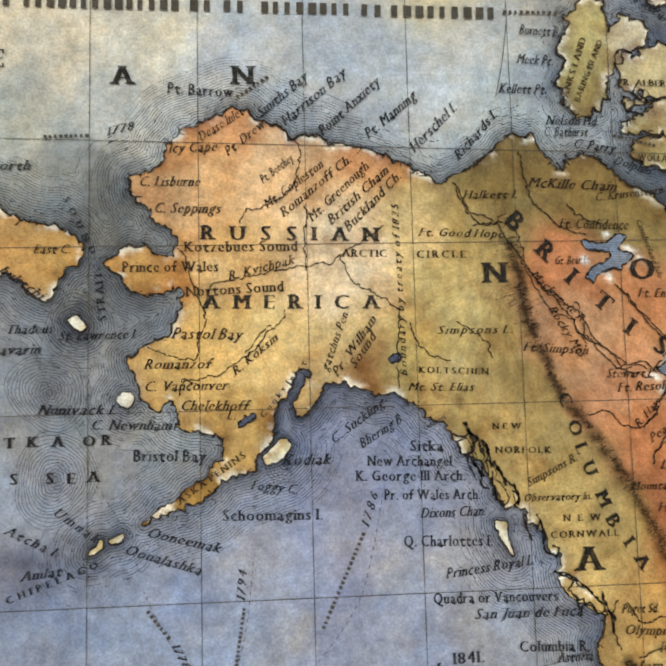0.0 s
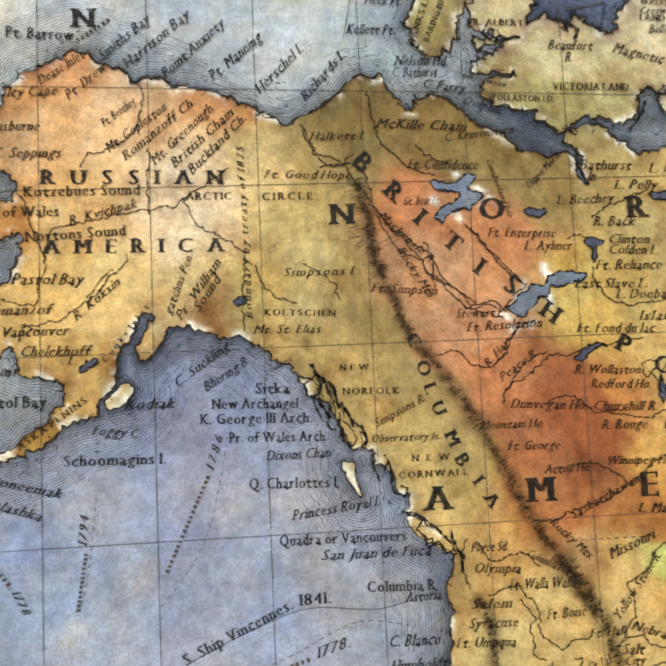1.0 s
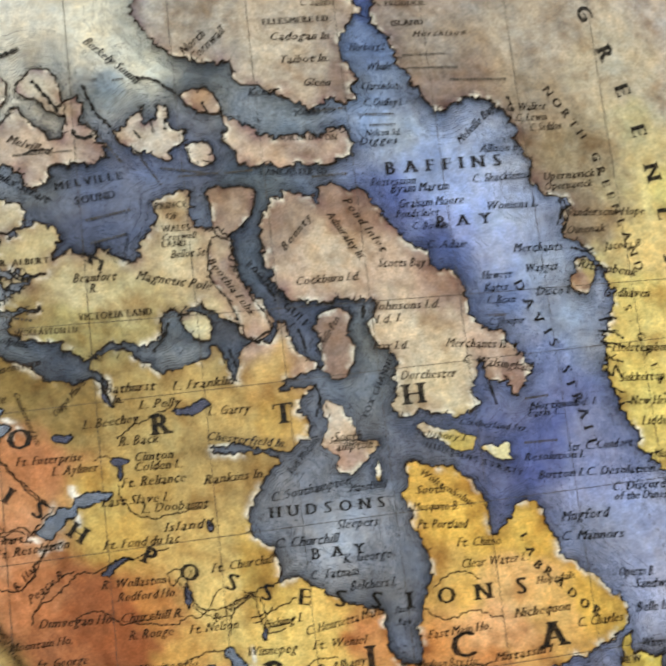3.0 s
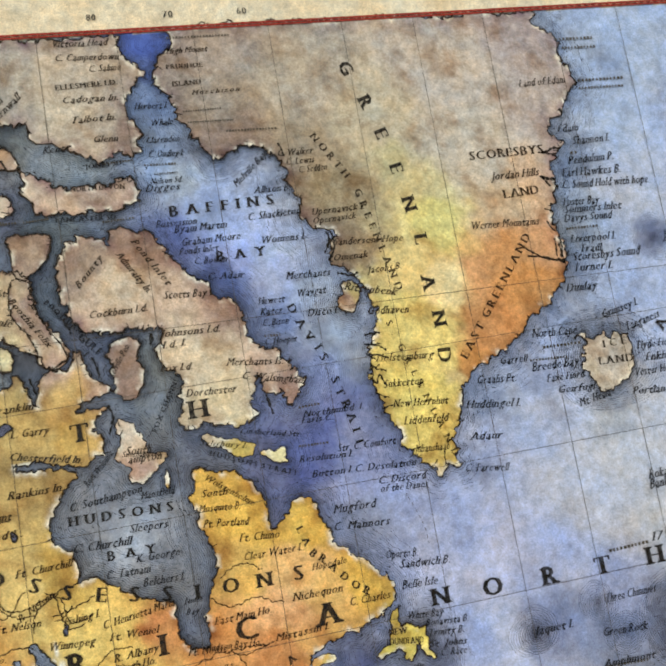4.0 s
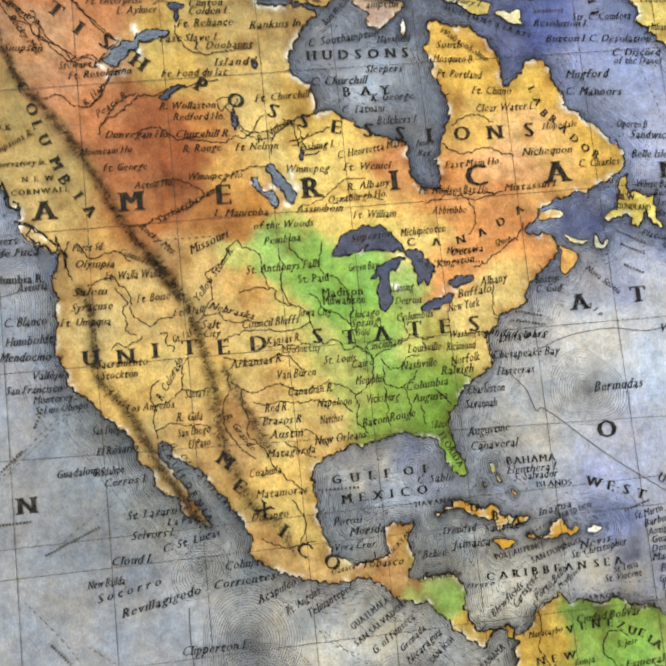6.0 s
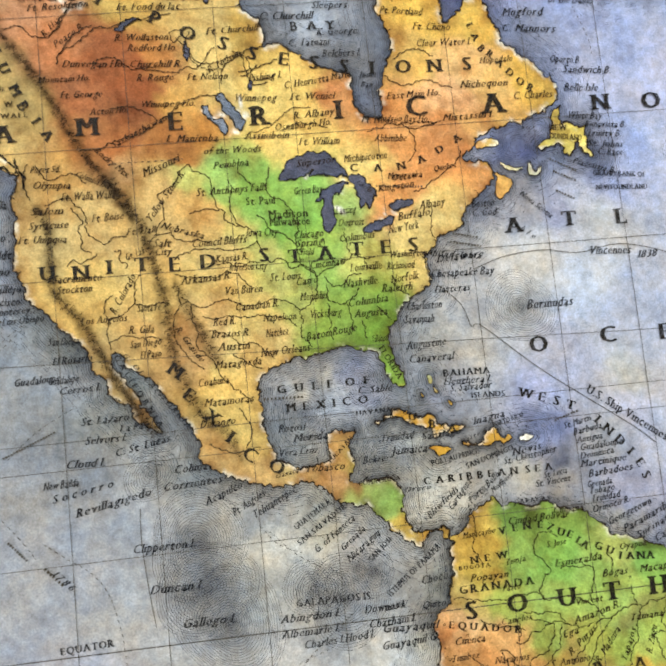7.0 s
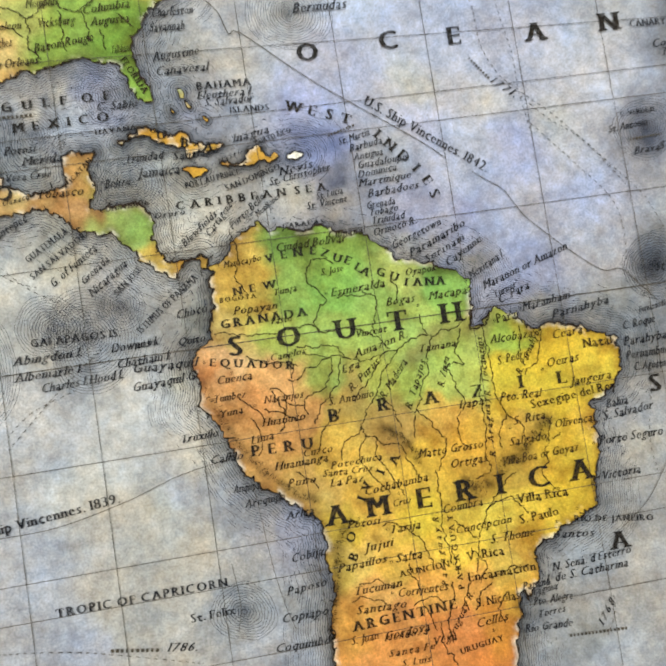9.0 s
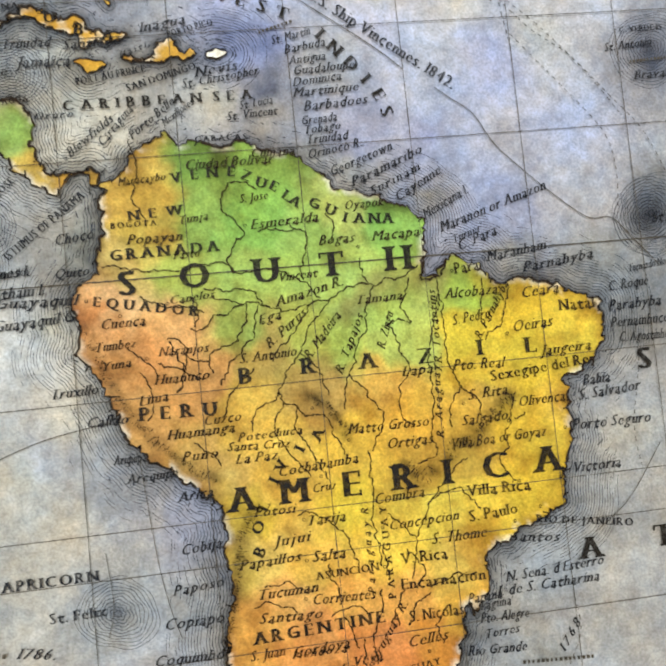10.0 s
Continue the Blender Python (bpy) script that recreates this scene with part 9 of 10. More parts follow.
bar(277.4, -136.1, 288.3, -141.8, 2.4)
bar(277.7, -145.6, 286.7, -150.4, 2.3)
word("Quebec", 220.8, -131.7, 231.6, -130.2, 2.6, "i")
word("Montreal", 198.9, -133.5, 212.0, -133.5, 2.8, "i")
bar(192.9, -136.8, 215.0, -138.8, 2.2)
word("Missouri", 88.7, -124.2, 105.0, -118.0, 3.8, "i")
word("Yellow Stone R.", 90.0, -145.2, 107.1, -123.7, 3.2, "i")
word("St. Anthonys Falls", 111.0, -134.7, 142.8, -134.3, 3.5, "i")
word("St. Paul", 133.0, -140.6, 146.1, -140.9, 3.5, "r")
word("Madison", 142.7, -147.6, 160.3, -148.1, 3.7, "r")
word("Milwaukee", 142.8, -151.1, 160.9, -151.8, 3.7, "r")
word("Green Bay", 155.0, -137.6, 167.9, -137.2, 3.4, "i")
word("Lansing", 173.2, -148.2, 182.3, -148.2, 3.6, "i")
word("Detroit", 173.8, -153.8, 185.3, -154.0, 3.4, "i")
word("Iowa City", 131.7, -155.1, 145.7, -155.6, 3.7, "i")
word("Chicago", 153.0, -157.9, 166.3, -157.8, 3.5, "i")
word("Spring", 153.6, -161.8, 165.5, -161.6, 3.3, "i")
word("field", 155.2, -165.6, 161.1, -165.7, 2.9, "i")
word("Columbus", 173.5, -161.1, 189.6, -160.5, 3.4, "i")
word("Council Bluffs", 107.2, -158.0, 131.4, -157.7, 3.5, "i")
word("Jefferson City", 122.6, -170.0, 139.4, -170.6, 3.5, "i")
word("St. Louis", 140.5, -176.3, 154.1, -176.4, 3.5, "i")
word("Kansas R.", 117.2, -165.7, 131.7, -165.4, 3.3, "i")
word("Cincinnati", 158.9, -172.4, 174.8, -171.4, 3.5, "i")
word("Cairo", 151.9, -179.4, 161.8, -178.7, 3.3, "i")
word("Louisville", 177.0, -175.1, 191.4, -175.0, 3.6, "i")
word("Nashville", 173.3, -182.2, 188.7, -181.7, 3.7, "i")
word("Memphis", 153.2, -186.3, 165.4, -186.3, 3.5, "i")
word("Columbia", 174.3, -191.2, 192.7, -190.1, 3.5, "i")
word("Vicksburg", 156.7, -194.6, 170.8, -194.6, 3.5, "i")
word("Augusta", 176.8, -196.2, 191.7, -196.1, 3.5, "i")
word("Baton Rouge", 154.3, -204.5, 177.1, -202.2, 3.5, "i")
word("Natchez", 136.6, -201.3, 146.3, -200.9, 3.5, "i")
word("Napoleon", 135.9, -194.2, 150.4, -194.4, 3.3, "i")
word("New Orleans", 133.5, -209.9, 155.2, -209.0, 3.6, "i")
word("Matagorda", 113.1, -213.0, 133.2, -212.8, 3.2, "i")
word("Austin", 114.7, -205.4, 128.5, -205.6, 3.6, "i")
word("Red R.", 113.8, -194.1, 123.7, -194.1, 3.6, "i")
word("Brazos R.", 112.4, -199.3, 129.6, -199.8, 3.4, "i")
word("Canadian R.", 123.9, -188.2, 143.6, -188.0, 3.5, "i")
word("Van Buren", 119.7, -180.7, 136.5, -180.7, 3.6, "i")
word("Arkansas R.", 101.1, -174.5, 123.6, -173.5, 3.8, "i")
word("R. Colorado", 71.9, -185.1, 81.9, -169.1, 3.4, "i")
word("R. Gila", 76.9, -194.1, 87.6, -194.4, 3.4, "i")
word("Santa Fe", 81.3, -184.8, 91.3, -184.8, 3.4, "i")
word("San Diego", 77.0, -200.5, 90.5, -200.0, 3.2, "i")
word("El Paso", 81.1, -205.4, 90.1, -205.2, 3.2, "i")
word("Tallahassee", 183.4, -208.1, 192.4, -207.8, 3.0, "i")
word("FLORIDA", 186.1, -211.1, 193.4, -225.8, 2.8, "c")
word("Raleigh", 190.4, -185.9, 204.3, -185.8, 3.6, "i")
word("Norfolk", 195.2, -182.1, 207.8, -181.0, 3.6, "i")
word("Richmond", 193.9, -175.7, 206.4, -175.8, 3.4, "i")
word("Washington", 195.5, -170.3, 212.7, -170.5, 3.0, "i")
word("New York", 196.8, -159.1, 210.5, -157.7, 3.8, "i")
word("Buffalo", 201.5, -153.4, 216.5, -152.0, 3.6, "i")
word("Albany", 212.2, -148.9, 224.0, -147.8, 3.7, "i")
word("Pembina", 119.8, -122.7, 135.6, -122.0, 3.1, "i")
word("Superior", 157.2, -124.8, 175.3, -123.7, 3.2, "i")
word("Ft. Walla Walla", 52.0, -132.2, 75.1, -132.6, 3.6, "i")
word("Ft. Boise", 64.5, -142.9, 78.2, -142.5, 3.4, "i")
word("Ft. Hall", 79.1, -150.0, 91.5, -149.7, 3.0, "i")
word("Salt", 90.1, -156.4, 97.7, -156.7, 3.6, "i")
word("City", 90.8, -160.1, 97.8, -160.3, 3.2, "i")
word("Gt. Lake", 78.3, -161.5, 88.0, -158.4, 3.2, "i")
word("Sacramento", 46.0, -168.9, 66.8, -169.3, 3.5, "i")
word("Stockton", 47.5, -173.7, 62.4, -173.8, 3.3, "i")
word("Los Angelos", 56.8, -188.2, 76.4, -188.2, 3.1, "i")
word("Michipicoten", 179.3, -124.1, 199.3, -123.6, 3.4, "i")
word("Lake Huron", 184.3, -134.3, 191.7, -141.1, 2.4, "i")
word("Kingston", 193.9, -139.2, 210.4, -137.9, 3.2, "i")
word("Ottawa", 200.5, -134.6, 214.9, -133.7, 3.0, "i")
word("Coahuila", 104.9, -220.3, 118.2, -219.8, 3.4, "i")
word("Matamoras", 107.0, -229.2, 128.3, -229.0, 3.4, "i")
word("Durango", 104.4, -238.1, 119.5, -237.8, 3.2, "i")
word("Vera Cruz", 137.0, -254.1, 154.2, -254.2, 3.0, "i")
word("Potosi", 138.0, -243.7, 149.5, -243.7, 3.2, "i")
word("Merida", 144.2, -248.6, 159.1, -248.4, 3.4, "i")
word("Tobasco", 147.7, -262.0, 165.3, -262.6, 3.2, "i")
word("R. Grande", 96.7, -193.8, 106.8, -209.4, 2.8, "i")
bar(132.7, -229.1, 150.9, -229.7, 2.7)
word("GULF OF", 139.2, -226.7, 180.5, -226.4, 3.6, "b")
word("MEXICO", 142.6, -235.2, 179.0, -234.8, 3.6, "b")
word("C. Sable", 174.5, -230.3, 189.9, -230.5, 3.1, "i")
word("Augustine", 198.8, -213.0, 216.9, -212.3, 3.6, "i")
word("Canaveral", 199.1, -219.0, 219.5, -219.2, 3.6, "i")
word("Savannah", 199.1, -201.0, 212.7, -201.4, 3.6, "i")
word("Charleston", 200.8, -195.2, 216.9, -195.3, 3.6, "i")
word("Hatteras", 214.7, -188.4, 230.9, -188.5, 3.2, "i")
word("Chesapeake Bay", 213.5, -181.2, 243.0, -181.9, 3.6, "i")
word("Delaware", 217.3, -174.4, 239.0, -173.3, 3.0, "i")
word("Philadelphia", 212.7, -170.9, 237.8, -174.2, 2.8, "i")
bar(224.5, -165.8, 239.5, -169.2, 2.4)
bar(226.0, -161.8, 237.9, -164.9, 2.4)
word("Boston", 236.7, -150.2, 247.1, -150.0, 3.5, "i")
word("C. Cod", 236.2, -154.3, 247.5, -154.5, 3.5, "i")
word("BAHAMA", 214.2, -226.6, 235.7, -227.2, 3.0, "c")
word("Eleuthera I.", 213.7, -230.5, 235.8, -230.9, 3.2, "i")
word("S. Salvador", 216.3, -233.7, 235.4, -233.8, 3.2, "i")
word("ISLANDS", 225.9, -237.4, 241.4, -238.0, 2.4, "c")
word("HAVANA", 173.1, -239.9, 188.8, -239.6, 2.1, "c")
word("Jamaica", 186.7, -258.7, 202.8, -258.9, 3.5, "i")
word("Trinidad", 182.5, -252.6, 197.3, -252.3, 3.1, "i")
word("Santiago", 201.1, -253.7, 219.0, -252.8, 3.1, "i")
word("PORT AU PRINCE", 204.6, -265.4, 226.2, -262.4, 2.4, "c")
word("SAN DOMINGO", 220.1, -268.5, 242.3, -262.3, 2.4, "c")
word("PORTO RICO", 234.2, -251.5, 248.8, -248.2, 2.2, "c")
word("Inagua", 225.4, -249.5, 239.8, -247.2, 3.2, "i")
word("Nevis", 241.5, -265.1, 254.9, -263.3, 3.2, "i")
word("St. Christopher", 237.1, -268.5, 261.7, -265.4, 3.0, "i")
word("CARIBBEAN SEA", 199.8, -273.3, 259.0, -273.2, 3.1, "b")
word("U.S. Ship Vincennes. 1842.", 279.2, -240.1, 324.9, -274.4, 3.9, "r")
word("Bermudas", 256.6, -199.6, 278.4, -199.7, 4.1, "i")
word("Vincennes", 289.6, -176.7, 309.6, -178.1, 3.8, "i")
word("1838", 313.1, -180.5, 322.1, -180.5, 3.4, "i")
word("Clipperton I.", 71.8, -287.9, 98.0, -288.2, 3.6, "i")
word("Duncan I.", 77.8, -305.6, 100.0, -305.7, 3.6, "i")
word("Gallego I.", 90.2, -321.1, 112.5, -321.2, 3.6, "i")
word("EQUATOR", 39.7, -325.6, 61.4, -324.8, 3.0, "c")
word("GALAPAGOS IS.", 138.8, -318.4, 172.4, -319.1, 3.0, "c")
word("Downes I.", 167.9, -324.9, 185.6, -324.5, 3.4, "i")
word("Abingdon I.", 131.3, -324.4, 157.0, -324.4, 3.3, "i")
word("Chatham I.", 169.1, -331.2, 189.7, -330.6, 3.4, "i")
word("Albemarle I.", 131.3, -330.7, 156.3, -330.6, 3.3, "i")
word("Charles I.", 140.4, -336.1, 157.7, -335.5, 3.3, "i")
word("Hood I.", 158.3, -335.6, 171.0, -335.1, 3.4, "i")
word("Guayaquil", 174.6, -333.8, 198.8, -334.7, 3.4, "i")
word("Guayaquil G.", 173.8, -341.0, 198.8, -339.7, 3.4, "i")
word("Quito", 193.1, -326.0, 203.4, -325.7, 2.9, "i")
word("Revillagigedo", 49.5, -270.4, 81.3, -264.3, 3.4, "i")
word("Socorro", 40.1, -263.4, 65.7, -259.1, 3.2, "i")
word("Cloud I.", 46.4, -249.4, 62.7, -249.8, 3.4, "i")
word("New Bailda", 36.8, -257.5, 51.3, -257.0, 3.2, "i")
word("Colima", 91.7, -256.5, 105.7, -255.9, 3.3, "i")
word("Corrientes", 86.5, -263.4, 111.7, -262.2, 3.3, "i")
word("Acapulco", 104.4, -271.5, 120.3, -265.5, 3.3, "i")
word("Tehuantepec", 124.3, -279.5, 143.5, -270.1, 3.4, "i")
word("Pt. Angeles", 116.0, -277.2, 129.8, -270.0, 3.2, "i")
word("GUATEMALA", 141.9, -286.3, 158.1, -276.6, 2.6, "c")
word("SAN SALVADOR", 142.8, -293.0, 164.5, -279.2, 2.4, "c")
word("G. of Fonseca", 149.9, -297.2, 167.8, -284.8, 3.2, "i")
word("Grenada", 161.3, -297.7, 171.7, -289.6, 2.8, "i")
word("Nicaragua", 163.6, -302.7, 178.2, -292.3, 3.0, "i")
word("SAN JOSE", 173.1, -303.5, 183.7, -294.8, 2.3, "c")
word("ISTHMUS OF PANAMA", 180.0, -319.3, 204.3, -301.2, 2.7, "c")
word("Choco", 193.9, -315.8, 205.7, -314.5, 3.3, "i")
word("Blewfields", 200.9, -288.4, 215.0, -277.6, 2.9, "i")
word("Cartagena", 211.1, -285.8, 221.3, -274.5, 2.9, "i")
word("Porto Bello", 220.2, -284.0, 234.5, -273.1, 2.8, "i")
word("Mexillones", 230.6, -280.4, 240.4, -273.8, 2.4, "i")
word("Belize", 173.8, -261.2, 183.5, -261.0, 3.1, "i")
word("Oruro", 190.7, -275.7, 202.5, -275.5, 2.3, "i")
word("Selvors I.", 55.2, -240.1, 72.6, -240.2, 3.3, "i")
word("St. Lazaro", 53.9, -231.9, 74.1, -231.5, 3.3, "i")
word("La Paz", 70.1, -236.1, 82.2, -235.6, 2.9, "i")
word("C. St. Lucas", 67.5, -246.6, 91.0, -242.3, 3.1, "i")
word("Guadalupe", 41.4, -213.1, 54.2, -212.6, 3.1, "i")
word("Cerros I.", 45.7, -217.7, 63.1, -217.3, 3.1, "i")
word("El Rosario", 43.7, -204.8, 60.4, -204.0, 3.1, "i")
word("San Diego", 42.4, -196.0, 55.3, -196.4, 3.3, "i")
word("CALIFORNIA", 69.7, -203.6, 86.8, -236.1, 2.4, "c")
word("G. OF CALIFORNIA", 73.4, -203.1, 98.8, -237.4, 2.2, "i")
bar(34.8, -290.1, 42.3, -298.3, 2.8)
word("1786", 38.2, -292.7, 45.3, -300.1, 2.8, "i")
word("San Francisco", 8.8, -176.1, 31.3, -177.0, 3.2, "i")
word("Monterey", 19.6, -181.1, 35.4, -180.9, 3.1, "i")
word("S. Luis Obispo", 20.2, -185.5, 41.2, -185.0, 3.1, "i")
word("Vallejo", 19.3, -171.0, 32.2, -171.4, 3.1, "i")
word("Guadaloupe", 27.1, -212.3, 46.3, -211.7, 3.2, "i")
bar(4.5, -208.6, 15.1, -199.4, 2.4)
bar(19.9, -191.2, 23.8, -182.9, 2.4)
bar(3.4, -228.9, 16.8, -228.7, 2.3)
bar(21.0, -242.7, 43.6, -233.5, 2.0)
bar(20.6, -277.7, 28.4, -286.5, 2.3)
word("TROPIC OF CAPRICORN", 135.4, -419.1, 198.8, -418.9, 3.1, "c")
bar(153.0, -435.2, 171.1, -438.2, 3.1)
word("1786.", 173.4, -438.6, 184.2, -440.4, 3.1, "i")
word("U.S. Ship Vincennes. 1839.", 103.5, -387.1, 163.8, -381.3, 3.6, "r")
word("NEW", 216.9, -309.8, 233.8, -309.0, 3.1, "b")
word("GRANADA", 210.3, -322.0, 244.0, -321.7, 3.4, "b")
word("EQUADOR", 203.8, -335.6, 235.5, -341.7, 3.1, "b")
word("PERU", 214.9, -372.5, 238.6, -373.0, 4.1, "b")
word("ARGENTINE", 243.4, -444.5, 284.5, -443.1, 3.7, "b")
word("ASUNCION", 264.3, -427.5, 284.2, -426.9, 2.4, "c")
word("CARACAS", 239.6, -286.2, 256.1, -286.4, 1.9, "c")
word("PARAGUAY", 288.7, -436.1, 288.5, -407.4, 2.3, "c")
word("Paraguay R.", 282.5, -434.0, 282.8, -405.4, 2.3, "i")
word("Uruguay R.", 280.2, -455.4, 292.3, -438.6, 2.6, "i")
word("Ciudad Bolivar", 235.5, -294.9, 263.5, -294.7, 3.2, "i")
word("Cumana", 256.6, -292.5, 270.6, -292.5, 3.0, "i")
word("S. Jose", 251.8, -306.9, 260.7, -306.2, 2.7, "i")
word("Esmeralda", 254.4, -315.7, 276.1, -314.7, 3.2, "i")
word("Maracaybo", 214.6, -298.5, 229.2, -297.6, 2.5, "i")
word("Tunja", 231.9, -312.2, 241.3, -311.3, 2.6, "i")
word("BOGOTA", 211.2, -311.8, 225.3, -311.9, 1.8, "c")
word("Popayan", 215.7, -317.3, 232.5, -317.3, 3.1, "i")
word("Pasto", 229.6, -323.1, 237.6, -322.9, 2.6, "i")
word("Cuenca", 205.5, -343.1, 219.0, -342.9, 3.1, "i")
word("Canelos", 227.0, -337.2, 241.0, -336.4, 2.6, "i")
word("Macapa", 293.0, -322.6, 308.6, -322.2, 3.1, "i")
word("Oyapok", 285.0, -311.7, 297.7, -311.3, 2.8, "i")
word("Bogas", 275.6, -322.5, 287.0, -322.3, 3.0, "i")
word("Vincent", 261.5, -333.2, 273.9, -332.6, 2.7, "i")
word("Tamana", 285.3, -342.7, 300.7, -342.4, 2.8, "i")
word("Amazon R.", 260.1, -341.2, 282.2, -336.1, 3.2, "i")
word("Ega", 254.2, -346.3, 261.3, -344.8, 3.0, "i")
word("R. Purus", 256.8, -354.2, 269.5, -344.5, 3.0, "i")
word("R. Madeira", 269.2, -359.0, 280.4, -346.0, 3.0, "i")
word("R. Tapajos", 278.9, -364.6, 287.6, -346.7, 2.7, "i")
word("R. Zingu", 293.4, -357.9, 297.4, -346.9, 2.8, "i")
word("R. Tocantins", 311.7, -364.3, 311.8, -340.6, 2.5, "i")
word("R. Araguay", 309.7, -388.2, 310.5, -364.9, 2.5, "i")
word("R. Parnahyba", 325.2, -358.0, 336.6, -340.8, 2.7, "i")
word("Para", 319.2, -335.8, 327.4, -335.1, 3.6, "r")
word("Alcobaza", 314.7, -343.6, 332.4, -343.5, 3.4, "i")
word("S. Pedro", 316.5, -352.5, 329.2, -351.0, 3.3, "i")
word("Oeiras", 336.2, -356.6, 349.7, -355.8, 3.6, "i")
word("Natal", 352.9, -351.1, 365.1, -351.1, 3.7, "r")
word("Ceara", 340.4, -345.7, 353.3, -344.9, 3.5, "i")
word("Jaugeira", 344.6, -365.2, 361.9, -364.8, 3.3, "i")
word("Sexegipe del Rey", 327.2, -371.8, 363.5, -369.2, 3.4, "r")
word("Pto. Real", 314.9, -367.0, 331.6, -367.6, 3.4, "i")
word("Lapa", 298.0, -367.3, 308.1, -367.0, 3.2, "i")
word("S. Rita", 318.7, -377.1, 332.0, -376.4, 3.3, "i")
word("Olivenca", 335.2, -381.0, 351.0, -380.6, 3.3, "i")
word("Salgado", 315.7, -385.0, 331.0, -384.7, 3.2, "i")
word("Villa Boa or Goyaz", 311.3, -392.2, 343.2, -391.3, 3.4, "i")
word("Ortigas", 290.7, -389.7, 305.6, -389.4, 3.3, "i")
word("Matto Grosso", 278.9, -383.6, 304.8, -383.8, 3.3, "i")
word("S. Antonio", 247.0, -357.9, 264.9, -357.1, 3.1, "i")
word("Naranjos", 222.4, -353.1, 237.5, -353.1, 2.9, "i")
word("Huanuco", 220.3, -361.8, 237.0, -361.6, 3.0, "i")
word("Tumbez", 203.2, -349.9, 215.5, -349.5, 2.8, "i")
word("Yuna", 204.7, -356.0, 213.7, -355.2, 2.6, "i")
word("Lima", 215.2, -367.9, 224.0, -366.9, 3.0, "i")
word("Cuzco", 234.1, -375.9, 245.6, -375.6, 3.0, "i")
word("Huamanga", 222.7, -379.2, 243.3, -378.8, 3.0, "i")
word("Puno", 226.6, -386.3, 237.4, -386.1, 2.9, "i")
word("La Paz", 242.8, -388.9, 255.7, -388.8, 2.9, "i")
word("Santa Cruz", 240.5, -384.6, 259.8, -385.5, 2.6, "i")
word("Potechuca", 244.1, -382.1, 264.2, -381.7, 2.6, "i")
word("Cochabamba", 255.5, -394.4, 281.0, -392.7, 3.1, "i")
word("Arequipa", 209.4, -391.2, 224.9, -390.5, 2.8, "i")
word("Potosi", 247.1, -405.9, 259.4, -406.0, 3.0, "i")
word("Cruz", 265.7, -400.6, 273.1, -400.2, 2.7, "i")
word("Tarija", 262.7, -410.5, 275.1, -410.3, 3.1, "i")
word("Jujui", 252.1, -415.7, 263.1, -415.2, 3.2, "i")
word("Salta", 263.5, -421.8, 273.9, -421.6, 3.2, "i")
word("Papaillos", 241.0, -421.5, 259.9, -420.8, 3.0, "i")
word("Coimbra", 284.8, -406.6, 301.0, -405.8, 3.3, "i")
word("Villa Rica", 315.2, -407.6, 336.1, -408.0, 3.5, "r")
word("S. Paulo", 315.0, -415.7, 331.0, -414.9, 3.5, "r")
word("S. Thome", 301.8, -421.2, 319.6, -421.0, 3.5, "i")
word("V. Rica", 291.6, -426.1, 306.4, -426.1, 3.4, "r")
word("Encarnacion", 290.7, -434.0, 318.0, -434.3, 3.4, "r")
word("Concepcion", 288.6, -415.1, 311.2, -414.5, 3.1, "i")
word("Tucuman", 245.4, -431.2, 264.2, -430.9, 3.1, "i")
word("Corrientes", 262.2, -434.8, 281.9, -435.5, 3.2, "i")
word("Santiago", 245.3, -438.3, 264.7, -439.1, 3.1, "i")
word("S. Nicolas", 292.3, -444.2, 309.9, -444.0, 3.4, "r")
word("Parana", 311.4, -441.2, 322.6, -440.7, 3.1, "i")
word("Celles", 290.8, -451.9, 303.6, -451.1, 3.3, "i")
word("Cordova", 254.7, -450.0, 272.4, -449.3, 3.2, "i")
word("S. Juan", 241.7, -449.2, 252.2, -448.7, 3.0, "i")
word("Vega", 272.8, -455.3, 282.3, -454.6, 2.9, "i")
word("Callao", 198.8, -372.7, 211.2, -372.7, 3.0, "i")
word("Truxillo", 188.8, -363.1, 203.1, -362.6, 3.0, "i")
word("Ariquipa", 206.1, -385.0, 215.7, -384.8, 2.9, "i")
word("Arica", 224.2, -398.5, 235.0, -397.8, 3.0, "i")
word("Cobija", 223.8, -414.7, 236.1, -413.7, 3.1, "i")
word("Paposo", 220.4, -426.5, 235.7, -425.3, 2.9, "i")
word("Copiapo", 216.8, -436.3, 234.7, -436.2, 3.2, "i")
word("Coquimbo", 212.9, -446.6, 233.7, -447.0, 3.0, "i")
word("St. Felix", 183.6, -429.9, 200.1, -429.6, 3.1, "r")
word("RIO DE JANEIRO", 336.7, -418.5, 369.1, -423.7, 2.4, "c")
word("Victoria", 350.7, -404.3, 367.2, -404.1, 3.3, "i")
word("Porto Seguro", 352.4, -390.5, 379.4, -390.7, 3.5, "i")
word("Bahia", 357.9, -376.4, 367.1, -376.0, 3.4, "i")
word("S. Salvador", 355.8, -381.1, 377.1, -379.8, 3.5, "i")
word("C. Roque", 370.6, -346.3, 384.6, -345.2, 3.3, "i")
word("Parahyba", 369.8, -352.7, 388.2, -352.3, 3.4, "i")
word("Pernambuco", 369.8, -358.4, 390.2, -358.3, 3.4, "i")
word("C. Agostinho", 372.2, -363.4, 389.5, -363.7, 3.3, "i")
word("Parnahyba", 342.1, -337.3, 366.5, -334.5, 3.3, "i")
word("Maranham", 330.3, -332.7, 350.6, -330.2, 3.3, "i")
word("C. Para", 321.4, -328.4, 334.6, -323.8, 3.3, "i")
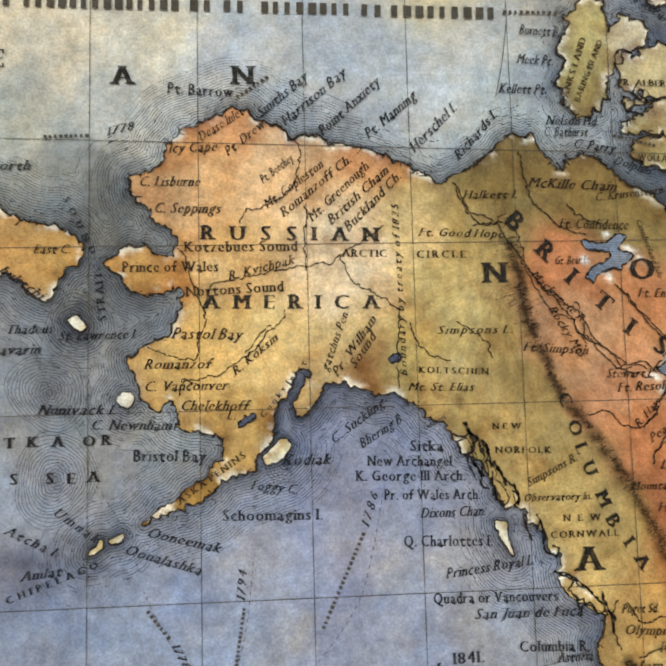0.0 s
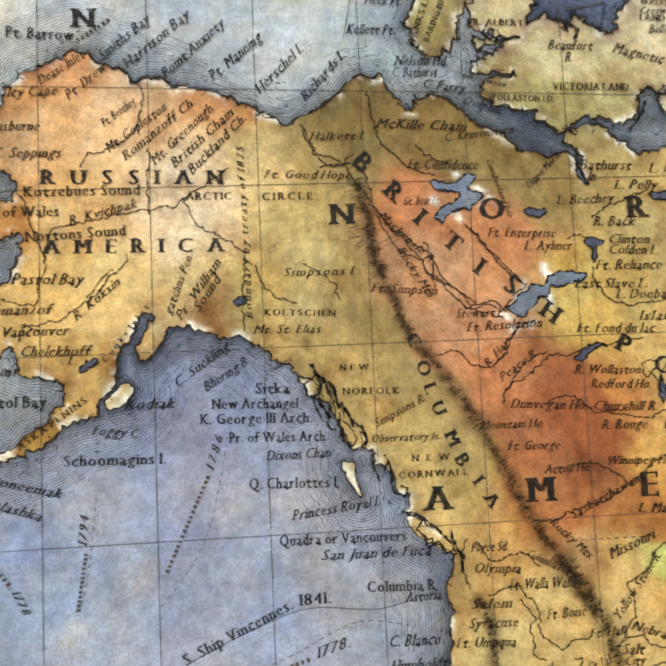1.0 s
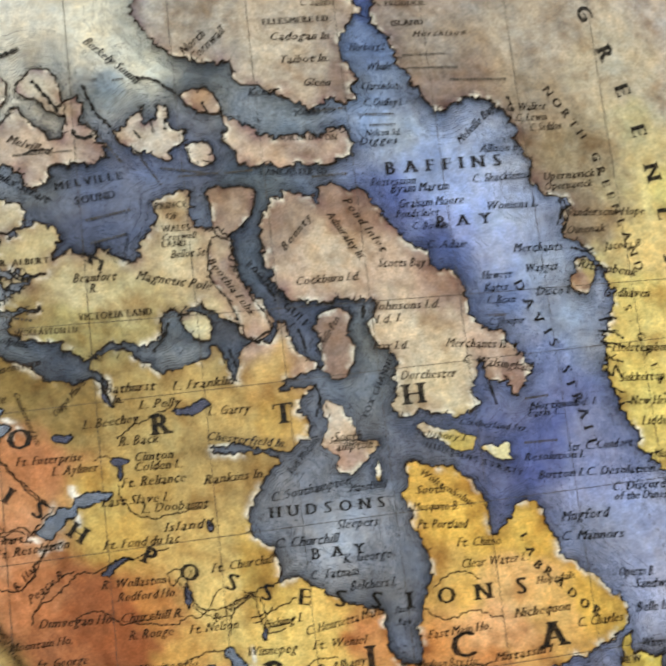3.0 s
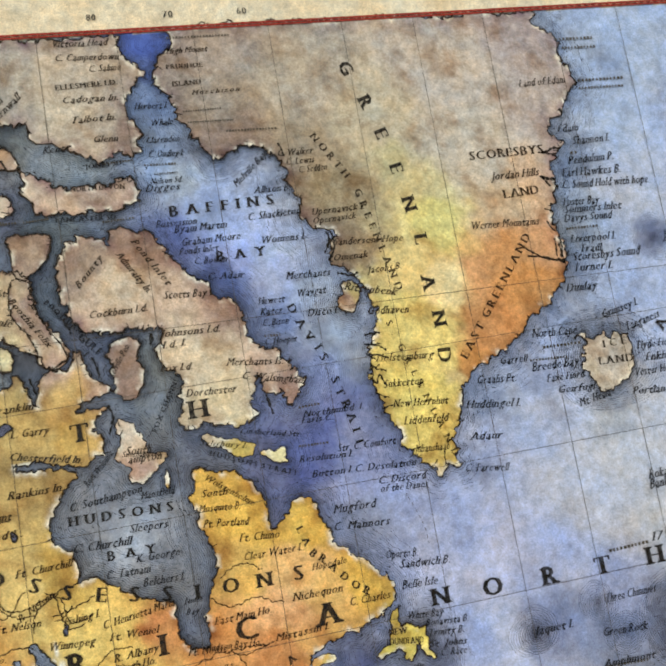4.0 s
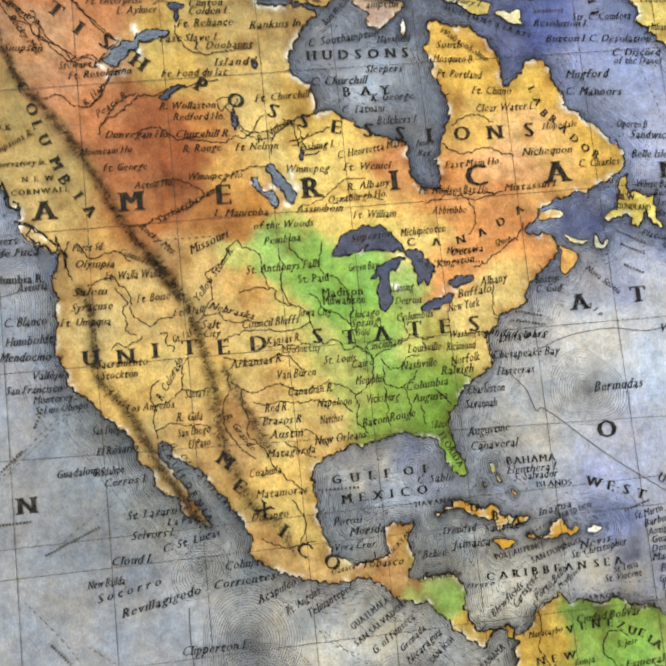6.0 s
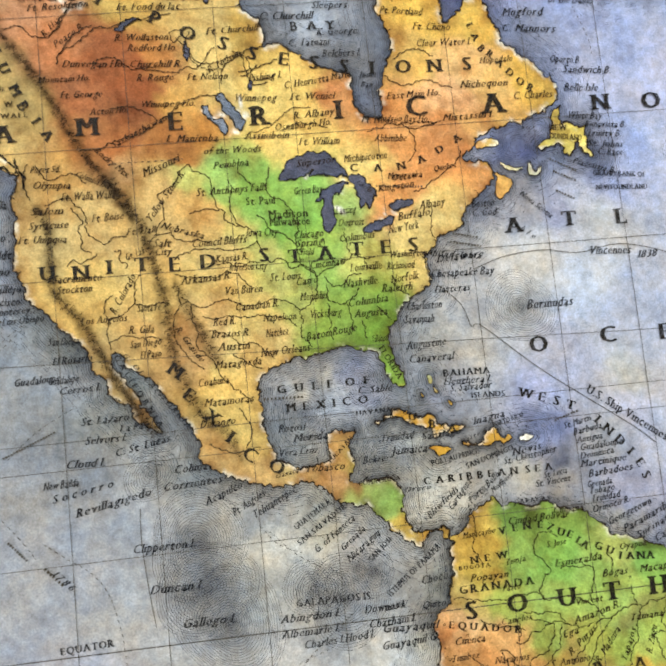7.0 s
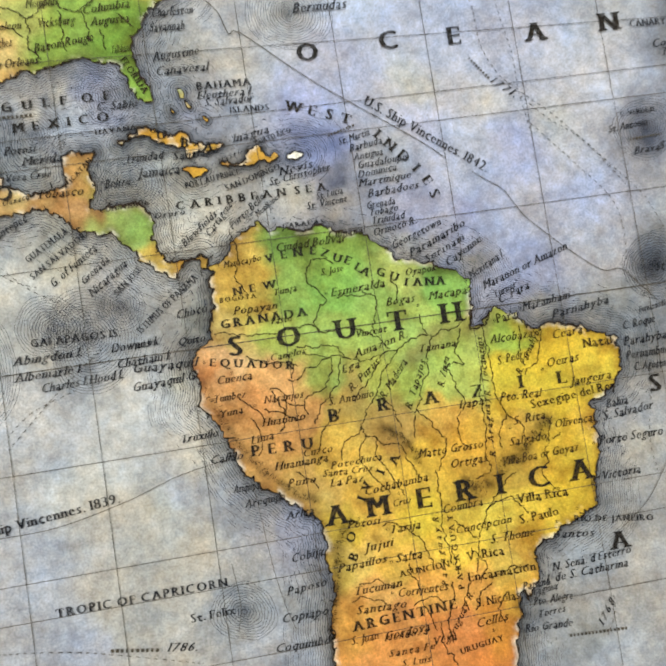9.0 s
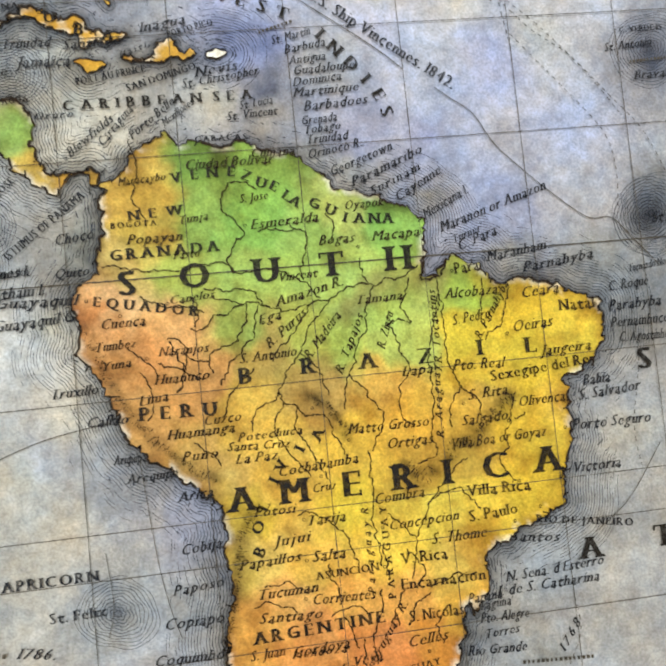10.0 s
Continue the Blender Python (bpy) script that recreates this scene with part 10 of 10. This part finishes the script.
word("Maranon or Amazon", 316.2, -321.7, 353.1, -310.2, 3.3, "i")
word("Turner", 319.6, -325.8, 329.4, -322.4, 2.6, "i")
word("Mexicana I.", 311.3, -316.9, 326.8, -309.3, 3.1, "i")
word("Georgetown", 282.0, -300.5, 302.8, -293.2, 3.1, "i")
word("Paramaribo", 288.6, -304.5, 312.6, -294.9, 3.1, "i")
word("Surinam", 294.5, -307.8, 311.2, -300.6, 2.8, "i")
word("Cayenne", 302.7, -310.6, 318.2, -302.2, 3.1, "i")
word("Orinoco R.", 275.0, -294.3, 293.0, -291.4, 3.0, "i")
word("Trinidad", 274.8, -289.4, 288.4, -288.6, 3.0, "i")
word("Tobago", 274.4, -286.0, 286.4, -285.1, 2.8, "i")
word("Grenada", 274.0, -283.0, 285.6, -282.2, 2.9, "i")
word("Barbadoes", 275.2, -278.4, 296.0, -277.2, 3.2, "i")
word("Martinique", 272.2, -273.6, 293.6, -272.7, 3.0, "i")
word("Dominica", 272.5, -270.1, 288.4, -268.7, 2.9, "i")
word("Guadaloupe", 272.9, -266.3, 293.0, -265.2, 3.0, "i")
word("Antigua", 271.9, -262.7, 283.9, -261.7, 2.8, "i")
word("Barbuda", 270.8, -259.1, 284.3, -257.0, 2.8, "i")
word("St. Martin", 267.0, -255.7, 279.8, -253.1, 2.8, "i")
bar(263.2, -251.8, 274.7, -248.5, 2.1)
word("St. Lucia", 254.7, -276.5, 265.4, -275.2, 2.7, "i")
word("St. Vincent", 250.3, -279.9, 266.4, -278.9, 2.8, "i")
word("Haiti", 218.7, -257.4, 227.0, -254.4, 1.9, "i")
word("N. Sena. d Esterro", 324.6, -436.0, 357.4, -434.6, 3.2, "i")
word("I. de S. Catharina", 321.3, -440.1, 355.3, -439.5, 3.2, "i")
word("Santos", 327.5, -423.4, 343.3, -425.4, 3.1, "i")
word("Pto. Alegre", 314.8, -447.7, 330.6, -447.9, 3.1, "i")
word("Rio Grande", 309.5, -457.2, 328.6, -458.1, 3.0, "i")
word("Laguna", 315.3, -443.7, 325.2, -443.1, 2.8, "i")
word("Torres", 315.6, -452.7, 326.9, -452.1, 2.8, "i")
word("1768", 341.3, -460.4, 347.6, -452.2, 2.8, "i")
bar(327.1, -462.1, 351.2, -463.6, 2.5)
word("C. VERDE IS.", 385.8, -258.2, 402.1, -257.9, 2.0, "c")
word("St. Antonio", 379.6, -264.6, 396.7, -263.1, 2.9, "i")
word("Brava", 389.0, -274.9, 399.9, -274.4, 2.9, "i")
bar(388.2, -268.9, 402.0, -268.2, 2.1)
word("Fernando Noronha", 378.9, -340.3, 397.5, -338.3, 2.5, "i")
word("Juan de Nova", 176.6, -324.8, 185.5, -324.0, 2.5, "i")
word("Santa Fe", 255.2, -456.3, 273.2, -456.5, 2.6, "i")
word("URUGUAY", 283.2, -460.5, 300.7, -458.4, 2.2, "c")
word("Mendoza", 254.5, -450.2, 271.3, -450.4, 2.5, "i")
word("S. Luis", 259.5, -460.8, 270.8, -461.0, 2.5, "i")
bar(325.3, -226.4, 332.7, -236.3, 2.2)
word("1771.", 332.9, -237.2, 341.8, -245.0, 3.1, "i")
word("YUCATAN", 159.4, -259.7, 170.4, -249.7, 1.8, "c")
word("COMAYAGUA", 170.9, -270.6, 189.6, -269.8, 1.9, "c")
word("CUBA", 193.5, -241.0, 211.9, -249.9, 2.1, "c")
word("Oaxaca", 135.0, -263.3, 145.1, -261.6, 2.0, "i")
word("MADEIRA IS.", 401.2, -194.6, 430.1, -194.2, 2.8, "c")
word("Madeira", 404.2, -201.2, 424.4, -200.5, 3.6, "i")
word("CANARY IS.", 397.0, -220.8, 417.9, -221.4, 2.8, "c")
word("Comera", 405.1, -230.8, 422.2, -229.9, 3.4, "i")
word("St. Paul I.", 388.7, -324.3, 407.1, -324.6, 3.5, "i")
word("Azores", 360.7, -176.8, 376.7, -176.6, 2.9, "i")
word("St. Michael", 371.2, -182.8, 392.8, -182.1, 2.9, "i")
word("St. Mary", 383.4, -186.4, 396.5, -185.4, 2.7, "i")
word("Terceira", 357.2, -172.5, 377.5, -172.3, 2.7, "i")
word("Funchal", 420.4, -207.1, 435.0, -205.7, 3.0, "i")
word("Teneriffe", 408.2, -234.4, 432.2, -234.4, 3.2, "i")
word("Palma", 422.3, -219.2, 435.8, -217.7, 3.0, "i")
word("Ferro", 411.2, -241.1, 426.5, -240.7, 3.0, "i")
word("Salum", 411.2, -251.7, 428.7, -250.9, 3.0, "i")
word("St. Jago", 400.1, -274.2, 419.5, -273.8, 3.1, "i")
word("Sierra Leone", 400.3, -304.1, 417.9, -309.9, 2.9, "i")
word("HUDSONS STRAIT", 211, -21.5, 249, -37.8, 2.2, "c")
word("Salisbury I.", 207.3, -16.1, 228, -21.2, 2.6, "i")
word("Cumberland Str.", 225.9, -14, 253.9, -20.4, 2.5, "i")
word("FOX CHANNEL", 189.1, -7, 203.7, 17.4, 2.3, "c")
word("James", 190.6, -83.4, 198.5, -84.2, 2.4, "i")
word("Bay", 190.8, -88.4, 196.3, -88.9, 2.4, "i")
word("BOOTHIAN", 147.1, 60.1, 161.2, 43.4, 2.2, "c")
